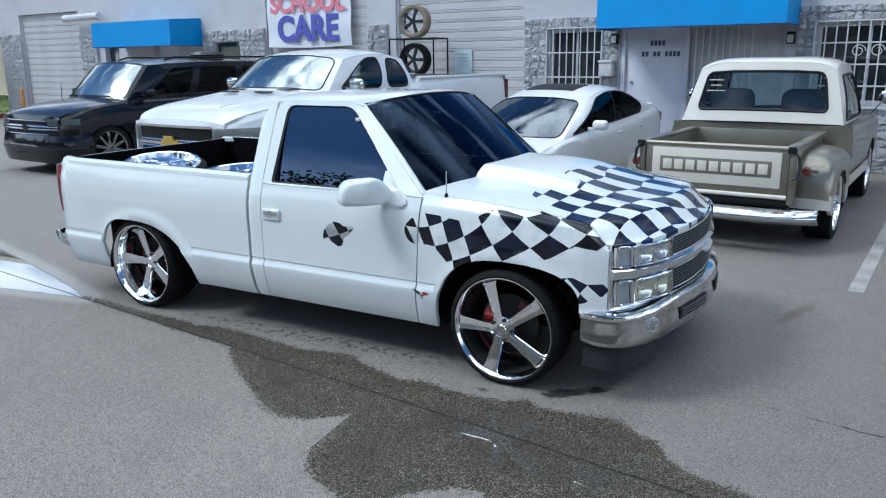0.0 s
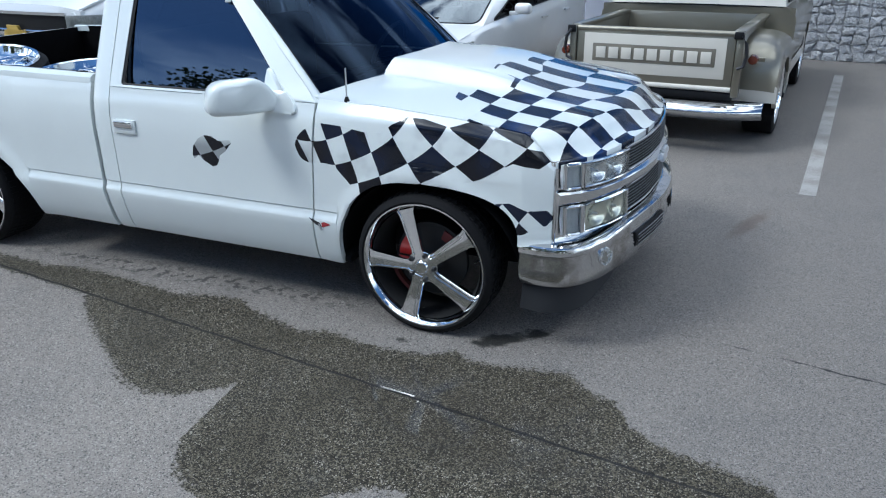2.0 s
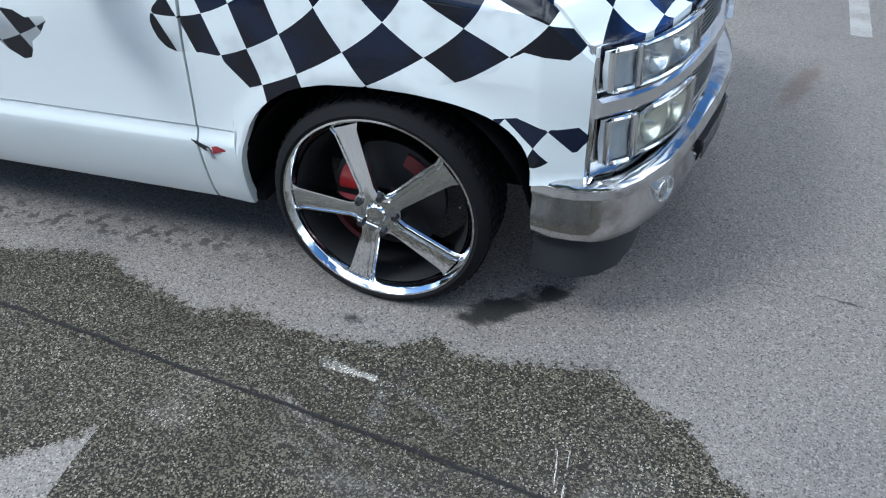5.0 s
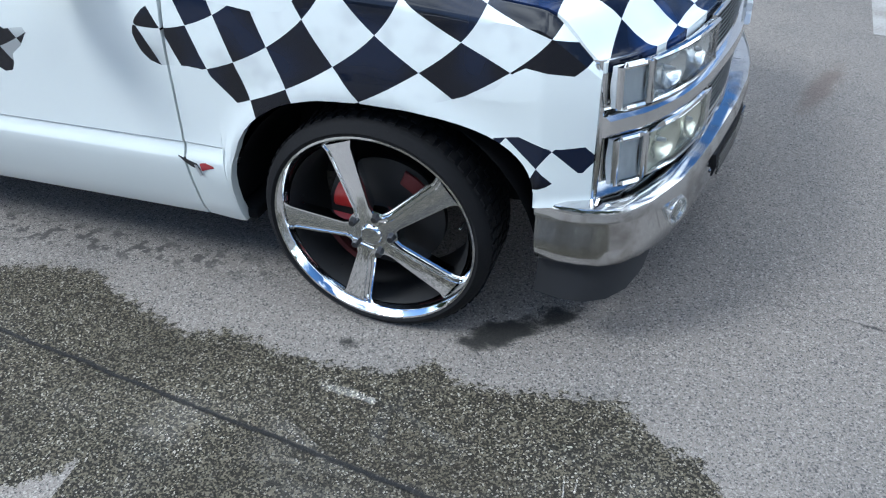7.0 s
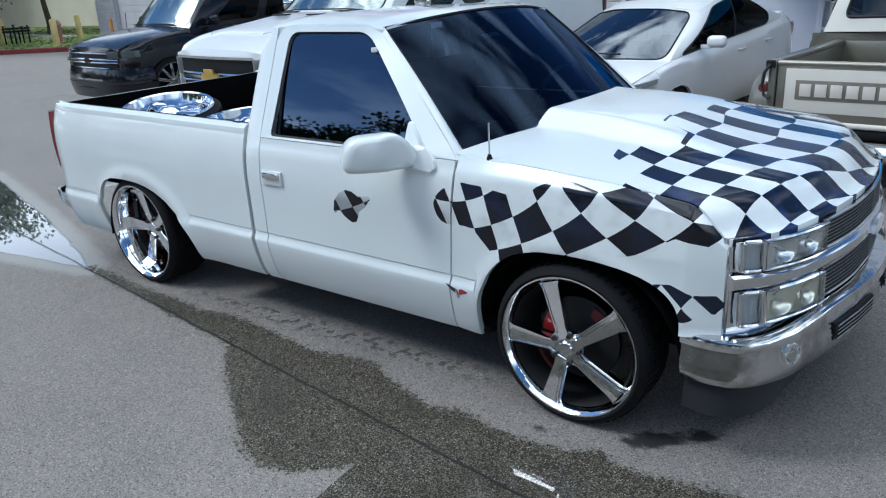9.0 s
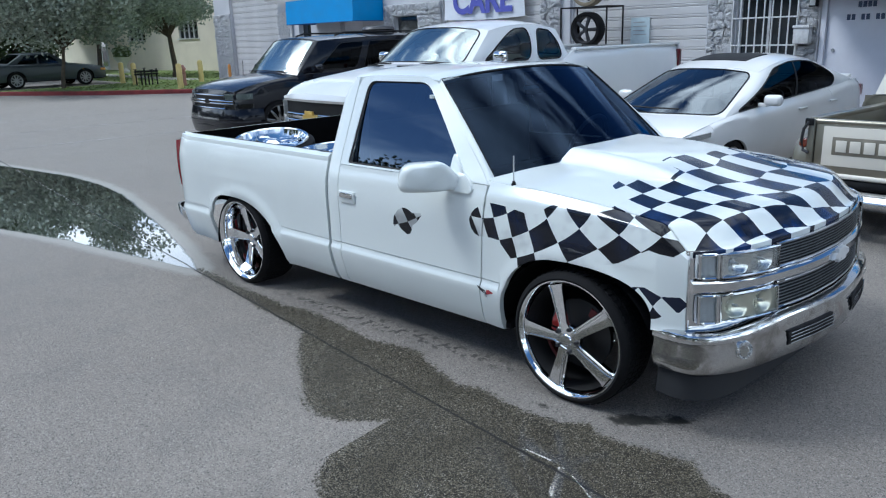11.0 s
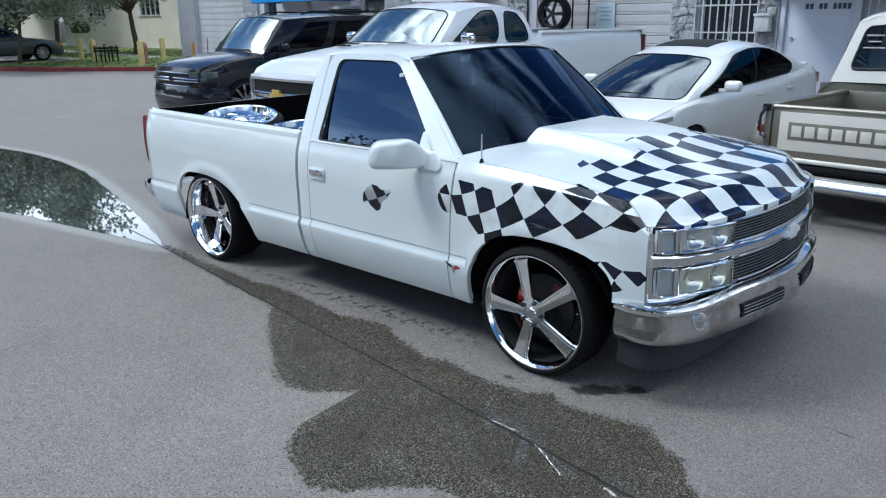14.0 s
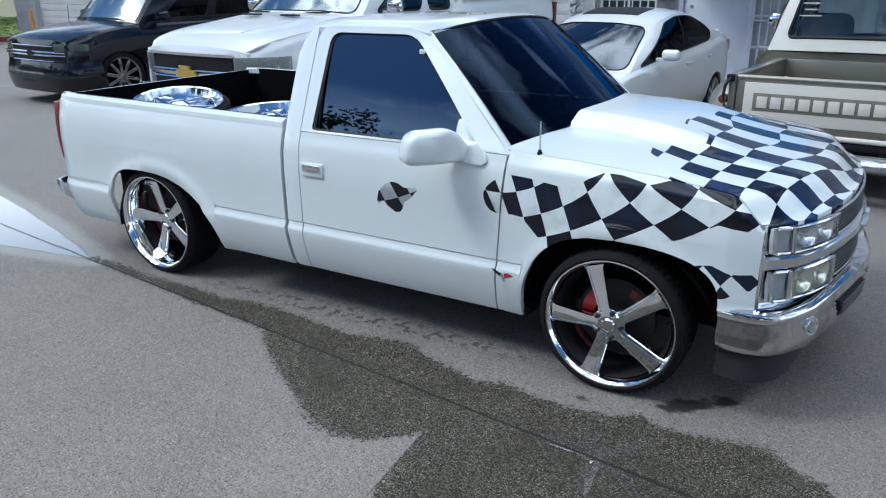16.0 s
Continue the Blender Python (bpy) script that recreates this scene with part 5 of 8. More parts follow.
M_BUMPER.set("Roughness", M_BUMPER.math("ADD", 0.05, M_BUMPER.math("MULTIPLY", M_BUMPER.math("MAXIMUM", _dull, M_BUMPER.math("MULTIPLY", _pit, 0.4)), 0.22)))
M_BUMPER = M_BUMPER.m
M_EMBLEM = mottled("bright_emblem", (0.72, 0.73, 0.74), 0.3, 0.3, 30, 0.1)
M_STICKER = Mat("sticker", (0.35, 0.62, 0.66), 0.5).m
pickup()

# loose wheels stacked flat in the bed
def bed_wheel(x, y, z, rx, ry, rz):
    """A chrome wheel that lies on its back, face up."""
    r = thing("bed_wheel", pose(x, y, z, -90 + rx, ry, rz), "loose chrome five-spoke wheel lying in the pickup bed", "wheel", "wheels in the bed")
    part("tyre", spin([(0.285, 0.02), (0.30, 0.012), (0.335, 0.03), (0.34, 0.06), (0.34, 0.19), (0.30, 0.215), (0.27, 0.21)], 48), M_RUBBER, r)
    part("rim", spin([(0.19, 0.15), (0.235, 0.09), (0.262, 0.03), (0.274, 0.0), (0.290, -0.006), (0.296, 0.006), (0.292, 0.03)], 64), M_CHROME_W, r)
    s = part("spoke", prism([(0.04, -0.03), (0.25, -0.05), (0.25, 0.05), (0.04, 0.03)], 1, 0.03, 0.07, 0.012), M_CHROME_W, r)
    for k in range(1, 5):
        again(s, pose(0, 0, 0, 0, 72 * k, 0))
    part("hub", spin([(0, 0.005), (0.04, 0.005), (0.08, 0.03), (0.085, 0.12), (0, 0.12)], 32), M_CHROME_W, r)


for x, y in ((-3.22, 0.50), (-2.42, 0.52)):
    bed_wheel(x, y, 0.80, 0, 0, 20)
bed_wheel(-3.22, 0.52, 1.018, 9, 4, 20)
bed_wheel(-2.42, 0.54, 1.0, 2, -3, 50)

# ---- the parked vehicles ----


def framed(pt, holes, bm):
    """One face of a cabin, through pt(u, v), with real window openings of any outline."""
    cuts = [0.0]
    for a, b in zip(holes, holes[1:]):
        cuts.append((max(p[0] for p in a) + min(p[0] for p in b)) / 2)
    cuts.append(1.0)
    for hole, u0, u1 in zip(holes, cuts, cuts[1:]):
        cu, cv = sum(p[0] for p in hole) / len(hole), sum(p[1] for p in hole) / len(hole)
        outer = []
        for u, v in hole:
            du, dv = u - cu, v - cv
            k = min(((u1 if du > 0 else u0) - cu) / du if abs(du) > 1e-6 else 1e9, ((1.0 if dv > 0 else 0.0) - cv) / dv if abs(dv) > 1e-6 else 1e9)
            outer.append([cu + du * k, cv + dv * k])
        for corner in ((u0, 0.0), (u1, 0.0), (u1, 1.0), (u0, 1.0)):
            k = min(range(len(outer)), key=lambda i: (outer[i][0] - corner[0]) ** 2 * 9 + (outer[i][1] - corner[1]) ** 2)
            outer[k] = list(corner)
        rings = []
        for s in (0.0, 0.2, 0.5, 1.0):
            rings.append([bm.verts.new(pt(a[0] + (o[0] - a[0]) * s, a[1] + (o[1] - a[1]) * s)) for a, o in zip(hole, outer)])
        n = len(hole)
        for r0, r1 in zip(rings, rings[1:]):
            for k in range(n):
                bm.faces.new((r0[k], r0[(k + 1) % n], r1[(k + 1) % n], r1[k]))
        back = [bm.verts.new(v.co.copy() + Vector((0, 0, -0.0005))) for v in rings[0]]
        for v in back:
            v.co += (Vector((0, v.co.y, v.co.z - 0.15)) - v.co).normalized() * 0.012
        for k in range(n):
            bm.faces.new((rings[0][k], rings[0][(k + 1) % n], back[(k + 1) % n], back[k]))


def pane_grid(pt, hole, steps=6):
    """A pane over an outline, through pt(u, v)."""
    cu, cv = sum(p[0] for p in hole) / len(hole), sum(p[1] for p in hole) / len(hole)
    bm = bmesh.new()
    n = len(hole)
    mid = bm.verts.new(pt(cu, cv))
    last = None
    for s in range(1, steps + 1):
        f = s / steps
        ring = [bm.verts.new(pt(cu + (u - cu) * f, cv + (v - cv) * f)) for u, v in hole]
        for k in range(n):
            j = (k + 1) % n
            bm.faces.new((mid, ring[k], ring[j]) if last is None else (last[k], ring[k], ring[j], last[j]))
        last = ring
    return bm


def plain_wheel(parent, x, y, r, rim, inward, face, spokes=5, width=0.22, deg=0):
    """A wheel of a parked vehicle. inward: +1 when its middle lies towards +x."""
    w = new("wheel")
    w.parent = parent
    w.matrix_basis = pose(x, y, r, 0, 0, -90 if inward > 0 else 90)
    part("tyre", spin([(rim, 0.012), (rim + 0.01, 0.0), (r - 0.03, 0.0), (r - 0.006, 0.014), (r, 0.035), (r, width - 0.03), (r - 0.03, width), (rim, width - 0.01)], 40), M_RUBBER, w)
    part("rim", spin([(rim - 0.03, 0.09), (rim - 0.02, 0.02), (rim + 0.004, 0.004), (rim + 0.004, 0.02)], 40), face, w)
    part("brake", spin([(0, 0.10), (rim - 0.02, 0.10), (rim - 0.02, 0.12)], 32), M_WELL, w)
    s = part("spoke", moved(prism([(0.03, -0.025), (rim - 0.015, -0.018 - 0.06 / spokes), (rim - 0.015, 0.018 + 0.06 / spokes), (0.03, 0.025)], 1, 0.03, 0.06, 0.006), pose(0, 0, 0, 0, deg, 0)), face, w)
    for k in range(1, spokes):
        again(s, pose(0, 0, 0, 0, 360 / spokes * k, 0))
    part("hub", spin([(0, 0.02), (0.035, 0.02), (0.05, 0.035), (0.05, 0.08), (0, 0.08)], 24), face, w)
    return w


def vehicle(t, sp):
    """Body, cabin and wheels of a parked vehicle: front end at y = 0, tail at y = L, middle at x = 0."""
    L, hw, paint = sp["L"], sp["W"] / 2, sp["paint"]
    sill, belt, low = sp["sill"], sp["belt"], sp.get("low", paint)
    r = sp["r"]
    tuck, plan = sp.get("tuck", 0.05), sp["plan"]

    def half(y):
        return hw - curve_table(plan, y)

    def lower(y):
        z = sill
        for wy in sp["axles"]:
            d = abs(y - wy) / (r + sp.get("gap", 0.06))
            if d < 1:
                z = max(z, (r + sp.get("gap", 0.06)) * (1 - d**2.3) ** (1 / 2.3) + r - 0.02)
        return z

    ys = set(span(0, L, 24))
    for wy in sp["axles"]:
        g = r + sp.get("gap", 0.06)
        for k in range(19):
            c = math.cos(math.pi * k / 18)
            ys.add(wy + g * math.copysign(abs(c) ** 0.6, c))
        ys.update((wy - g - 0.001, wy + g + 0.001))
    ys = sorted(y for y in ys if 0 <= y <= L)
    vs = [0, .06, .14, .24, .34, .44, .54, .64, .72, .8, .87, .93, .97, 1.0]

    def side(y, v):
        zb, zt = lower(y), curve_table(belt, y)
        z = zb + (zt - zb) * v
        rel = (z - sill) / max(0.1, zt - sill)
        prof = curve_table(sp["prof"], rel)
        return (half(y) - prof - tuck * ramp01((v - 0.86) / 0.14) ** 2, y, z)
    for s in (1, -1):
        b = grid(lambda y, v: (side(y, v)[0] * s, *side(y, v)[1:]), ys, vs, (-0.03 * s, 0, 0))
        part("body_side", b, [paint], t)
    if "two_tone" in sp:
        z0, z1, mat2 = sp["two_tone"]
        for s in (1, -1):
            part("side_band", grid(lambda y, v: ((side(y, 0.5)[0] + 0.006) * s, y, z0 + (z1 - z0) * v), span(sp["band"][0], sp["band"][1], 20), span(0, 1, 2), (-0.004 * s, 0, 0)), mat2, t)
    top = lambda y: curve_table(belt, y)
    inset = tuck - 0.004
    # cabin
    yb0, yt0, yt1, yb1 = sp["cabin"]
    zr, wt = sp["roof"], hw - sp["rin"]
    bb, bt, rc, rise = sp.get("bow", 0.2), sp.get("bow_top", 0.12), sp.get("roof_crown", 0.06), sp.get("arc", 0.02)
    wb = lambda y: half(y) - inset - 0.012 - curve_table(sp["prof"], 1.0)

    def hood_z(y, s):
        return top(y) + sp["crown"] * (1 - abs(s) ** sp.get("crown_p", 2.4)) * ramp01((y + 0.25) / 0.5)

    h0 = sp["hood"]
    part("hood", grid(lambda u, v: (lambda s: (lambda y: ((half(y) - inset - curve_table(sp["prof"], 1.0)) * s, y, hood_z(y, s)))(h0 + (yb0 + 0.06 - bb * (1 - s * s) - h0) * u))(2 * v - 1), span(0, 1, 16), span(0, 1, 24), (0, 0, -0.02)), paint, t)

    def roof_pt(u, v):
        s = 2 * v - 1
        bow = bt * (1 - s * s)
        return Vector((wt * s, yt0 + (yt1 - yt0) * u - bow * (1 - u) + 0.6 * bow * u, zr + rise * (1 - (2 * u - 1) ** 2) + rc * (1 - abs(s) ** sp.get("roof_p", 3.2)) - sp.get("roll", 0.0) * abs(2 * u - 1) ** 9))

    def front_pt(u, v):
        s = 2 * u - 1
        y = yb0 - bb * (1 - s * s)
        a = Vector((wb(yb0) * s, y, hood_z(y, s) + 0.004 * (1 - s * s)))
        return a.lerp(roof_pt(0, u), v) + Vector((0, -0.02, 0.02)) * math.sin(3.14159 * v) * sp.get("round", 1.0) * (1 - s * s)

    def rear_pt(u, v):
        s = 1 - 2 * u
        a = Vector((wb(yb1) * s, yb1 + 0.35 * bb * (1 - s * s), top(yb1) + 0.012 * (1 - s * s)))
        return a.lerp(roof_pt(1, 1 - u), v)

    def side_pt(sg):
        def fn(u, v):
            y = yb0 + (yb1 - yb0) * u
            a = Vector((wb(y) * sg, y, top(y)))
            q = a.lerp(roof_pt(u, 1 if sg > 0 else 0), v)
            q.x += sg * sp.get("belly", 0.03) * math.sin(3.14159 * v) * min(1.0, 4 * math.sin(3.14159 * u))
            return q
        return fn
    cb = bmesh.new()
    panes = []
    rr = sp.get("turn", 0.06)

    def shape(w, su, sv):
        return rounded(w if isinstance(w, list) else [(w[0], w[2]), (w[1], w[2]), (w[1], w[3]), (w[0], w[3])], rr, su, sv)
    tall = zr - top(yb0)
    wf, wr = shape(sp.get("front_win", (0.045, 0.955, 0.05, 0.96)), 2 * hw, tall * 1.5), shape(sp.get("rear_win", (0.08, 0.92, 0.12, 0.9)), 2 * hw, tall)
    framed(front_pt, [wf], cb)
    panes.append(("windshield", front_pt, wf, sp.get("ws", M_GLASS)))
    framed(rear_pt, [wr], cb)
    panes.append(("rear_window", rear_pt, wr, sp["glass"]))
    sides = [shape(w, yb1 - yb0, tall) for w in sp["windows"]]
    for s in (1, -1):
        framed(side_pt(s), sides, cb)
        for w in sides:
            panes.append(("side_window", side_pt(s), w, sp["glass"]))
        for u in sp.get("dark_pillars", ()):
            part("door_pillar", grid(lambda a, v: side_pt(s)(u - 0.009 + 0.018 * a - 0.01 * v, 0.03 + 0.90 * v) + Vector((0.004 * s, 0, 0)), span(0, 1, 2), span(0, 1, 8)), M_TRIM, t)
    part("cabin_frame", cb, sp.get("cab_paint", paint), t, smooth=40)
    zc = top
    for name, fn, w, mat in panes:
        part(name, pane_grid(fn, w), mat, t, core=(0, (yb0 + yb1) / 2, (zr + zc(yb0)) / 2))
        part("window_seal", tube([fn(u, v) for u, v in w], sp.get("seal", 0.009), 5, closed=True), M_TRIM, t)
    part("roof", grid(lambda u, v: roof_pt(u, v) + Vector((0.004 * (2 * v - 1), 0, -0.001)), [0, .015, .04, .07, .11, .17, .25, .36, .5, .64, .75, .83, .89, .93, .96, .985, 1.0], [0, .008, .02, .04, .07, .11, .18, .28, .4, .5, .6, .72, .82, .89, .93, .96, .98, .992, 1.0], (0, 0, -0.025)), sp.get("cab_paint", paint), t, smooth=60)
    if "deck" in sp:
        d0, d1 = sp["deck"]
        part("trunk_lid", grid(lambda y, v: ((half(y) - inset - curve_table(sp["prof"], 1.0)) * (2 * v - 1), y, top(y) + 0.02 * (1 - (2 * v - 1) ** 2)), span(d0, d1, 8), span(0, 1, 12), (0, 0, -0.02)), paint, t)
    # ends, floor, seats
    part("front_panel", grid(lambda u, v: (half(0) * (2 * u - 1) * 0.985, 0.012 - sp.get("nose", 0.06) * (1 - (2 * u - 1) ** 2) * (1 - v**6), sill + 0.02 + (hood_z(h0, 2 * u - 1) - sill - 0.022) * v), span(0, 1, 12), span(0, 1, 12), (0, 0.05, 0)), paint, t)
    part("rear_panel", grid(lambda u, z: (half(L) * (2 * u - 1) * 0.985, L - 0.012, z), span(0, 1, 8), span(sill + 0.05, top(L) - 0.01, 3), (0, -0.05, 0)), paint, t)
    part("underbody", box((-hw + 0.28, 0.15, 0.24), (hw - 0.28, L - 0.15, sill + 0.16)), M_WELL, t)
    part("cabin_floor", box((-hw + 0.12, yb0 - 0.1, sill + 0.10), (hw - 0.12, min(yb1, L - 0.1), sill + 0.16)), M_INT, t)
    part("dashboard", box((-hw + 0.14, yb0 + 0.10, zc(yb0) - 0.25), (hw - 0.14, yb0 + 0.55, zc(yb0) - 0.01), 0.04), M_INT, t)
    for x in (-0.4, 0.4):
        for y in sp["seats"]:
            st = part("seat", box((x - 0.26, y, sill + 0.16), (x + 0.26, y + 0.5, sill + 0.42), 0.05), M_SEAT, t)
            part("seat_back", box((x - 0.25, y + 0.42, sill + 0.36), (x + 0.25, y + 0.58, sp.get("seat_top", zr - 0.36)), sp.get("seat_round", 0.05), seg=3), M_SEAT, st)
            if not sp.get("low_seats"):
                part("headrest", box((x - 0.13, y + 0.46, zr - 0.35), (x + 0.13, y + 0.56, zr - 0.17), 0.04), M_SEAT, st)
    for wy in sp["axles"]:
        for s in (1, -1):
            plain_wheel(t, s * (half(wy) - 0.012 + sp.get("poke", 0.0)), wy, r, sp["rim"], -s, sp["wheelmat"], sp.get("spokes", 5), deg=13)
            part("wheel_well", grid(lambda a, x: (x * s, wy + (r + sp.get("gap", 0.06) + 0.01) * math.cos(a), r - 0.02 + (r + sp.get("gap", 0.06)) * math.sin(a)), span(-0.2, 3.34, 14), span(half(wy) - 0.03, half(wy) - 0.42, 2)), M_WELL, t)
    return roof_pt


PROF = ((0.0, 0.06), (0.12, 0.025), (0.3, 0.005), (0.5, 0.0), (0.75, 0.012), (1.0, 0.04))


def mirror_pair(t, x, y, z, mat, w=0.24, h=0.15, arm=0.06, deep=0.10):
    for s in (1, -1):
        bm = bmesh.new()
        box((x, y, z - h / 2), (x + w, y + deep, z + h / 2), min(0.045, deep * 0.45), bm=bm, seg=3)
        if s < 0:
            for v in bm.verts:
                v.co.x *= -1
        mm = part("door_mirror", bm, mat, t, smooth=50)
        b = box((x - arm, y + 0.02, z - h / 2 - 0.01), (x + 0.05, y + 0.07, z - h / 2 + 0.03), 0.008)
        if s < 0:
            for v in b.verts:
                v.co.x *= -1
        part("mirror_arm", b, mat, mm)


def cover(name, t, half_w, y, z0, z1, mat, x0=None, deep=0.02, curve=0.06, label="", n=10, lean=0.0, parent=None):
    """A curved strip across the front or tail of a vehicle."""
    x0 = -half_w if x0 is None else x0
    ref = max(abs(x0), abs(half_w), 0.9)
    b = grid(lambda x, z: (x, y + curve * (x / ref) ** 2 * 1.2 + lean * (z - z0), z), span(x0, half_w, n), span(z0, z1, 2), (0, deep, 0))
    return part(name, b, mat, parent if parent is not None else t, label, core=(0, 2.0, (z0 + z1) / 2) if mat is M_GLASS_C else None)


def wrap(name, t, path, z0, z1, mat, side=0, out=0.0, bulge=0.0, deep=0.02, taper=0.0, label="", parent=None, n=8):
    """A strip round the nose along a plan path (x, y) of one half. side: 1 or -1 for one half, 0 for both."""
    xs = [p[0] for p in path]
    tx, ty = [(k, p[0]) for k, p in enumerate(path)], [(k, p[1]) for k, p in enumerate(path)]
    half = [(curve_table(tx, k), curve_table(ty, k)) for k in span(0, len(path) - 1, 4 * (len(path) - 1))]
    full = half if side > 0 else [(-x, y) for x, y in half[::-1]] if side < 0 else [(-x, y) for x, y in half[:0:-1]] + half
    last = len(full) - 1

    def at(k, v):
        a, b = Vector(full[max(0, k - 1)]), Vector(full[min(last, k + 1)])
        d = (b - a).normalized()
        o = out + bulge * math.sin(math.pi * v)
        f = abs(full[k][0]) / max(xs)
        return (full[k][0] + d.y * o, full[k][1] - d.x * o, z0 + taper * f * f + (z1 - z0 - taper * f * f) * v)
    b = grid(at, list(range(last + 1)), span(0, 1, n), (0, deep, 0))
    return part(name, b, mat, parent if parent is not None else t, label, core=(0, 2.0, (z0 + z1) / 2) if mat is M_GLASS_C else None)


# black full-size SUV
M_LAMPP = mottled("grey_clear_lamp", (0.40, 0.41, 0.40), 0.2, 0.2, 40, 0.25)
M_GLASS_SM = glass("smoked_lens", (0.45, 0.46, 0.44), 0.8, 1.4)
M_LAMPW = mottled("grey_lamp", (0.20, 0.245, 0.24), 0.12, 0.3, 30, 0.3)
M_LAMPS = mottled("smoked_lamp", (0.11, 0.105, 0.10), 0.2, 0.2, 40, 0.25)
suv = thing("suv", lot(-10.88, 3.27), "black full-size SUV with chrome multi-spoke wheels and roof rack", "suv")
vehicle(suv, dict(L=5.5, W=2.0, paint=M_BLACK, sill=0.22, r=0.385, rim=0.30, gap=0.025, wheelmat=M_CHROME_D, axles=(0.80, 4.1), spokes=10,
                  belt=((0, 0.93), (0.12, 0.99), (0.5, 1.08), (1.1, 1.15), (1.5, 1.17), (5.0, 1.19), (5.5, 1.15)), plan=((0, 0.12), (0.12, 0.05), (0.5, 0.01), (1.5, 0.0), (4.8, 0.0), (5.4, 0.03), (5.5, 0.1)),
                  prof=PROF, hood=0.02, crown=0.06, cabin=(1.22, 1.76, 5.15, 5.42), roof=1.74, rin=0.19, arc=0.06, roof_crown=0.06, bow=0.16, bow_top=0.12,
                  windows=[[(0.085, 0.10), (0.30, 0.10), (0.30, 0.86), (0.15, 0.86)], (0.34, 0.58, 0.10, 0.86), (0.62, 0.95, 0.10, 0.86)], glass=M_GLASS_D, ws=M_GLASS_L, seats=(1.9, 2.9), turn=0.07, seal=0.006))
mirror_pair(suv, 0.99, 1.50, 1.27, M_BLACK)
for z0, z1 in ((0.80, 0.885), (0.665, 0.745)):
    g = cover("grille", suv, 0.58, -0.072, z0, z1, M_TRIM)
    loop = [(x, z1) for x in span(-0.60, 0.60, 12)] + [(x, z0) for x in span(0.60, -0.60, 12)]
    part("grille_trim", tube([(x, -0.088 + 0.072 * (x / 0.9) ** 2, z) for x, z in loop], 0.011, 6, closed=True), M_CHROME, g)
cover("grille_bar", suv, 0.87, -0.085, 0.752, 0.793, M_BLACK)
for z in (0.752, 0.793):
    part("bar_trim", tube([(x, -0.092 + 0.072 * (x / 0.93) ** 2, z) for x in span(-0.87, 0.87, 20)], 0.008, 6), M_CHROME, suv)
for s in (1, -1):
    lp = [(0.615, -0.052), (0.74, -0.028), (0.835, 0.012), (0.905, 0.07), (0.948, 0.15), (0.975, 0.27)]
    h = wrap("headlight", suv, lp, 0.800, 0.915, M_LAMPW, s, taper=0.02)
    wrap("lens", suv, lp, 0.804, 0.911, M_GLASS_C, s, 0.010, deep=0.004, taper=0.02, parent=h)
    h = wrap("turn_signal", suv, lp, 0.672, 0.742, M_LAMPS, s, label="smoked clear turn signal")
    wrap("lens", suv, lp, 0.675, 0.745, M_GLASS_SM, s, 0.010, deep=0.004, parent=h)
SUV_BUMPER = [(0.0, -0.115), (0.3, -0.110), (0.6, -0.085), (0.8, -0.035), (0.91, 0.04), (0.965, 0.14), (0.985, 0.36)]
wrap("front_bumper", suv, SUV_BUMPER, 0.21, 0.655, M_BLACK, 0, bulge=0.045, deep=0.1, n=10)
cover("bumper_slot", suv, 0.55, -0.158, 0.36, 0.42, M_TRIM)
wrap("bumper_strip", suv, SUV_BUMPER, 0.435, 0.465, M_DARKMETAL, 0, out=0.046, deep=0.02, n=2, label="dull grey rubbing strip")
part("emblem", moved(prism([(-0.10, -0.012), (-0.05, -0.034), (0.06, -0.034), (0.10, -0.012), (0.05, 0.036), (-0.06, 0.036)], 1, 0, 0.02), pose(0, -0.105, 0.775)), M_TRIM, suv, "black emblem on the grille bar")
for s in (1, -1):
    part("roof_rail", tube([(s * 0.70, 2.2, 1.83), (s * 0.71, 2.4, 1.88), (s * 0.71, 4.6, 1.88), (s * 0.70, 4.8, 1.83)], 0.016, 8), M_TRIM, suv)
    part("wiper", tube([(s * 0.35 - 0.3, 1.10, 1.225), (s * 0.35 + 0.25, 1.13, 1.235)], 0.009, 6), M_TRIM, suv)
for y in (3.0, 4.2):
    part("rack_bar", tube([(-0.71, y, 1.88), (0.71, y, 1.88)], 0.014, 8), M_TRIM, suv)
part("antenna", tube([(-0.72, 1.0, 1.13), (-0.74, 1.03, 1.42)], 0.006, 6), M_TRIM, suv)
solid("roof_wheel", moved(spin([(0.0, 0.0), (0.12, 0.0), (0.3, 0.02), (0.34, 0.07), (0.3, 0.1), (0.0, 0.1)], 40), pose(0, 0, 0, -90, 0, 0)), M_DARKMETAL, "dark round wheel lying on the roof rack", "wheel", m=lot(-10.75, 6.9, 1.895 + 0.1))

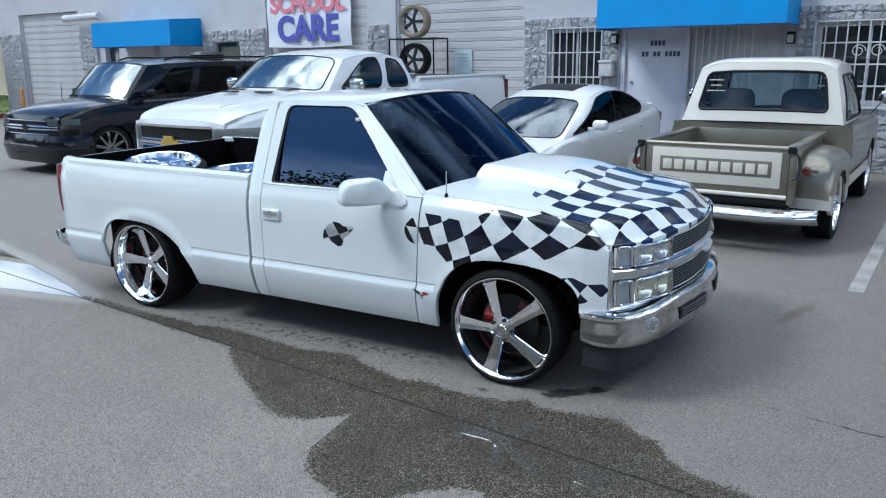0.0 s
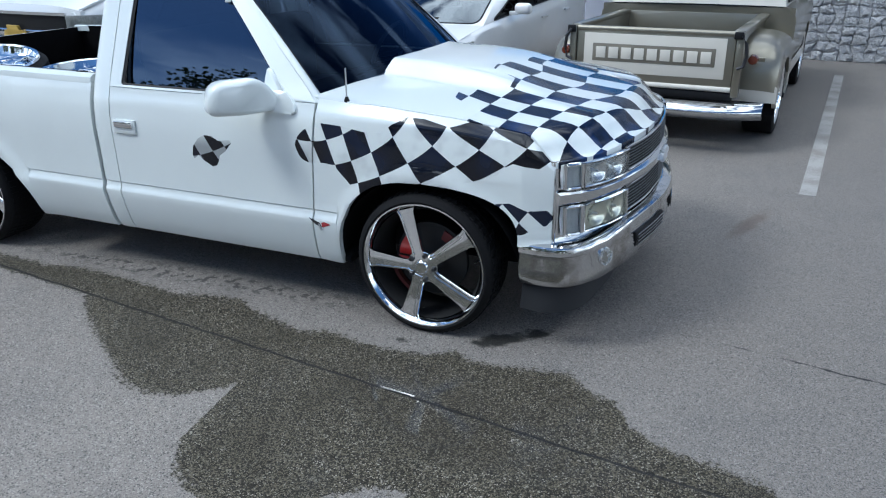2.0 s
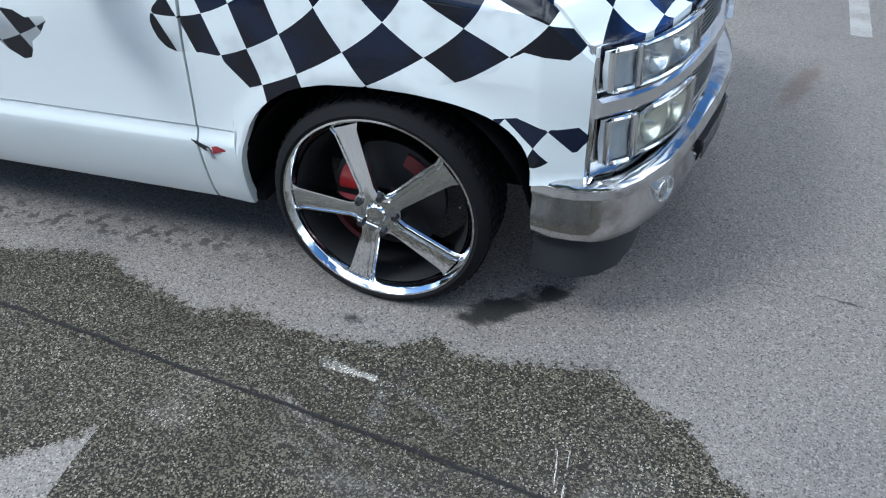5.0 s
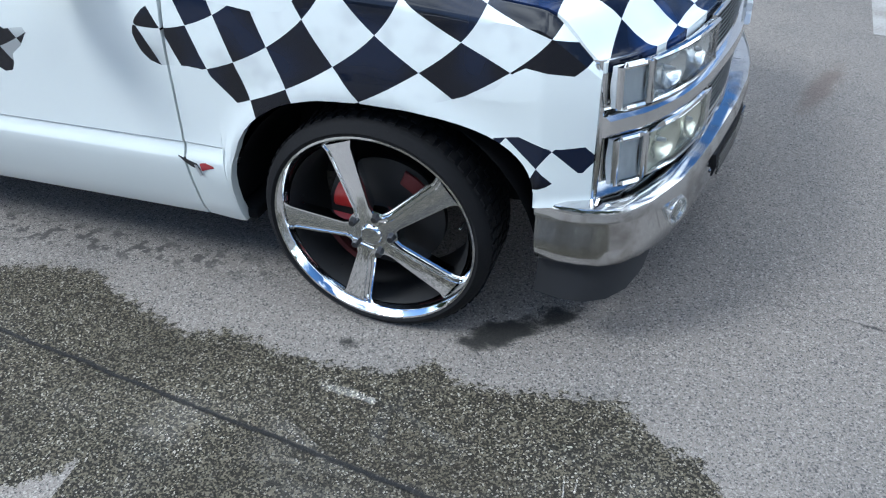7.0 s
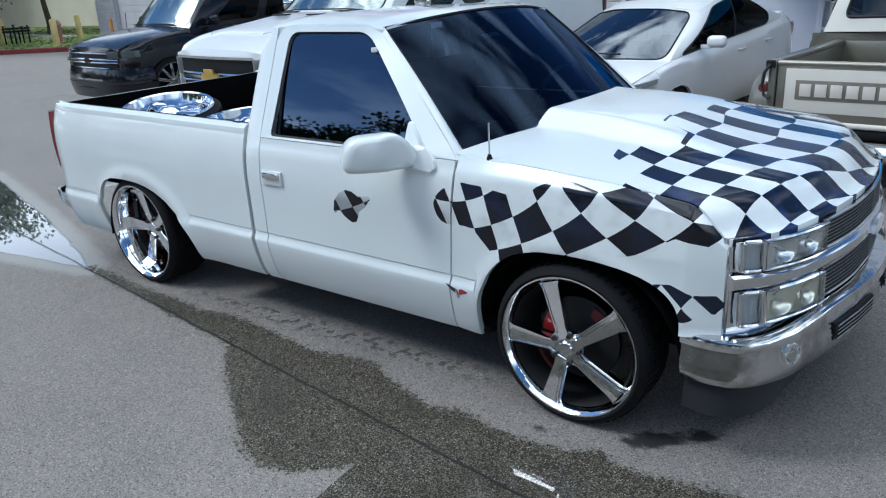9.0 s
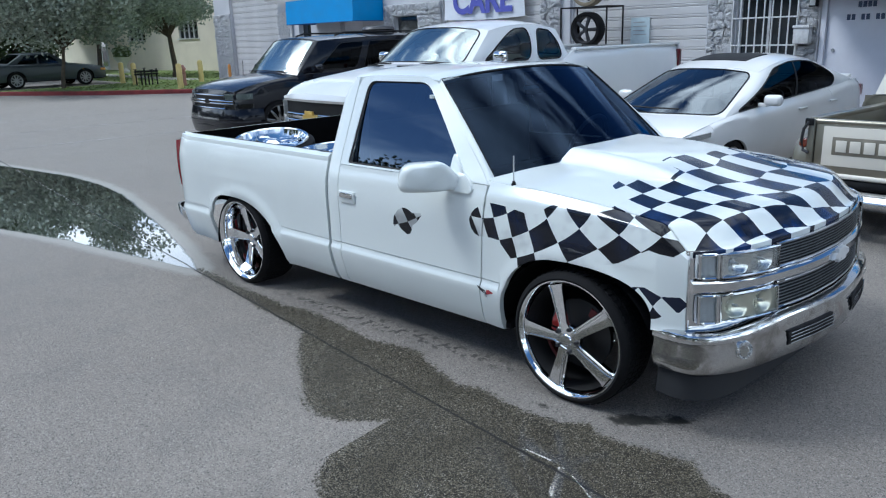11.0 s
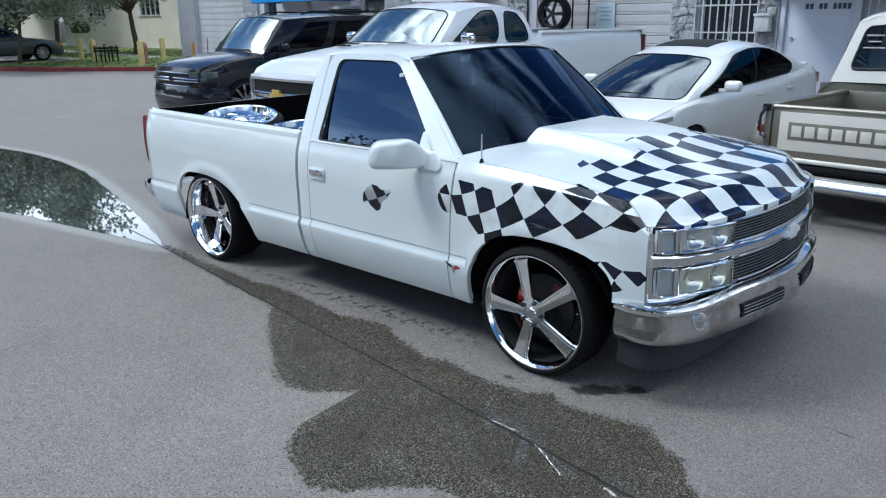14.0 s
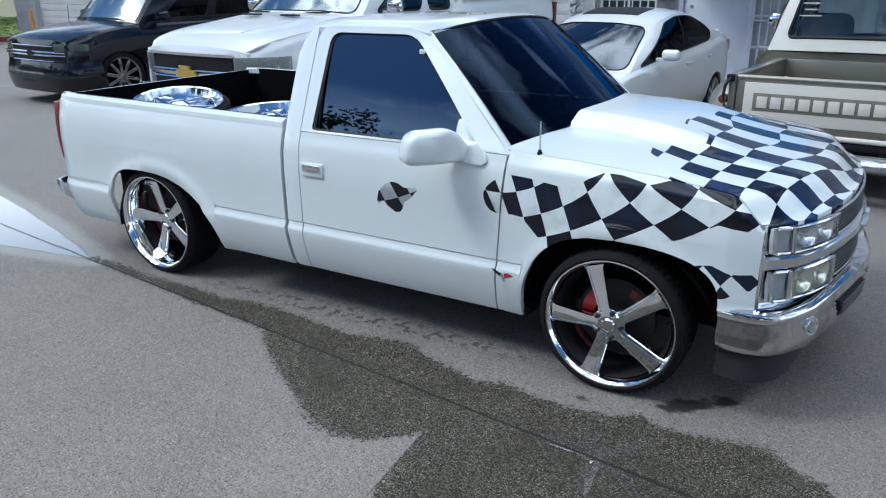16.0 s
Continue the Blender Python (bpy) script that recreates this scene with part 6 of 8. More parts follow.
# white heavy pickup
silv = thing("pickup_truck", lot(-5.45, 2.08), "white extended-cab full-size pickup truck with a gold emblem", "pickup truck")
vehicle(silv, dict(L=5.85, W=2.03, paint=M_WHITE2, sill=0.52, r=0.41, rim=0.26, wheelmat=M_CHROME_W, axles=(0.98, 4.62),
                   belt=((0, 1.10), (0.08, 1.16), (0.3, 1.23), (0.8, 1.30), (1.4, 1.37), (2.0, 1.39), (3.32, 1.41), (3.36, 1.53), (5.85, 1.55)), plan=((0, 0.22), (0.1, 0.12), (0.3, 0.04), (0.6, 0.0), (5.6, 0.0), (5.85, 0.03)),
                   prof=PROF, hood=0.02, crown=0.07, crown_p=4, cabin=(1.50, 1.98, 3.20, 3.33), roof=1.80, rin=0.23, arc=0.07, roof_crown=0.07, bow=0.2, bow_top=0.14, windows=[[(0.10, 0.10), (0.585, 0.10), (0.575, 0.60), (0.53, 0.90), (0.34, 0.90), (0.21, 0.64)], [(0.655, 0.10), (0.93, 0.10), (0.92, 0.62), (0.87, 0.90), (0.66, 0.90)]], turn=0.12,
                   glass=M_GLASS_G, ws=M_GLASS_L, seats=(1.9, 2.6)))
mirror_pair(silv, 1.03, 1.78, 1.50, M_CHROME, 0.2, 0.14)
part("bed_floor", box((-0.95, 3.42, 0.90), (0.95, 5.80, 0.94)), M_BED, silv)
part("bed_front", box((-0.95, 3.40, 0.90), (0.95, 3.43, 1.53)), M_WHITE2, silv)
for s in (1, -1):
    part("bed_rail_cap", box((s * 0.94 - 0.06, 3.40, 1.525), (s * 0.94 + 0.045, 5.83, 1.56), 0.012), M_WHITE2, silv)
    part("tail_lamp", box((s * 0.975 - 0.03, 5.76, 1.16), (s * 0.975 + 0.03, 5.856, 1.46), 0.015), M_LENS_D, silv)
g = cover("grille", silv, 0.62, -0.075, 0.76, 1.07, M_TRIM, label="black mesh grille with chrome bars")
cover("grille_bar", silv, 0.64, -0.10, 0.875, 0.91, M_CHROME, parent=g)
for z in (0.855, 0.93):
    part("mesh_bar", tube([(x, -0.09 + 0.072 * (x / 0.9) ** 2, z) for x in span(-0.63, 0.63, 14)], 0.008, 5), M_CHROME, g)
cover("grille_top", silv, 0.66, -0.098, 1.075, 1.10, M_CHROME, parent=g)
cover("grille_foot", silv, 0.64, -0.09, 0.73, 0.77, M_CHROME, parent=g)
bow2 = [(-0.16, -0.02), (-0.08, -0.02), (-0.07, -0.06), (0.09, -0.06), (0.10, -0.02), (0.16, -0.02), (0.14, 0.04), (0.07, 0.04), (0.06, 0.085), (-0.10, 0.085), (-0.09, 0.04), (-0.14, 0.04)]
part("emblem", moved(prism(bow2, 1, 0, 0.025, 0.004), pose(0, -0.13, 0.89)), M_GOLDEM, silv, "gold emblem on the grille")
for s in (1, -1):
    lp = [(0.665, -0.062), (0.75, -0.018), (0.83, 0.05), (0.90, 0.14), (0.95, 0.24), (0.99, 0.34)]
    h = wrap("headlight", silv, lp, 0.890, 1.078, M_LAMPP, s, deep=0.05, taper=0.03)
    wrap("lens", silv, lp, 0.895, 1.073, M_GLASS_C, s, 0.012, deep=0.004, taper=0.03, parent=h)
    wrap("fender_corner", silv, lp, 0.60, 0.885, M_WHITE2, s, deep=0.05)
bmx = grid(lambda x, k: (x, -0.13 + 0.16 * (abs(x) / 1.0) ** 3 - 0.03 * math.sin(k * 3.14), 0.46 + 0.28 * k), span(-1.0, 1.0, 20), span(0, 1, 6), (0, 0.12, 0))
part("front_bumper", bmx, M_CHROME, silv)
for s in (1, -1):
    part("wiper", tube([(s * 0.35 - 0.3, 1.32, 1.435), (s * 0.35 + 0.25, 1.36, 1.445)], 0.01, 6), M_TRIM, silv)

for s in (1, -1):
    part("hood_crease", tube([(s * 0.46, 0.25, 1.285), (s * 0.50, 0.8, 1.358), (s * 0.56, 1.25, 1.412)], 0.012, 6), M_WHITE2, silv)
    part("hood_vent", box((s * 0.30 - 0.12, 1.02, 1.415), (s * 0.30 + 0.12, 1.10, 1.432), 0.006), M_TRIM, silv)

# white sedan
sed = thing("sedan", lot(-2.74, 4.0), "white four-door sedan with tinted side windows and sunroof", "sedan")
sed_roof = vehicle(sed, dict(L=4.5, W=1.76, paint=M_PEARL, sill=0.24, r=0.305, rim=0.225, gap=0.02, wheelmat=M_SILVER, axles=(0.91, 3.58), belt=((0, 0.58), (0.15, 0.66), (0.5, 0.77), (0.8, 0.83), (1.0, 0.85), (1.5, 0.885), (2.5, 0.945), (3.5, 1.01), (4.1, 1.06), (4.4, 1.03), (4.5, 0.95)),
                  plan=((0, 0.30), (0.1, 0.19), (0.3, 0.09), (0.8, 0.01), (1.5, 0.0), (3.6, 0.01), (4.2, 0.06), (4.4, 0.13), (4.5, 0.2)), prof=PROF, hood=0.02, crown=0.07, cabin=(0.86, 1.86, 3.50, 4.08), roof=1.245, rin=0.29, arc=0.125, roof_crown=0.07, bow=0.30, bow_top=0.20,
                  windows=[[(0.055, 0.04), (0.80, 0.05), (0.865, 0.42), (0.845, 0.80), (0.76, 0.93), (0.40, 0.93), (0.20, 0.88)]], dark_pillars=(0.48,), turn=0.10, front_win=(0.03, 0.97, 0.03, 0.95), glass=M_GLASS_D, ws=M_GLASS_S, seats=(1.9, 2.8), deck=(3.95, 4.47), nose=0.12, belly=0.045))
mirror_pair(sed, 0.86, 1.48, 0.975, M_PEARL, 0.2, 0.12)
part("sunroof", grid(lambda u, v: sed_roof(0.15 + 0.27 * u, 0.2 + 0.6 * v) + Vector((0, 0, 0.006)), span(0, 1, 6), span(0, 1, 10), (0, 0, -0.01)), M_TRIM, sed)
part("spoiler", grid(lambda u, v: (0.62 * (2 * v - 1), 4.20 + 0.15 * u, 1.075 + 0.03 * u), span(0, 1, 4), span(0, 1, 10), (0, 0, -0.03)), M_PEARL, sed)
for s in (1, -1):
    lx, ly = ((0, 0.56), (0.25, 0.665), (0.5, 0.745), (0.75, 0.805), (1, 0.845)), ((0, -0.02), (0.25, 0.06), (0.5, 0.17), (0.75, 0.31), (1, 0.49))
    h = part("headlight", grid(lambda u, v: (s * (curve_table(lx, u) + 0.008), curve_table(ly, u) - 0.008, 0.565 + 0.12 * u + (0.095 - 0.05 * u) * v), span(0, 1, 12), span(0, 1, 4), (-s * 0.03, 0.03, 0)), M_LAMPP, sed, "swept-back clear headlight")
    part("tail_lamp", box((s * 0.70 - 0.07, 4.18, 0.82), (s * 0.70 + 0.07, 4.42, 0.98), 0.03), M_LENS_R, sed)
    part("door_handle", box((s * 0.862 - 0.02, 2.36, 0.80), (s * 0.862 + 0.022, 2.55, 0.825), 0.008), M_PEARL, sed)
    part("door_handle", box((s * 0.862 - 0.02, 3.18, 0.83), (s * 0.862 + 0.022, 3.36, 0.855), 0.008), M_PEARL, sed)
part("wiper", tube([(-0.5, 0.74, 0.925), (0.0, 0.62, 0.93), (0.35, 0.67, 0.925)], 0.009, 6), M_TRIM, sed)
cover("lower_grille", sed, 0.5, -0.09, 0.30, 0.45, M_TRIM, curve=0.2)
part("front_bumper", grid(lambda x, k: (x, -0.10 + 0.36 * (abs(x) / 0.8) ** 2.6 - 0.05 * math.sin(k * 3.14), 0.25 + 0.38 * k), span(-0.8, 0.8, 20), span(0, 1, 6), (0, 0.12, 0)), M_PEARL, sed)

# old stepside pickup, tail to the lot
M_LENS_B = Mat("brown_red_lens", (0.14, 0.03, 0.015), 0.15, Coat_Weight=1.0).m
c10 = thing("stepside_pickup", lot(0.03, 8.62, 0, 180), "restored stepside pickup truck in cream and pewter", "pickup truck")
CL = 4.62   # its tailgate


def old_pickup(t):
    hw = 0.97
    belt = ((0, 1.0), (0.3, 1.04), (1.3, 1.06), (1.6, 1.06), (2.9, 1.06))
    vehicle(t, dict(L=2.92, W=1.94, paint=M_GOLD, sill=0.40, r=0.36, rim=0.27, wheelmat=M_CHROME_W, axles=(0.85,), belt=belt, plan=((0, 0.08), (0.1, 0.03), (0.4, 0.0), (2.92, 0.0)), prof=((0, 0.06), (0.15, 0.02), (0.5, 0.0), (0.8, 0.0), (0.92, 0.02), (1, 0.05)),
                    hood=0.02, crown=0.05, cabin=(1.30, 1.62, 2.72, 2.90), roof=1.675, rin=0.25, arc=0.02, roof_crown=0.085, roof_p=5.5, roll=0.035, bow=0.14, bow_top=0.1, rear_win=(0.085, 0.915, 0.20, 0.84), windows=[[(0.14, 0.06), (0.90, 0.06), (0.90, 0.82), (0.24, 0.82)]], turn=0.075, seal=0.016, seat_top=1.42, seat_round=0.11, glass=M_GLASS_G, ws=M_GLASS_G, cab_paint=M_CREAM, seats=(2.0,), low_seats=True, two_tone=(0.41, 0.53, M_CREAM), band=(1.25, 2.9)))
    for s in (1, -1):
        part("bed_side", box((s * 0.67 - 0.022, 2.96, 0.50), (s * 0.67 + 0.022, CL - 0.02, 0.965), 0.008), M_GOLD, t)
        part("bed_rail", box((s * 0.685 - 0.045, 2.96, 0.955), (s * 0.685 + 0.045, CL, 1.0), 0.014), M_GOLD, t)
        part("corner_post", box((s * 0.70 - 0.03, CL - 0.05, 0.46), (s * 0.70 + 0.03, CL + 0.03, 0.985), 0.01), M_GOLD, t)
        wy = 3.72

        def fender_pt(a, v):
            w, c, e = math.sin(v * 1.5708) ** 0.75, math.cos(a), math.cos(v * 1.5708)
            return (s * (0.69 + 0.31 * w), wy - (0.585 + 0.10 * e) * math.copysign(abs(c) ** 0.46, c), 0.29 + (0.50 + 0.115 * e) * math.sin(a) ** 0.46)
        fb = grid(fender_pt, span(0.02, 3.12, 44), span(0, 1, 12), (-s * 0.03, 0, 0))
        for f in fb.faces:
            f.material_index = 1 if f.calc_center_median().z < 0.50 else 0
        part("rear_fender", fb, [M_GOLD, M_CREAM], t, smooth=50)

        def skirt_pt(a, v):
            c = math.cos(a)
            return (s * 1.0, wy - (0.585 + (0.42 - 0.585) * v) * math.copysign(abs(c) ** (0.46 + 0.4 * v), c), 0.29 + (0.50 + (0.40 - 0.50) * v) * math.sin(a) ** (0.46 + 0.4 * v))
        sb = grid(skirt_pt, span(0.02, 3.12, 44), span(0, 1, 6), (-s * 0.03, 0, 0))
        for f in sb.faces:
            f.material_index = 1 if f.calc_center_median().z < 0.50 else 0
        part("fender_side", sb, [M_GOLD, M_CREAM], t, smooth=50)
        part("running_step", box((s * 0.83 - 0.14, 2.95, 0.42), (s * 0.83 + 0.14, 3.20, 0.47), 0.015), M_CREAM, t)
        plain_wheel(t, s * 0.985, wy, 0.36, 0.27, -s, M_CHROME_W, 5, 0.27, 10)
        lampx = s * 0.80
        lb = part("tail_lamp", moved(spin([(0, -0.04), (0.034, -0.036), (0.042, -0.015), (0.042, 0.04)], 24), pose(lampx, CL - 0.10, 0.76, 0, 0, 180)), M_LENS_B, t, "round red tail lamp on a bracket")
        part("bracket", box((lampx - 0.09, CL - 0.16, 0.745), (lampx + 0.05, CL - 0.12, 0.775)), M_GOLD, lb)
        chain = [(s * 0.715, CL + 0.045, 0.96), (s * 0.75, CL + 0.06, 0.90), (s * 0.765, CL + 0.05, 0.80), (s * 0.745, CL + 0.05, 0.72), (s * 0.70, CL + 0.05, 0.70)]
        part("tailgate_chain", tube(chain, 0.014, 8), M_DARKMETAL, t, "tailgate chain in a black sleeve")
        part("chain_hook", box((s * 0.70 - 0.02, CL + 0.02, 0.93), (s * 0.70 + 0.05, CL + 0.05, 0.99), 0.008), M_TRIM, t)
        arm = part("door_mirror", tube([(s * 0.98, 1.62, 1.10), (s * 1.06, 1.60, 1.22), (s * 1.10, 1.60, 1.26)], 0.009, 6), M_CHROME, t)
        part("mirror_head", moved(spin([(0, -0.02), (0.05, -0.018), (0.075, 0.0), (0.07, 0.02), (0, 0.03)], 24), pose(s * 1.12, 1.60, 1.30, 0, 0, 180)), M_CHROME, arm)
        part("rear_wheel_well", grid(lambda a, x: (x * s, wy + 0.43 * math.cos(a), 0.32 + 0.40 * math.sin(a)), span(-0.2, 3.3, 12), span(0.99, 0.70, 2)), M_WELL, t)
    plank = None
    for k in range(8):
        x = -0.64 + 0.16 * k
        bm = box((-0.075, 2.97, 0.56), (0.075, CL - 0.03, 0.58), 0.004)
        if plank is None:
            plank = part("bed_plank", bm, M_GOLDD, t)
            plank.location = (x + 0.08, 0, 0)
        else:
            bm.free()
            again(plank, pose(x + 0.08, 0, 0))
    part("bed_front", box((-0.69, 2.95, 0.5), (0.69, 2.985, 0.99), 0.008), M_GOLD, t)
    tg = part("tailgate", box((-0.665, CL - 0.02, 0.50), (0.665, CL + 0.015, 0.955), 0.006), M_GOLD, t, "pewter tailgate with a cream panel")
    part("top_roll", tube([(-0.665, CL, 0.965), (0.665, CL, 0.965)], 0.026, 12), M_GOLD, tg)
    part("bottom_roll", tube([(-0.665, CL + 0.005, 0.52), (0.665, CL + 0.005, 0.52)], 0.024, 12), M_CREAM, tg)
    part("panel_field", box((-0.60, CL + 0.010, 0.60), (0.60, CL + 0.019, 0.93), 0.004), M_CREAM, tg)
    part("letter_band", box((-0.52, CL + 0.016, 0.695), (0.52, CL + 0.023, 0.845), 0.003), M_GOLDD, tg)
    bar = None
    for k in range(9):
        x = 0.445 - 0.11125 * k
        if bar is None:
            bar = part("letter_bar", box((-0.043, CL + 0.020, 0.722), (0.043, CL + 0.030, 0.818), 0.004), M_CREAM, tg, "raised cream bar")
            bar.location = (x, 0, 0)
        else:
            again(bar, pose(x, 0, 0))
    part("rear_sill", box((-0.68, CL - 0.06, 0.42), (0.68, CL + 0.01, 0.49), 0.01), M_TRIM, t)
    bb = grid(lambda x, k: (x, CL + 0.16 - 0.26 * abs(x / 0.93) ** 4 + 0.085 * math.sin(k * 3.14), 0.29 + 0.14 * k - 0.02 * abs(x / 0.93) ** 3), span(-0.93, 0.93, 40), span(0, 1, 10), (0, -0.06, 0))
    part("rear_bumper", bb, M_CHROME, t, "curved chrome rear bumper")
    for x in (-0.45, 0.45):
        part("bumper_bracket", box((x - 0.04, CL - 0.1, 0.33), (x + 0.04, CL + 0.18, 0.37)), M_TRIM, t)
    part("steering_wheel", tube([(-0.42 + 0.2 * math.cos(a), 1.92 + 0.06 * math.sin(a), 1.17 + 0.18 * math.sin(a)) for a in span(0, 6.283, 24)[:-1]], 0.013, 8, closed=True), M_TRIM, t)
    part("frame_rail", box((-0.45, 2.9, 0.34), (0.45, CL - 0.05, 0.50)), M_WELL, t)
    for z, w in ((1.52, 0.16), (1.46, 0.12), (1.40, 0.2)):
        part("window_writing", box((0.50 - w / 2, 2.868, z), (0.50 + w / 2, 2.874, z + 0.012)), M_CREAM, t, "pale scrawl on the glass")


old_pickup(c10)

# ---- the building ----
WALL_V = 10.1


def stone_paint():
    """Grey painted split stone with a craggy face; shade of the hollows is in the colour."""
    m = Mat("painted_stone", (0.5, 0.5, 0.51), 0.85)
    v = m.geo()
    info = m.n.new("ShaderNodeObjectInfo").outputs["Random"]
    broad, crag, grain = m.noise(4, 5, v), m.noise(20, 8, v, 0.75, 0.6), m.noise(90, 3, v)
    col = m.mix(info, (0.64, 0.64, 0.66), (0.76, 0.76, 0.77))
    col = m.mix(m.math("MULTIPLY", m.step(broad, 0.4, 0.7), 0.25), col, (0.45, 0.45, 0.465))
    # hollows of the relief darkened in the colour, as their shade
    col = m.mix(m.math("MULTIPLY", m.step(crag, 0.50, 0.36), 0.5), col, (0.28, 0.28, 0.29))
    m.set("Base Color", col)
    m.bump(m.math("ADD", crag, m.math("MULTIPLY", grain, 0.25)), 1.0, 0.10)
    return m.m


M_STUCCO = mottled("grey_stucco", (0.52, 0.52, 0.54), 0.9, 0, 1.2, 0.12, 0.5, 60)
M_STONE = stone_paint()
M_MORTAR = mottled("stone_mortar", (0.50, 0.50, 0.51), 0.95, 0, 5, 0.2)
M_DOORPAINT = mottled("roller_door_paint", (0.52, 0.51, 0.51), 0.6, 0, 1.5, 0.12)
M_BLUE = mottled("blue_awning_fabric", (0.003, 0.25, 0.60), 0.6, 0, 2, 0.12)
M_BLUED = mottled("awning_underside", (0.01, 0.08, 0.25), 0.8)
M_LILAC = mottled("lilac_door_paint", (0.64, 0.645, 0.70), 0.55, 0, 2, 0.1)
M_BARS = mottled("white_iron", (0.62, 0.62, 0.62), 0.5, 0, 20, 0.2)
M_DARKWIN = Mat("dark_pane", (0.02, 0.024, 0.028), 0.06, Coat_Weight=0.6).m
M_ROOM = mottled("dark_room", (0.06, 0.06, 0.06), 0.9)
M_BANNER = mottled("banner_cloth", (0.74, 0.76, 0.80), 0.75, 0, 3, 0.08)
M_PINK = Mat("pink_print", (0.70, 0.22, 0.28), 0.7).m
M_INDIGO = Mat("indigo_print", (0.09, 0.10, 0.42), 0.7).m
M_NOTICE = mottled("notice_board", (0.50, 0.60, 0.64), 0.6, 0, 9, 0.15)
M_NAVY = Mat("navy_lettering", (0.05, 0.07, 0.13), 0.6).m
M_WEATHERED = mottled("old_tyre_tan", (0.24, 0.20, 0.14), 0.8, 0, 6, 0.3)


def slab(name, u0, u1, v0, v1, z0, z1, mat, label, kind="structure", category="wall", bevel=0.0):
    return solid(name, box((u0, v0, z0), (u1, v1, z1), bevel), mat, label, category, kind=kind, m=LOT, smooth=0 if not bevel else 35)


TOPZ = 4.1
# piers and spandrels between the openings: (u0, u1, z0, z1)
pieces = [(-25.0, -23.75, 0, TOPZ), (-23.75, -20.4, 3.3, TOPZ), (-20.4, -19.2, 0, TOPZ), (-19.2, -18.5, 2.5, TOPZ), (-18.5, -16.9, 0, TOPZ), (-16.9, -15.8, 2.3, TOPZ), (-15.8, -14.32, 0, TOPZ),
          (-14.32, -13.37, 0, 1.1), (-14.32, -13.37, 2.27, TOPZ), (-13.37, -12.4, 0, TOPZ), (-12.4, -9.22, 3.3, TOPZ), (-9.22, -8.45, 0, TOPZ), (-8.45, -5.32, 3.3, TOPZ), (-5.32, -4.77, 0, TOPZ),
          (-4.77, -3.72, 0, 1.05), (-4.77, -3.72, 2.30, TOPZ), (-3.72, -3.34, 0, TOPZ), (-3.34, -0.6, 2.34, TOPZ), (-0.6, -0.13, 0, TOPZ), (-0.13, 1.32, 0, 1.05), (-0.13, 1.32, 2.27, TOPZ), (1.32, 9.0, 0, TOPZ)]
bm = bmesh.new()
for u0, u1, z0, z1 in pieces:
    box((u0, WALL_V, z0), (u1, WALL_V + 0.25, z1), bm=bm)
wall = solid("wall_front", bm, M_STUCCO, "grey stucco front wall of a one-storey workshop", "wall", kind="structure", m=LOT, smooth=0)
slab("wall_side", -25.0, -24.75, WALL_V + 0.25, 24, 0, TOPZ, M_STUCCO, "grey stucco side wall")
slab("wall_end", 8.75, 9.0, WALL_V + 0.25, 24, 0, TOPZ, M_STUCCO, "grey stucco end wall")
slab("roof_slab", -25.1, 9.1, WALL_V - 0.06, 24, TOPZ, TOPZ + 0.2, M_STUCCO, "flat roof slab with a plain edge", category="roof")
slab("room_floor", -24.7, 8.7, WALL_V + 0.26, 23.9, 0.004, 0.05, M_ROOM, "dark workshop floor", category="floor")
slab("room_back", -24.7, 8.7, 14.0, 14.1, 0.05, TOPZ, M_ROOM, "dark inner wall of the workshop")

# fieldstone facing
rng = random.Random(7)
stones = [(-25.0, -23.75, 0, 2.72), (-20.4, -19.5, 0, 2.62), (-19.2, -18.5, 9, 9), (-14.75, -12.45, 2.28, 2.57), (-14.75, -14.34, 0, 2.28), (-13.35, -12.45, 0, 2.28), (-9.22, -8.66, 0, 2.54), (-5.30, -4.80, 0, 2.52), (-4.80, -3.70, 2.33, 2.52), (-4.80, -3.70, 0, 1.02), (-3.70, -3.38, 0, 2.52),
          (-0.42, -0.16, 0, 2.54), (-0.16, 1.35, 2.29, 2.54), (-0.16, 1.35, 0, 1.02), (1.35, 3.4, 0, 2.54)]
STONE_PARTS = []


def stone_bm(ring, r, bm):
    """One rough split stone over a flat outline (u, z)."""
    n = len(ring)
    cu, cz = sum(q[0] for q in ring) / n, sum(q[1] for q in ring) / n
    d = r.uniform(0.022, 0.05)
    tu, tz = r.uniform(-0.06, 0.06), r.uniform(-0.06, 0.06)

    def level(k, dep, jig):
        return [bm.verts.new((cu + (a - cu) * k + r.uniform(-jig, jig), -(dep + (a - cu) * tu + (b - cz) * tz + r.uniform(-jig, jig)) if dep else 0.0, cz + (b - cz) * k + r.uniform(-jig, jig))) for a, b in ring]
    b0, b1, b2 = level(0.985, 0.0, 0.0), level(0.88, d * 0.85, 0.009), level(0.5, d * 1.1, 0.016)
    cen = bm.verts.new((cu, -d * 1.2 - r.uniform(-0.008, 0.012), cz))
    for k in range(n):
        j = (k + 1) % n
        bm.faces.new((b0[k], b0[j], b1[j], b1[k]))
        bm.faces.new((b1[k], b1[j], b2[j], b2[k]))
        bm.faces.new((b2[k], b2[j], cen))
    return b0 + b1 + b2 + [cen]


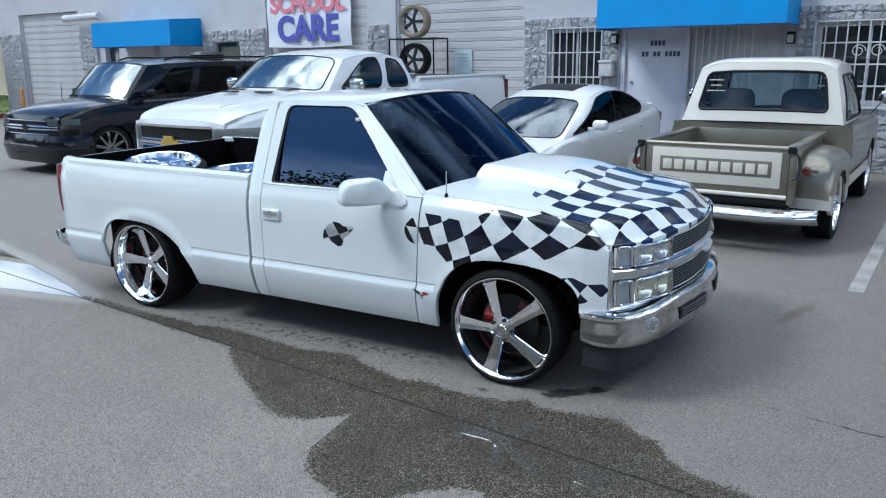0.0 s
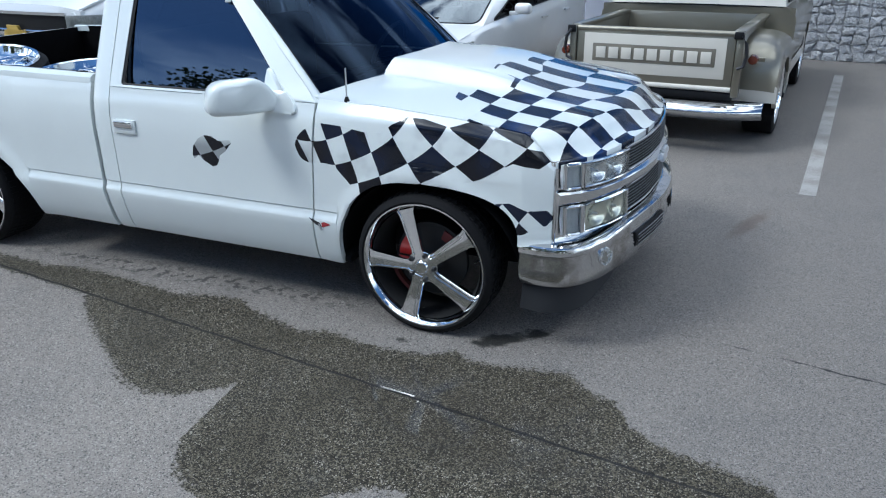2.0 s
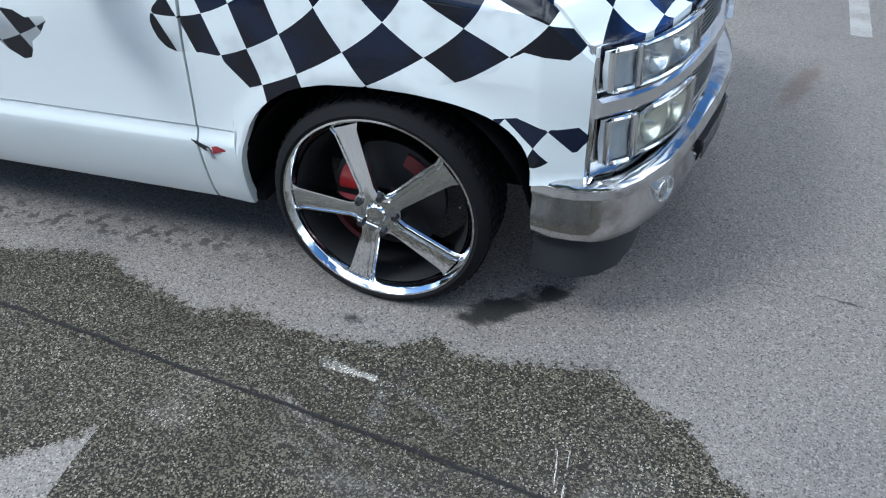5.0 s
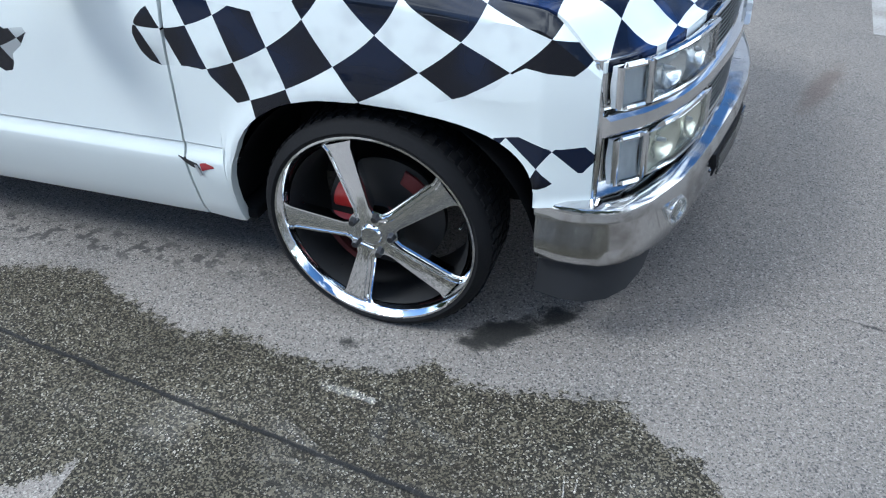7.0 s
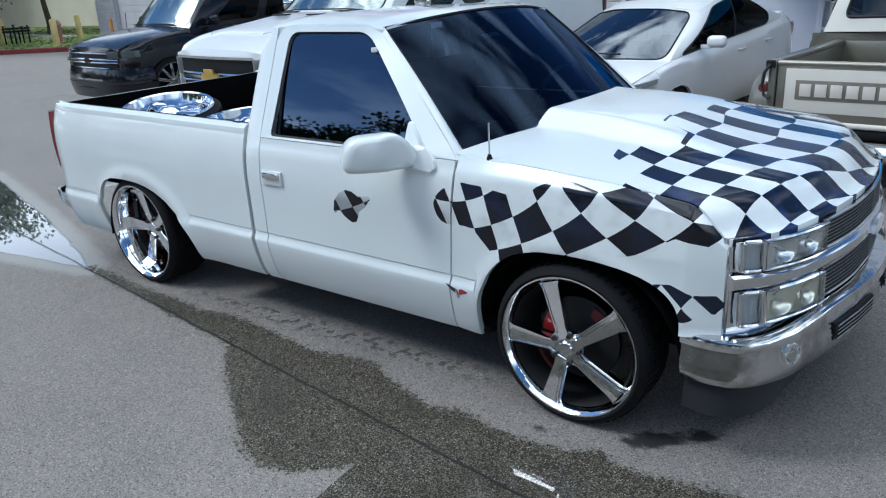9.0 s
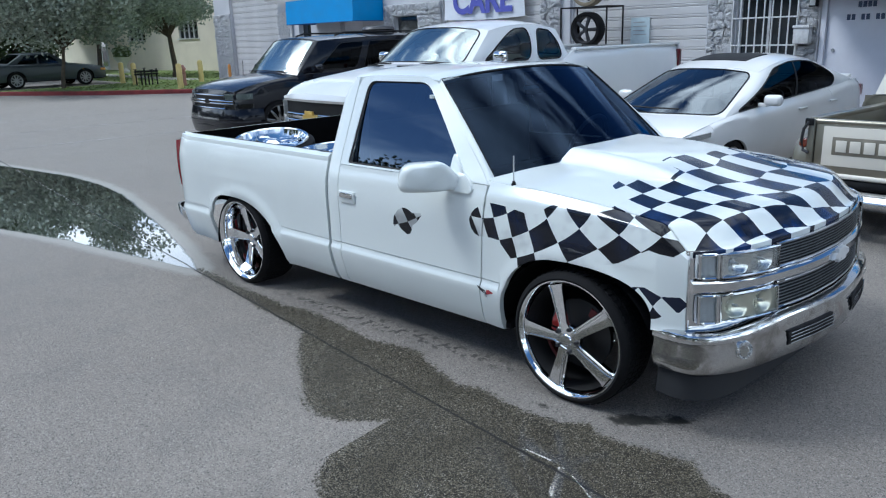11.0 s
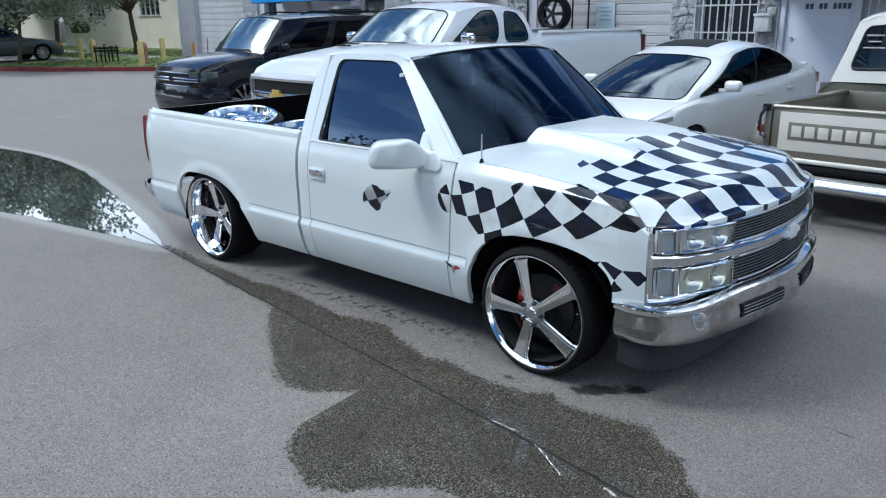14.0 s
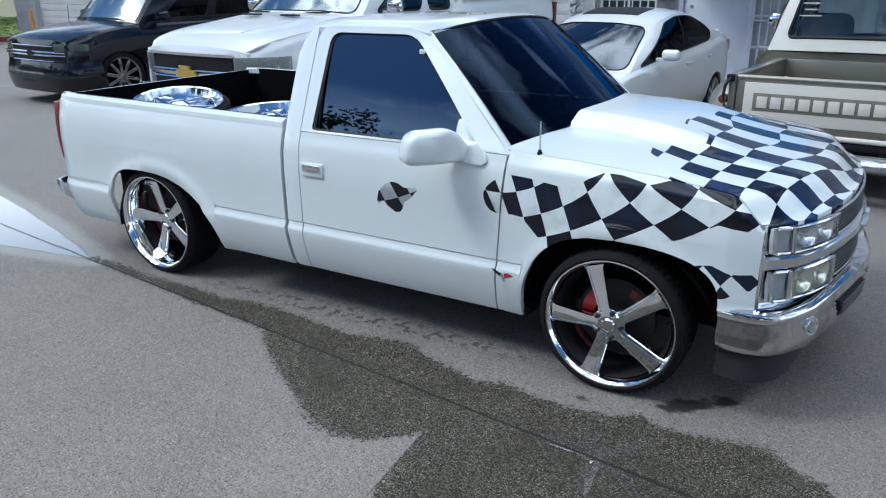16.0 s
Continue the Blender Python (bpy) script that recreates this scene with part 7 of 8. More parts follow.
def stone_cells(u0, u1, z0, z1, r):
    """Outlines of irregular stones that fill a field and share their joints."""
    nu, nz = max(1, round((u1 - u0) / 0.165)), max(1, round((z1 - z0) / 0.13))
    du, dz = (u1 - u0) / nu, (z1 - z0) / nz

    def jit(i, j):
        a = 0 if i in (0, nu) else r.uniform(-0.3, 0.3) * du
        b = 0 if j in (0, nz) else r.uniform(-0.3, 0.3) * dz
        return (u0 + i * du + a, z0 + j * dz + b)
    P = {(i, j): jit(i, j) for i in range(nu + 1) for j in range(nz + 1)}

    def between(a, b, edge, k):
        m = [(a[0] + b[0]) / 2, (a[1] + b[1]) / 2]
        if not edge:
            m[k] += r.uniform(-0.16, 0.16) * (du, dz)[k]
        return tuple(m)
    H = {(i, j): between(P[i, j], P[i + 1, j], j in (0, nz), 1) for i in range(nu) for j in range(nz + 1)}
    V = {(i, j): between(P[i, j], P[i, j + 1], i in (0, nu), 0) for i in range(nu + 1) for j in range(nz)}
    return [[P[i, j], H[i, j], P[i + 1, j], V[i + 1, j], P[i + 1, j + 1], H[i, j + 1], P[i, j + 1], V[i, j]] for i in range(nu) for j in range(nz)]


far_stones = bmesh.new()
for u0, u1, z0, z1 in stones:
    if z1 > 5:
        continue
    solid("stone_backing", box((u0, WALL_V - 0.03, z0), (u1, WALL_V - 0.002, z1)), M_MORTAR, "recessed grey mortar bed behind fieldstones", "wall", kind="structure", m=LOT, smooth=0)
    for ring in stone_cells(u0, u1, z0, z1, rng):
        if u0 > -5.4 and max(q[1] for q in ring) > 0.9:
            STONE_PARTS.append(ring)
        else:
            vs = stone_bm(ring, rng, far_stones)
            bmesh.ops.translate(far_stones, verts=vs, vec=(0, WALL_V - 0.028, 0))
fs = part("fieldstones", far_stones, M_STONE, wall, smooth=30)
fs["kind"] = "stuff"

# roller doors: slats with open grooves
prof = [(0.0, 0.0), (-0.004, 0.006), (-0.022, 0.012), (-0.030, 0.04), (-0.012, 0.048), (-0.012, 0.054), (-0.03, 0.062), (-0.030, 0.18), (-0.020, 0.186), (0.0, 0.19)]
for name, u0, u1 in (("door_1", -23.75, -20.4), ("door_2", -12.4, -9.22), ("door_3", -8.45, -5.32)):
    d = thing(name, LOT, "closed pale grey sectional garage door", "garage door", kind="structure")
    first = None
    z, k = 0.02, 0
    while z < 3.28:
        if first is None:
            bm = bmesh.new()
            rows = [[bm.verts.new((u, WALL_V + 0.10 + dv * 0.6, h)) for dv, h in prof] for u in (u0 + 0.02, u1 - 0.02)]
            for i in range(len(prof) - 1):
                bm.faces.new((rows[0][i], rows[1][i], rows[1][i + 1], rows[0][i + 1]))
            first = part("slat", bm, M_DOORPAINT, d, smooth=20)
            first.location = (0, 0, z)
        else:
            again(first, pose(0, 0, z))
        z += 0.1925
        k += 1
    part("backing", box((u0, WALL_V + 0.105, 0), (u1, WALL_V + 0.14, 3.3)), M_TRIM, d)
    part("track", box((u0, WALL_V + 0.04, 0), (u0 + 0.05, WALL_V + 0.10, 3.3)), M_STUCCO, d)
    part("track", box((u1 - 0.05, WALL_V + 0.04, 0), (u1, WALL_V + 0.10, 3.3)), M_STUCCO, d)


def awning(u0, u1, z0, z1, out, label):
    a = thing("awning", LOT, label, "awning")
    v0, v1 = WALL_V - out, WALL_V
    bm = bmesh.new()
    p = [(u0, v0, z0), (u1, v0, z0), (u1, v0 + 0.03, z1), (u0, v0 + 0.03, z1), (u0, v1 - 0.005, z0), (u1, v1 - 0.005, z0), (u1, v1 - 0.005, z1 + 0.05), (u0, v1 - 0.005, z1 + 0.05)]
    v = [bm.verts.new(c) for c in p]
    for q in ((0, 1, 2, 3), (1, 5, 6, 2), (4, 0, 3, 7), (3, 2, 6, 7)):
        bm.faces.new([v[i] for i in q])
    bmesh.ops.subdivide_edges(bm, edges=bm.edges, cuts=6, use_grid_fill=True)
    for w in bm.verts:
        w.co.y += 0.006 * math.sin(w.co.x * 5.1) * math.sin(w.co.z * 9)
    part("canopy", bm, M_BLUE, a, smooth=30)
    part("soffit", box((u0 + 0.01, v0 + 0.02, z0 + 0.03), (u1 - 0.01, v1 - 0.01, z0 + 0.05)), M_BLUED, a)
    part("hem", tube([(u0, v1 - 0.02, z0), (u0, v0, z0), (u1, v0, z0), (u1, v1 - 0.02, z0)], 0.012, 6), M_BLUED, a)
    return a


awning(-18.2, -14.82, 2.20, 2.84, 1.0, "bright blue box awning over a side entrance")
awning(-3.42, -0.42, 2.26, 3.0, 1.0, "bright blue box awning over the entrance door")


def barred_window(name, u0, u1, z0, z1, nu, nz, arch_top=False):
    w = thing(name, LOT, "window behind white iron security bars", "window", kind="structure")
    for a, b, c, d in ((u0, u0 + 0.05, z0, z1), (u1 - 0.05, u1, z0, z1), (u0 + 0.05, u1 - 0.05, z0, z0 + 0.05), (u0 + 0.05, u1 - 0.05, z1 - 0.05, z1)):
        part("window_frame", box((a, WALL_V + 0.06, c), (b, WALL_V + 0.14, d)), M_BARS, w)
    part("pane", box((u0 + 0.05, WALL_V + 0.10, z0 + 0.05), (u1 - 0.05, WALL_V + 0.106, z1 - 0.05)), M_DARKWIN, w)
    part("mullion", box(((u0 + u1) / 2 - 0.02, WALL_V + 0.085, z0 + 0.05), ((u0 + u1) / 2 + 0.02, WALL_V + 0.099, z1 - 0.05)), M_BARS, w)
    bar = None
    for k in range(nu + 1):
        u = u0 - 0.03 + (u1 - u0 + 0.06) * k / nu
        if bar is None:
            bar = part("bar", box((-0.009, WALL_V - 0.10, z0 - 0.05), (0.009, WALL_V - 0.082, z1 + 0.03)), M_BARS, w)
            bar.location = (u, 0, 0)
        else:
            again(bar, pose(u, 0, 0))
    for k in range(nz + 1):
        z = z0 - 0.05 + (z1 - z0 + 0.08) * k / nz
        part("cross_bar", box((u0 - 0.04, WALL_V - 0.108, z - 0.011), (u1 + 0.04, WALL_V - 0.078, z + 0.011)), M_BARS, w)
    for u in (u0 - 0.03, u1 + 0.03):
        for z in (z0, z1):
            part("standoff", box((u - 0.01, WALL_V - 0.09, z - 0.01), (u + 0.01, WALL_V, z + 0.01)), M_BARS, w)
    if arch_top:
        for s in (-1, 1):
            c = ((u0 + u1) / 2 + s * 0.13, z1 - 0.42)
            part("scroll", tube([(c[0] + 0.10 * math.cos(a) * (1 - a / 14), WALL_V - 0.09, c[1] + 0.10 * math.sin(a) * (1 - a / 14)) for a in span(0, 8, 22)], 0.008, 6), M_BARS, w)
    return w


barred_window("window_1", -4.77, -3.72, 1.05, 2.30, 8, 3)
barred_window("window_2", -0.13, 1.32, 1.05, 2.27, 10, 4, True)
w3 = thing("window_3", LOT, "small dark window in the stone facing", "window", kind="structure")
part("pane", box((-14.30, WALL_V + 0.08, 1.12), (-13.39, WALL_V + 0.09, 2.25)), M_DARKWIN, w3)
part("window_frame", box((-14.32, WALL_V + 0.05, 1.10), (-13.37, WALL_V + 0.10, 1.14)), M_STUCCO, w3)
e3 = thing("door_4", LOT, "dark side entrance under the awning", "door", kind="structure")
part("leaf", box((-16.9, WALL_V + 0.15, 0), (-15.8, WALL_V + 0.2, 2.3)), M_LILAC, e3)
e4 = thing("door_5", LOT, "dark narrow doorway", "door", kind="structure")
part("leaf", box((-19.2, WALL_V + 0.16, 0), (-18.5, WALL_V + 0.2, 2.5)), M_DARKWIN, e4)

ent = thing("door_6", LOT, "closed lilac-white steel entrance door with dark number bars", "door", kind="structure")
leaf = part("leaf", box((-3.26, WALL_V + 0.02, 0.02), (-2.20, WALL_V + 0.07, 2.26), 0.006), M_LILAC, ent)
for a, b, c, d in ((-3.34, -3.26, 0, 2.34), (-2.20, -2.14, 0, 2.34), (-3.26, -2.20, 2.26, 2.34)):
    part("door_frame", box((a, WALL_V - 0.03, c), (b, WALL_V + 0.1, d), 0.004), M_LILAC, ent)
part("knob", moved(spin([(0, -0.06), (0.025, -0.055), (0.03, -0.03), (0.012, -0.02), (0.03, 0), (0, 0)], 20), pose(-3.13, WALL_V + 0.02, 1.0)), M_CHROME, leaf)
part("deadbolt", moved(spin([(0, -0.02), (0.028, -0.018), (0.03, 0), (0, 0)], 20), pose(-3.13, WALL_V + 0.02, 1.35)), M_CHROME, leaf)
for u0, n, z0, z1, step in ((-2.82, 4, 1.985, 2.07, 0.07), (-2.97, 10, 1.80, 1.885, 0.07)):
    for k in range(n):
        if n == 10 and k in (2, 5):
            continue
        part("number_bar", box((u0 + step * k, WALL_V + 0.016, z0), (u0 + step * k + 0.052, WALL_V + 0.022, z1)), M_NAVY, leaf, "dark lettering bar")
gate = thing("security_gate", LOT, "white iron gate over the side panel of the entrance", "gate")
for u in span(-2.12, -1.09, 9):
    part("bar", box((u - 0.01, WALL_V - 0.06, 0.05), (u + 0.01, WALL_V - 0.04, 2.30)), M_BARS, gate)
for z in (0.08, 0.75, 1.15, 1.22, 2.28):
    part("cross_bar", box((-2.13, WALL_V - 0.065, z - 0.015), (-1.08, WALL_V - 0.035, z + 0.015)), M_BARS, gate)
slab("entry_panel", -2.14, -0.6, WALL_V + 0.08, WALL_V + 0.14, 0, 2.34, M_MORTAR, "grey side panel of the entrance")
for k, (u, z) in enumerate(((-3.44, 2.11), (-0.5, 2.06))):
    l = thing("wall_lamp", LOT, "small unlit square lantern on the stone wall", "lamp", "entrance lamps")
    part("housing", box((u - 0.06, WALL_V - 0.16, z - 0.09), (u + 0.06, WALL_V - 0.06, z + 0.10), 0.01), M_TRIM, l)
    part("glass", box((u - 0.045, WALL_V - 0.168, z - 0.07), (u + 0.045, WALL_V - 0.161, z + 0.05)), M_SILVER, l)
mb = thing("mailbox", LOT, "white metal mailbox on the stone wall", "mailbox")
part("box", box((-3.69, WALL_V - 0.20, 1.46), (-3.44, WALL_V - 0.06, 1.72), 0.012), M_BARS, mb)
part("lid", box((-3.70, WALL_V - 0.22, 1.70), (-3.43, WALL_V - 0.055, 1.745), 0.01), M_BARS, mb)
solid("conduit", tube([(-3.37, WALL_V - 0.03, 0.0), (-3.37, WALL_V - 0.03, 2.3)], 0.02, 8), M_STUCCO, "grey painted conduit beside the door", "pipe", m=LOT)
tl = thing("tube_lamp", LOT, "white cylindrical flood lamp on the wall", "lamp")
part("housing", tube([(-20.7, WALL_V - 0.25, 3.08), (-18.9, WALL_V - 0.25, 3.10)], 0.10, 16), M_BARS, tl)
part("bracket", tube([(-19.3, WALL_V, 3.0), (-19.3, WALL_V - 0.2, 3.05)], 0.02, 6), M_BARS, tl)

# banner over the second garage door
ban = thing("banner", LOT, "white cloth banner with pink and indigo hand lettering", "banner")
bz0, bz1 = 2.12, 3.55


def cloth(u, z):
    s = (u + 12.3) / 2.64
    return (u, WALL_V - 0.05 - 0.03 * math.sin(s * 9) * 0.6 - 0.015 * math.sin(z * 7 + s * 3), z - 0.03 * math.sin(s * 3.14))


part("cloth", grid(cloth, span(-12.3, -9.66, 40), span(bz0, bz1, 16), (0, 0.004, 0)), M_BANNER, ban)
for k, u in enumerate((-12.28, -9.68)):
    part("tie", tube([(u, WALL_V - 0.05, bz0), (u + (0.3 if k else -0.3), WALL_V - 0.02, bz0 - 0.05)], 0.006, 5), M_BARS, ban)


def letters(body, size, u, z, v, mat, parent, fat=0.012):
    c = bpy.data.curves.new("lettering", "FONT")
    c.body, c.size, c.align_x, c.extrude, c.offset = body, size, "CENTER", 0.004, fat
    tmp = new("lettering_source", c)
    bpy.context.view_layer.update()
    me = bpy.data.meshes.new_from_object(tmp.evaluated_get(bpy.context.evaluated_depsgraph_get()))
    bpy.data.objects.remove(tmp)
    ob = new("lettering", me)
    me.materials.clear()
    me.materials.append(mat)
    ob.parent = parent
    ob.matrix_basis = pose(u, v, z, 90, 0, 0)
    return ob


letters("CARE", 0.78, -10.98, 2.26, WALL_V - 0.088, M_INDIGO, ban, 0.03)
letters("SCHOOL", 0.58, -10.98, 2.90, WALL_V - 0.088, M_PINK, ban, 0.022)

# notice and wheel rack in front of the third garage door
nt = thing("notice_board", LOT, "pale blue printed notice on the garage door", "notice")
part("board", box((-6.98, WALL_V + 0.055, 1.50), (-6.56, WALL_V + 0.07, 1.98)), M_NOTICE, nt)
for k in range(4):
    part("text_bar", box((-6.92, WALL_V + 0.050, 1.66 + 0.075 * k), (-6.62 - 0.05 * (k % 2), WALL_V + 0.055, 1.675 + 0.075 * k)), M_SILVER, nt)
rk = thing("wheel_rack", LOT, "black steel rack in front of the garage door", "rack")
RV = WALL_V - 0.75
for u in (-8.05, -6.95):
    for v in (RV, RV + 0.5):
        part("post", box((u - 0.012, v - 0.012, 0), (u + 0.012, v + 0.012, 2.20)), M_TRIM, rk)
for z in (1.453, 2.2):
    for v in (RV, RV + 0.5):
        part("rail", box((-8.06, v - 0.012, z - 0.012), (-6.94, v + 0.012, z + 0.012)), M_TRIM, rk)
    for u in (-8.05, -6.95):
        part("side_rail", box((u - 0.012, RV, z - 0.012), (u + 0.012, RV + 0.5, z + 0.012)), M_TRIM, rk)


def display_wheel(u, v, z, turn, tyre_mat, label):
    w = thing("display_wheel", lot(u, v, z, turn), label, "wheel", "wheels on the rack")
    part("tyre", spin([(0.25, 0.01), (0.26, 0), (0.31, 0.0), (0.325, 0.03), (0.325, 0.22), (0.31, 0.25), (0.25, 0.24)], 44), tyre_mat, w)
    part("rim", spin([(0.22, 0.1), (0.235, 0.03), (0.252, 0.006), (0.256, 0.02)], 44), M_SILVER if tyre_mat is M_WEATHERED else M_DARKMETAL, w)
    s = part("spoke", prism([(0.03, -0.025), (0.235, -0.035), (0.235, 0.035), (0.03, 0.025)], 1, 0.03, 0.07, 0.008), M_DARKMETAL, w)
    for k in range(1, 5):
        again(s, pose(0, 0, 0, 0, 72 * k, 0))
    part("hub", spin([(0, 0.02), (0.05, 0.02), (0.06, 0.05), (0, 0.06)], 24), M_DARKMETAL, w)


display_wheel(-7.50, RV + 0.05, 2.212 + 0.325, 12, M_WEATHERED, "wheel with a tan weathered tyre on top of the rack")
display_wheel(-7.56, RV + 0.12, 1.465 + 0.325, 8, M_RUBBER, "dark wheel and tyre standing in the rack")

# ---- lines, kerb and the green beyond the lot ----


def worn_line(name, lo, hi):
    """White paint rubbed through to the asphalt."""
    m = Mat(name, (0.5, 0.5, 0.5), 0.85)
    v = m.geo()
    worn = m.step(m.math("ADD", m.math("MULTIPLY", m.noise(3, 5, v), 0.6), m.math("MULTIPLY", m.noise(90, 4, v), 0.4)), lo, hi)
    m.set("Base Color", m.mix(worn, (0.31, 0.30, 0.285), (0.20, 0.185, 0.17)))
    return m.m


M_LINE = worn_line("worn_line_paint", 0.42, 0.62)
M_LINEF = worn_line("faint_line_paint", 0.43, 0.56)
M_REDKERB = mottled("red_kerb_paint", (0.22, 0.035, 0.035), 0.85, 0, 3, 0.3)
M_GRASSBED = mottled("grass_soil", (0.19, 0.25, 0.075), 0.95, 0, 1.2, 0.4, 0.6, 60)
M_BLADE = mottled("grass_blades", (0.20, 0.27, 0.075), 0.8, 0, 0.8, 0.35)
M_YELLOW = mottled("bollard_yellow", (0.70, 0.55, 0.22), 0.6, 0, 4, 0.25)
M_CREAMWALL = mottled("cream_wall", (0.80, 0.73, 0.62), 0.9, 0, 0.8, 0.08)
M_BARK = mottled("bark", (0.12, 0.095, 0.07), 0.95, 0, 9, 0.4, 0.6, 40)
M_PATH = mottled("pale_concrete", (0.45, 0.43, 0.40), 0.9, 0, 2, 0.15)
M_ORANGE = mottled("orange_plastic", (0.60, 0.26, 0.06), 0.6)
M_HYDRANT = mottled("faded_hydrant", (0.40, 0.20, 0.16), 0.7)


def leaf_mat(name, a, b):
    m = Mat(name, a, 0.6)
    info = m.n.new("ShaderNodeNewGeometry")
    m.set("Base Color", m.ramp(info.outputs["Random Per Island"], (0.0, a), (1.0, b)))
    return m.m


M_LEAF = leaf_mat("silver_green_leaves", (0.18, 0.22, 0.165), (0.39, 0.44, 0.36))
M_LEAF2 = leaf_mat("dark_green_leaves", (0.035, 0.06, 0.025), (0.09, 0.13, 0.05))
lines = ((1.43, 6.0, 0.11, 3.0, "worn white stall line"), (-8.2, 5.0, 0.1, 2.6, "faint white stall line"), (-13.6, 2.7, 0.1, 2.6, "faint white stall line"), (-16.6, 2.9, 0.1, 2.8, "faint white stall line"), (-19.6, 3.0, 0.1, 3.0, "faint white stall line"))
for u, v, w, h, lab in lines:
    solid("stall_line", box((u - w / 2, v - h, 0.0), (u + w / 2, v + h * 0.9, 0.003)), M_LINEF if "faint" in lab or u < -5 else M_LINE, lab, "line", "stall lines", "structure", LOT, 0)

KERB = [(-42.0, -2.2), (-36.0, 2.0), (-32.2, 4.6), (-28.6, 6.6), (-25.6, 9.2), (-25.2, 10.1)]
bm = bmesh.new()
rows = []
for k, (u, v) in enumerate(KERB):
    a, b = Vector(KERB[max(0, k - 1)]), Vector(KERB[min(len(KERB) - 1, k + 1)])
    d = (b - a).normalized()
    n = Vector((-d.y, d.x))
    rows.append([bm.verts.new((u + n.x * o, v + n.y * o, z)) for o, z in ((-0.02, 0.0), (0.0, 0.13), (0.03, 0.15), (0.17, 0.15), (0.18, 0.0))])
for a, b in zip(rows, rows[1:]):
    for k in range(4):
        bm.faces.new((a[k], a[k + 1], b[k + 1], b[k]))
solid("kerb", bm, M_REDKERB, "red painted kerb along the grass", "kerb", kind="structure", m=LOT)
bm = bmesh.new()
inner = [(u - 0.10, v + 0.15) for u, v in KERB]
poly_pts = inner + [(-25.2, 40), (-90, 40), (-90, -2.2)]
bm.faces.new([bm.verts.new((u, v, 0.14)) for u, v in poly_pts])
solid("grass_bed", bm, M_GRASSBED, "short green lawn behind the kerb", "lawn", kind="structure", m=LOT, smooth=0)
slab("side_drive", -60, -33.8, 3.9, 9.8, 0.141, 0.15, M_ASPHALT, "asphalt side bay behind the kerb", category="road")
slab("path", -48, -33.0, 12.0, 13.0, 0.141, 0.155, M_PATH, "pale concrete path across the lawn", category="path")

blades = []
faces = []
rg = random.Random(3)
for k in range(5200):
    u, v = rg.uniform(-46, -25.4), rg.uniform(3, 19)
    if v < 4.6 + (u + 32.2) * 0.62 + 0.5 or (u < -33.6 and 3.7 < v < 10.0):
        continue
    a, h = rg.uniform(0, 6.28), rg.uniform(0.02, 0.05)
    i = len(blades)
    for s in (-1, 1):
        blades.append((u + 0.06 * s * math.cos(a), v + 0.06 * s * math.sin(a), 0.14))
    blades.append((u + rg.uniform(-.04, .04), v + rg.uniform(-.04, .04), 0.14 + h))
    faces.append((i, i + 1, i + 2))
me = bpy.data.meshes.new("grass")
me.from_pydata(blades, [], faces)
me.materials.append(M_BLADE)
gr = tagged(new("grass", me), "short green grass tufts on the lawn", "grass", kind="stuff")
gr.matrix_basis = LOT


def bollard(u, v, h=0.90, r=0.11):
    b = thing("bollard", lot(u, v, 0.14), "pale yellow concrete-filled steel bollard", "bollard", "bollards on the lawn")
    part("post", moved(spin([(r, 0), (r, h - 0.05), (r * 0.75, h), (0, h + 0.03)], 20), pose(0, 0, 0, 90, 0, 0)), M_YELLOW, b)


for u, v in ((-26.85, 9.3), (-31.5, 9.25), (-33.9, 9.55), (-30.8, 11.9)):
    bollard(u, v)
cn = thing("marker_post", lot(-23.4, 9.7), "orange plastic marker post by the garage door", "post")
part("base", box((-0.14, -0.14, 0), (0.14, 0.14, 0.06), 0.015), M_TRIM, cn)
part("post", moved(spin([(0.07, 0.06), (0.055, 0.6), (0.05, 1.0), (0.02, 1.04), (0, 1.04)], 20), pose(0, 0, 0, 90, 0, 0)), M_ORANGE, cn)
hy = thing("hydrant", lot(-28.65, 10.2, 0.14), "faded red fire hydrant on the lawn", "hydrant")
part("barrel", moved(spin([(0.14, 0), (0.14, 0.05), (0.10, 0.07), (0.10, 0.6), (0.13, 0.62), (0.13, 0.66), (0.10, 0.72), (0.05, 0.80), (0, 0.82)], 20), pose(0, 0, 0, 90, 0, 0)), M_HYDRANT, hy)
part("outlet", tube([(-0.18, 0, 0.5), (0.18, 0, 0.5)], 0.05, 12), M_HYDRANT, hy)
pb = thing("pipe_rack", lot(-30.95, 9.12, 0.14, 84), "low dark valve pipes behind the bollards", "pipes")
for k, (x, h) in enumerate(((0.0, 0.66), (0.22, 0.52), (0.36, 0.70), (0.52, 0.50), (0.64, 0.62), (0.86, 0.66))):
    rs = part("riser", tube([(x, 0.05 * (k % 2), 0), (x, 0.05 * (k % 2), h)], 0.032, 8), M_TRIM, pb)
    if k % 2 == 0:
        part("valve_wheel", tube([(x + 0.07 * math.cos(a), 0.07 * math.sin(a), h) for a in span(0, 6.283185, 12)[:-1]], 0.012, 6, closed=True), M_TRIM, rs)
for z in (0.46, 0.56):
    part("header", tube([(-0.06, 0, z), (0.92, 0, z)], 0.04, 8), M_TRIM, pb)


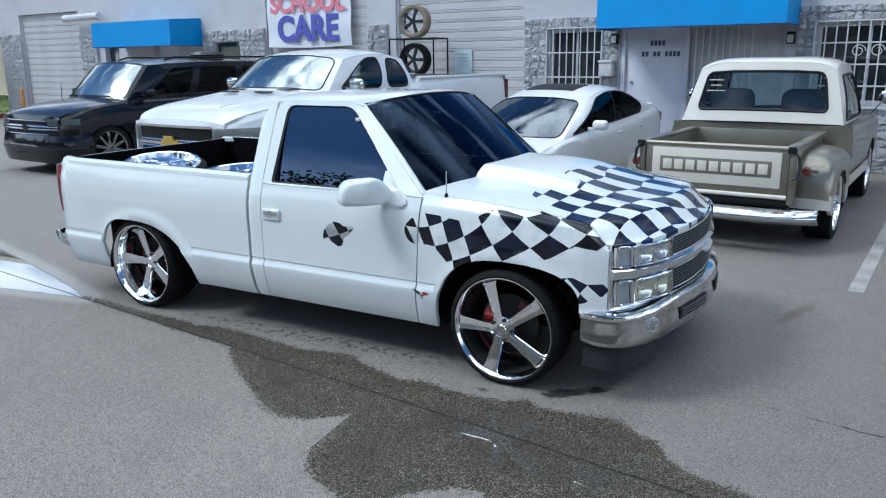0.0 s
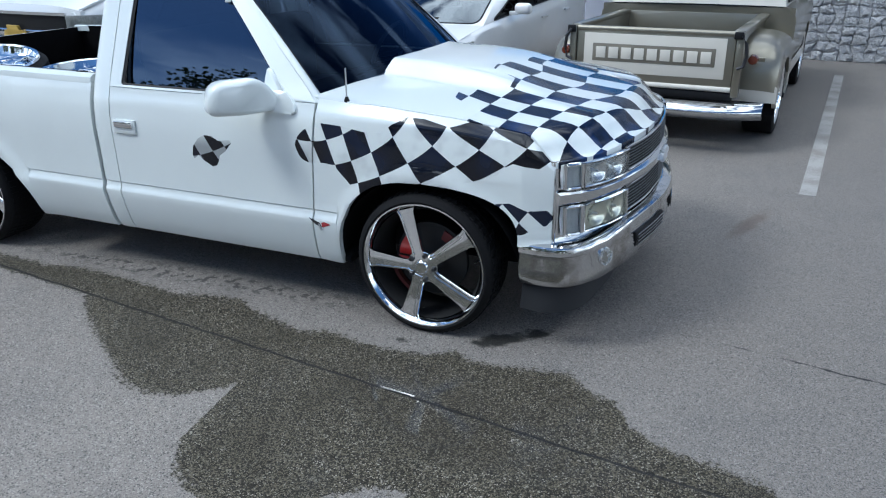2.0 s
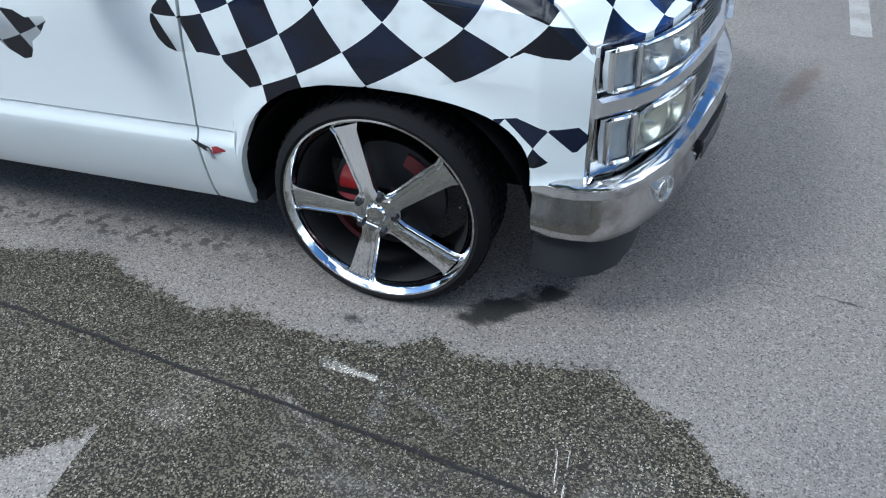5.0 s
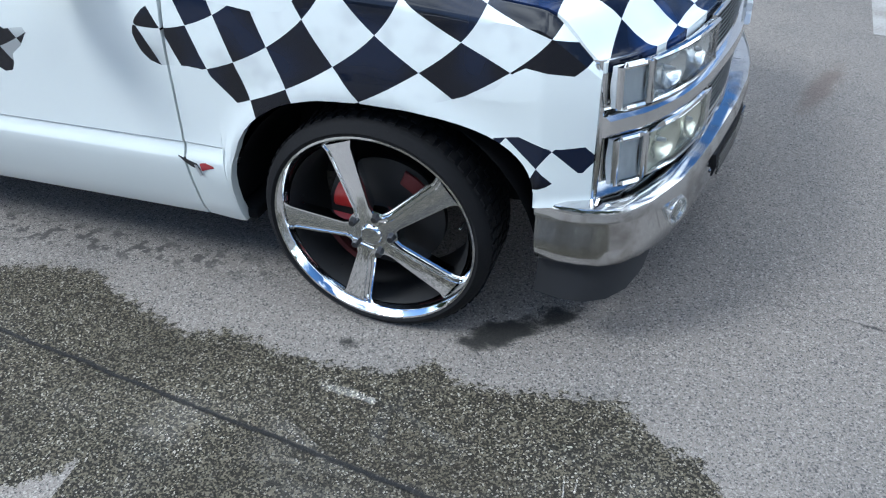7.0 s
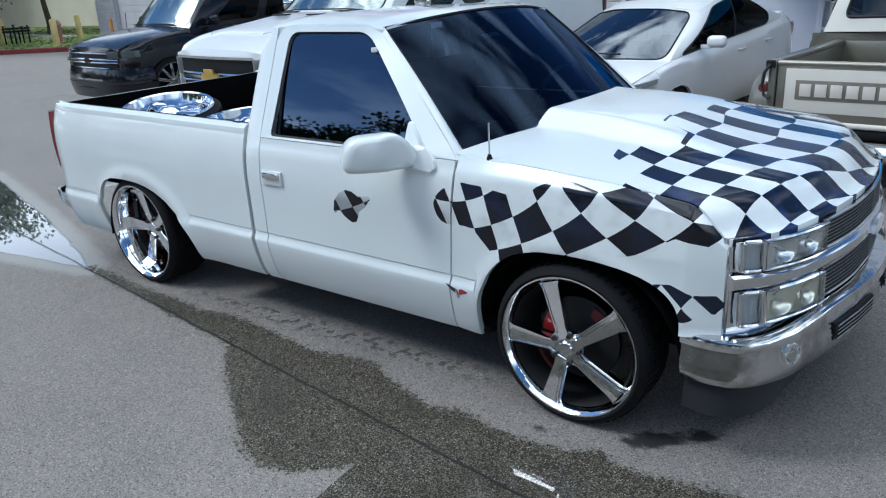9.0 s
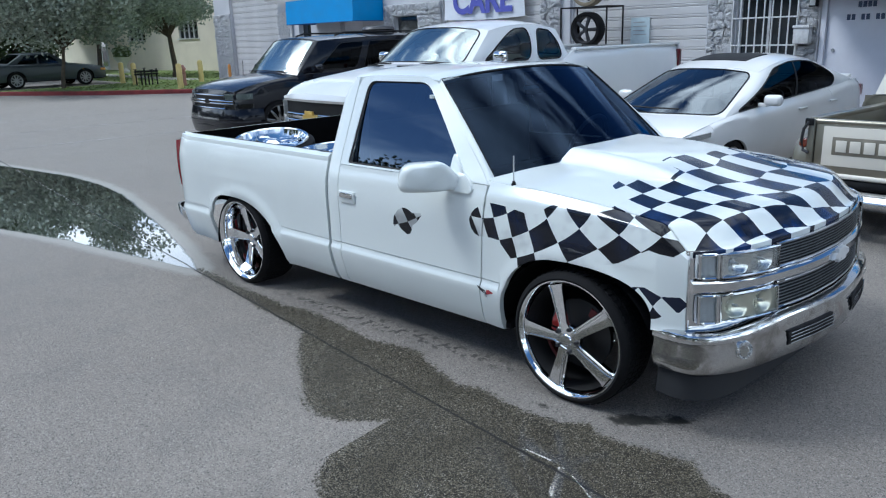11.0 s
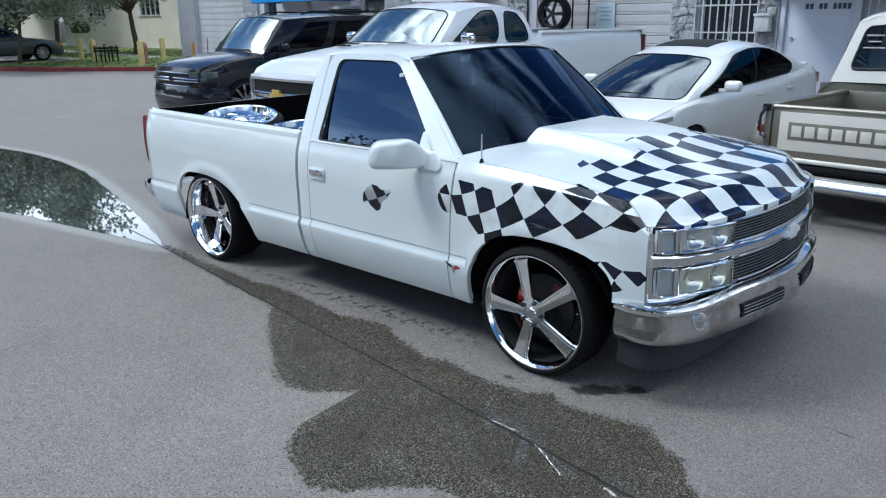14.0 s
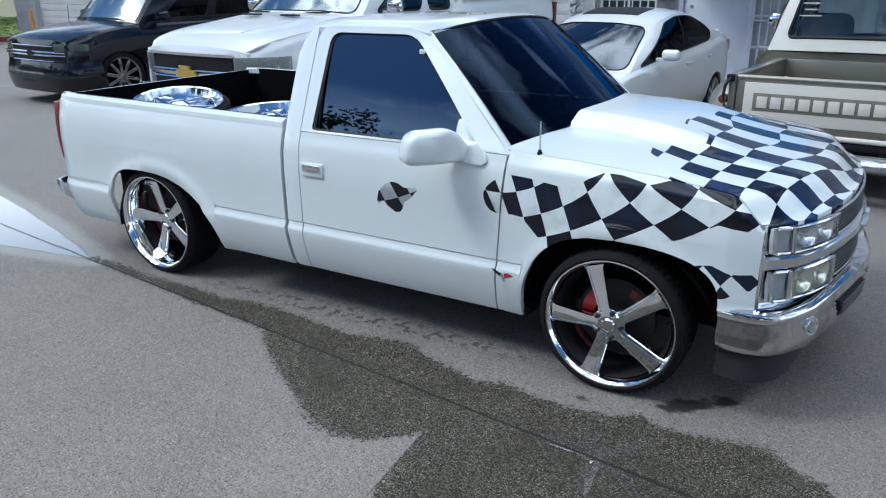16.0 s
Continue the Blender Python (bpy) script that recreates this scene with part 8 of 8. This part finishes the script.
def tree(name, u, v, height, crown, seed, leafmat, trunk=0.13, label="", lean=0.3, low=1.9, n=3200, leaf=0.16, skirt=0.72):
    r = random.Random(seed)
    t = thing(name, lot(u, v, 0.1), label, "tree")
    bm = bmesh.new()
    tips = []
    top = Vector((lean, 0.1, low))
    tube([(0, 0, 0), (0.06, 0.02, 0.5), top * 0.6 + Vector((0.05, 0, 0)), top], [trunk * 1.25, trunk, trunk * 0.85, trunk * 0.7], 10, bm)
    for k in range(9):
        a = 6.283 * k / 9 + r.uniform(-.3, .3)
        reach = crown * r.uniform(0.45, 0.85)
        rise = r.uniform(0.35, 1.0) * (height - low) * 0.75
        mid = top + Vector((math.cos(a) * reach * 0.4, math.sin(a) * reach * 0.4, rise * 0.55))
        end = top + Vector((math.cos(a) * reach, math.sin(a) * reach, rise))
        tube([top - Vector((0, 0, 0.25)), mid, end], [trunk * 0.5, trunk * 0.32, 0.02], 6, bm)
        tips += [mid, end]
        for j in range(3):
            e2 = mid.lerp(end, r.uniform(0.2, 0.9)) + Vector((r.uniform(-1, 1), r.uniform(-1, 1), r.uniform(-0.1, 0.9))) * crown * 0.34
            tube([mid.lerp(end, 0.3), e2], [trunk * 0.18, 0.012], 5, bm)
            tips.append(e2)
    part("trunk", bm, M_BARK, t)
    vs, fs = [], []
    clumps = []
    for p in tips:
        for j in range(3):
            clumps.append((p + Vector((r.gauss(0, .3), r.gauss(0, .3), r.gauss(0.05, .25))) * crown * 0.3, r.uniform(0.25, 0.5) * crown * 0.45))
    for k in range(n):
        c, rad = clumps[r.randrange(len(clumps))]
        d = Vector((r.gauss(0, 1), r.gauss(0, 1), r.gauss(0, 0.8)))
        d = d.normalized() * rad * r.uniform(0.55, 1.0)
        p = c + d
        if p.z < low * skirt:
            continue
        ax = Vector((r.gauss(0, 1), r.gauss(0, 1), r.gauss(0, 0.6))).normalized()
        bx = ax.orthogonal().normalized()
        L, W = leaf * r.uniform(0.7, 1.3), leaf * r.uniform(0.3, 0.5)
        i = len(vs)
        vs += [p, p + ax * L * 0.5 + bx * W, p + ax * L, p + ax * L * 0.5 - bx * W]
        fs.append((i, i + 1, i + 2, i + 3))
    me = bpy.data.meshes.new("crown")
    me.from_pydata([tuple(p) for p in vs], [], fs)
    me.materials.append(leafmat)
    o = new("crown", me)
    o.parent = t
    return t


tree("tree", -32.3, 6.6, 5.6, 4.6, 5, M_LEAF, 0.08, "small silver-green street tree by the kerb", 0.5, 1.9, 52000, 0.14, 0.62)
tree("tree", -37.3, 13.4, 6.2, 4.0, 8, M_LEAF, 0.14, "silver-green tree on the lawn", -0.5, 2.3, 30000, 0.12, 0.85)
tree("tree", -41.5, 11.0, 7.5, 4.6, 11, M_LEAF, 0.13, "silver-green tree farther back", 0.2, 2.4, 24000, 0.15, 0.75)
tree("tree", -47.0, 5.0, 12.0, 5.6, 13, M_LEAF2, 0.2, "dark green tree farther back", 0.2, 1.2, 40000, 0.32, 0.3)
tree("tree", -56.0, 2.0, 14.0, 7.0, 14, M_LEAF2, 0.2, "dark green tree farther back", 0.2, 0.9, 38000, 0.42, 0.2)
tree("tree", -58.0, 11.0, 13.0, 6.5, 15, M_LEAF2, 0.2, "dark green tree farther back", 0.2, 0.9, 38000, 0.42, 0.2)
tree("tree", -52.0, -6.0, 13.0, 7.0, 16, M_LEAF2, 0.2, "dark green tree farther back", 0.2, 0.9, 38000, 0.42, 0.2)
for u, v, s in ((-48.3, 14.6, 0.5), (-55, 3, 2.6), (-55, 7, 2.8), (-57, 11, 2.7), (-53, -2, 2.6), (-51, -7, 2.6)):
    r = random.Random(int(u * -10))
    vs, fs = [], []
    for k in range(1500 if s < 1 else 6000):
        d = Vector((r.gauss(0, 1), r.gauss(0, 1), r.gauss(0, 1))).normalized() * s * r.uniform(0.6, 1)
        p = Vector((0, 0, s * 0.75)) + Vector((d.x, d.y, d.z * 0.7))
        ax = Vector((r.gauss(0, 1), r.gauss(0, 1), r.gauss(0, 1))).normalized()
        bx = ax.orthogonal()
        i = len(vs)
        vs += [tuple(p), tuple(p + ax * 0.07 + bx * 0.05), tuple(p + ax * 0.16), tuple(p + ax * 0.07 - bx * 0.05)]
        fs.append((i, i + 1, i + 2, i + 3))
    me = bpy.data.meshes.new("shrub")
    me.from_pydata(vs, [], fs)
    me.materials.append(M_LEAF2)
    o = tagged(new("shrub", me), "dark rounded plant on a pedestal planter" if s < 1 else "dense dark green hedge bush beyond the lot", "shrub", "shrubs")
    o.matrix_basis = lot(u, v, 0.14 if s > 1 else 0.98)

# parked grey sedan behind the tree
sd2 = thing("sedan", lot(-35.65, 9.05, 0.15, 188), "dark grey four-door sedan parked behind the trees", "sedan")
vehicle(sd2, dict(L=5.3, W=1.95, paint=M_GREYCAR, sill=0.28, r=0.34, rim=0.24, wheelmat=M_SILVER, axles=(1.0, 3.9), spokes=9, belt=((0, 0.72), (0.2, 0.78), (1.3, 0.92), (1.8, 0.95), (4.0, 0.98), (5.0, 0.98), (5.3, 0.9)),
                  plan=((0, 0.16), (0.15, 0.06), (0.6, 0.0), (4.8, 0.0), (5.3, 0.12)), prof=PROF, hood=0.02, crown=0.05, cabin=(1.65, 2.3, 3.45, 4.15), roof=1.38, rin=0.26,
                  windows=[(0.14, 0.49, 0.06, 0.86), (0.53, 0.86, 0.06, 0.86)], glass=M_GLASS, seats=(2.0, 3.0), deck=(4.1, 5.28)))
for s in (1, -1):
    part("headlight", box((s * 0.68 - 0.2, -0.04, 0.58), (s * 0.68 + 0.2, 0.12, 0.70), 0.02), M_REFL, sd2)
    part("corner_lamp", box((s * 0.93 - 0.04, 0.06, 0.60), (s * 0.93 + 0.035, 0.26, 0.70), 0.015), M_LENS_A, sd2)

# cream building beyond
hs = thing("house", lot(-50.5, 17.0, 0.1, 8), "cream stucco building with white-framed windows", "house")
HW = [(-2.2, 1.4), (4.2, 1.4), (11.5, 1.4)]
prev = -14.0
for u, z in HW:
    part("wall", box((prev, 0, 0), (u, 0.3, 9.0)), M_CREAMWALL, hs, smooth=0)
    part("wall", box((u, 0, 0), (u + 2.2, 0.3, 2.0)), M_CREAMWALL, hs, smooth=0)
    part("wall", box((u, 0, 3.6), (u + 2.2, 0.3, 9.0)), M_CREAMWALL, hs, smooth=0)
    prev = u + 2.2
part("wall", box((prev, 0, 0), (26, 0.3, 9.0)), M_CREAMWALL, hs, smooth=0)
part("roof", box((-14.2, -0.2, 9.0), (26.2, 8, 9.25)), M_CREAMWALL, hs)
part("rear_wall", box((-14, 7.7, 0), (26, 8, 9.0)), M_CREAMWALL, hs)
for u, z in HW:
    w = part("window", box((u, 0.12, 2.0), (u + 2.2, 0.14, 3.6)), M_DARKWIN, hs)
    for a in span(0.03, 2.17, 4):
        part("mullion", box((u + a - 0.03, 0.05, 2.0), (u + a + 0.03, 0.118, 3.6)), M_BARS, w)
    part("sill", box((u - 0.1, -0.06, 1.93), (u + 2.3, 0.118, 1.998)), M_BARS, w)
d = part("door", box((-6.4, -0.05, 0), (-5.4, -0.005, 2.1)), M_BARS, hs, "white glazed door")
part("pane", box((-6.25, -0.056, 0.3), (-5.55, -0.051, 1.95)), M_DARKWIN, d)
pl = thing("planter", lot(-48.3, 14.6, 0.14), "white pedestal planter with a dark plant", "planter")
part("urn", moved(spin([(0.35, 0), (0.35, 0.1), (0.2, 0.2), (0.22, 0.5), (0.5, 0.85), (0.55, 0.95), (0.0, 0.95)], 24), pose(0, 0, 0, 90, 0, 0)), M_BARS, pl)

# unseen far side of the lot behind the camera: assumed building; trees for reflections
slab("far_wall", -60, 60, -32.4, -32, 0, 4.0, M_CREAMWALL, "assumed low plain building across the lot, out of view")
for k in range(-5, 13):
    tree("tree", -42 + 6.6 * k, -21 - (k * 5 % 4), 9.0 + (k * 3 % 4) * 0.7, 4.8, 40 + k, M_LEAF2, 0.2, "dark green tree across the lot", 0.2, 1.8, 16000, 0.23, 0.3)

# ---- fieldstones by the entrance, one by one ----
STONE_PARTS.sort(key=lambda ring: abs(ring[0][0] + 1.5))
more = bmesh.new()
for ring in STONE_PARTS[300:]:
    vs = stone_bm(ring, rng, more)
    bmesh.ops.translate(more, verts=vs, vec=(0, WALL_V - 0.028, 0))
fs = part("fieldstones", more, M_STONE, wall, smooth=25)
fs["kind"] = "stuff"
for ring in STONE_PARTS[:300]:
    b = bmesh.new()
    stone_bm(ring, rng, b)
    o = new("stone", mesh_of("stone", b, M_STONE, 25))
    o.parent = wall
    o.location = (0, WALL_V - 0.028, 0)
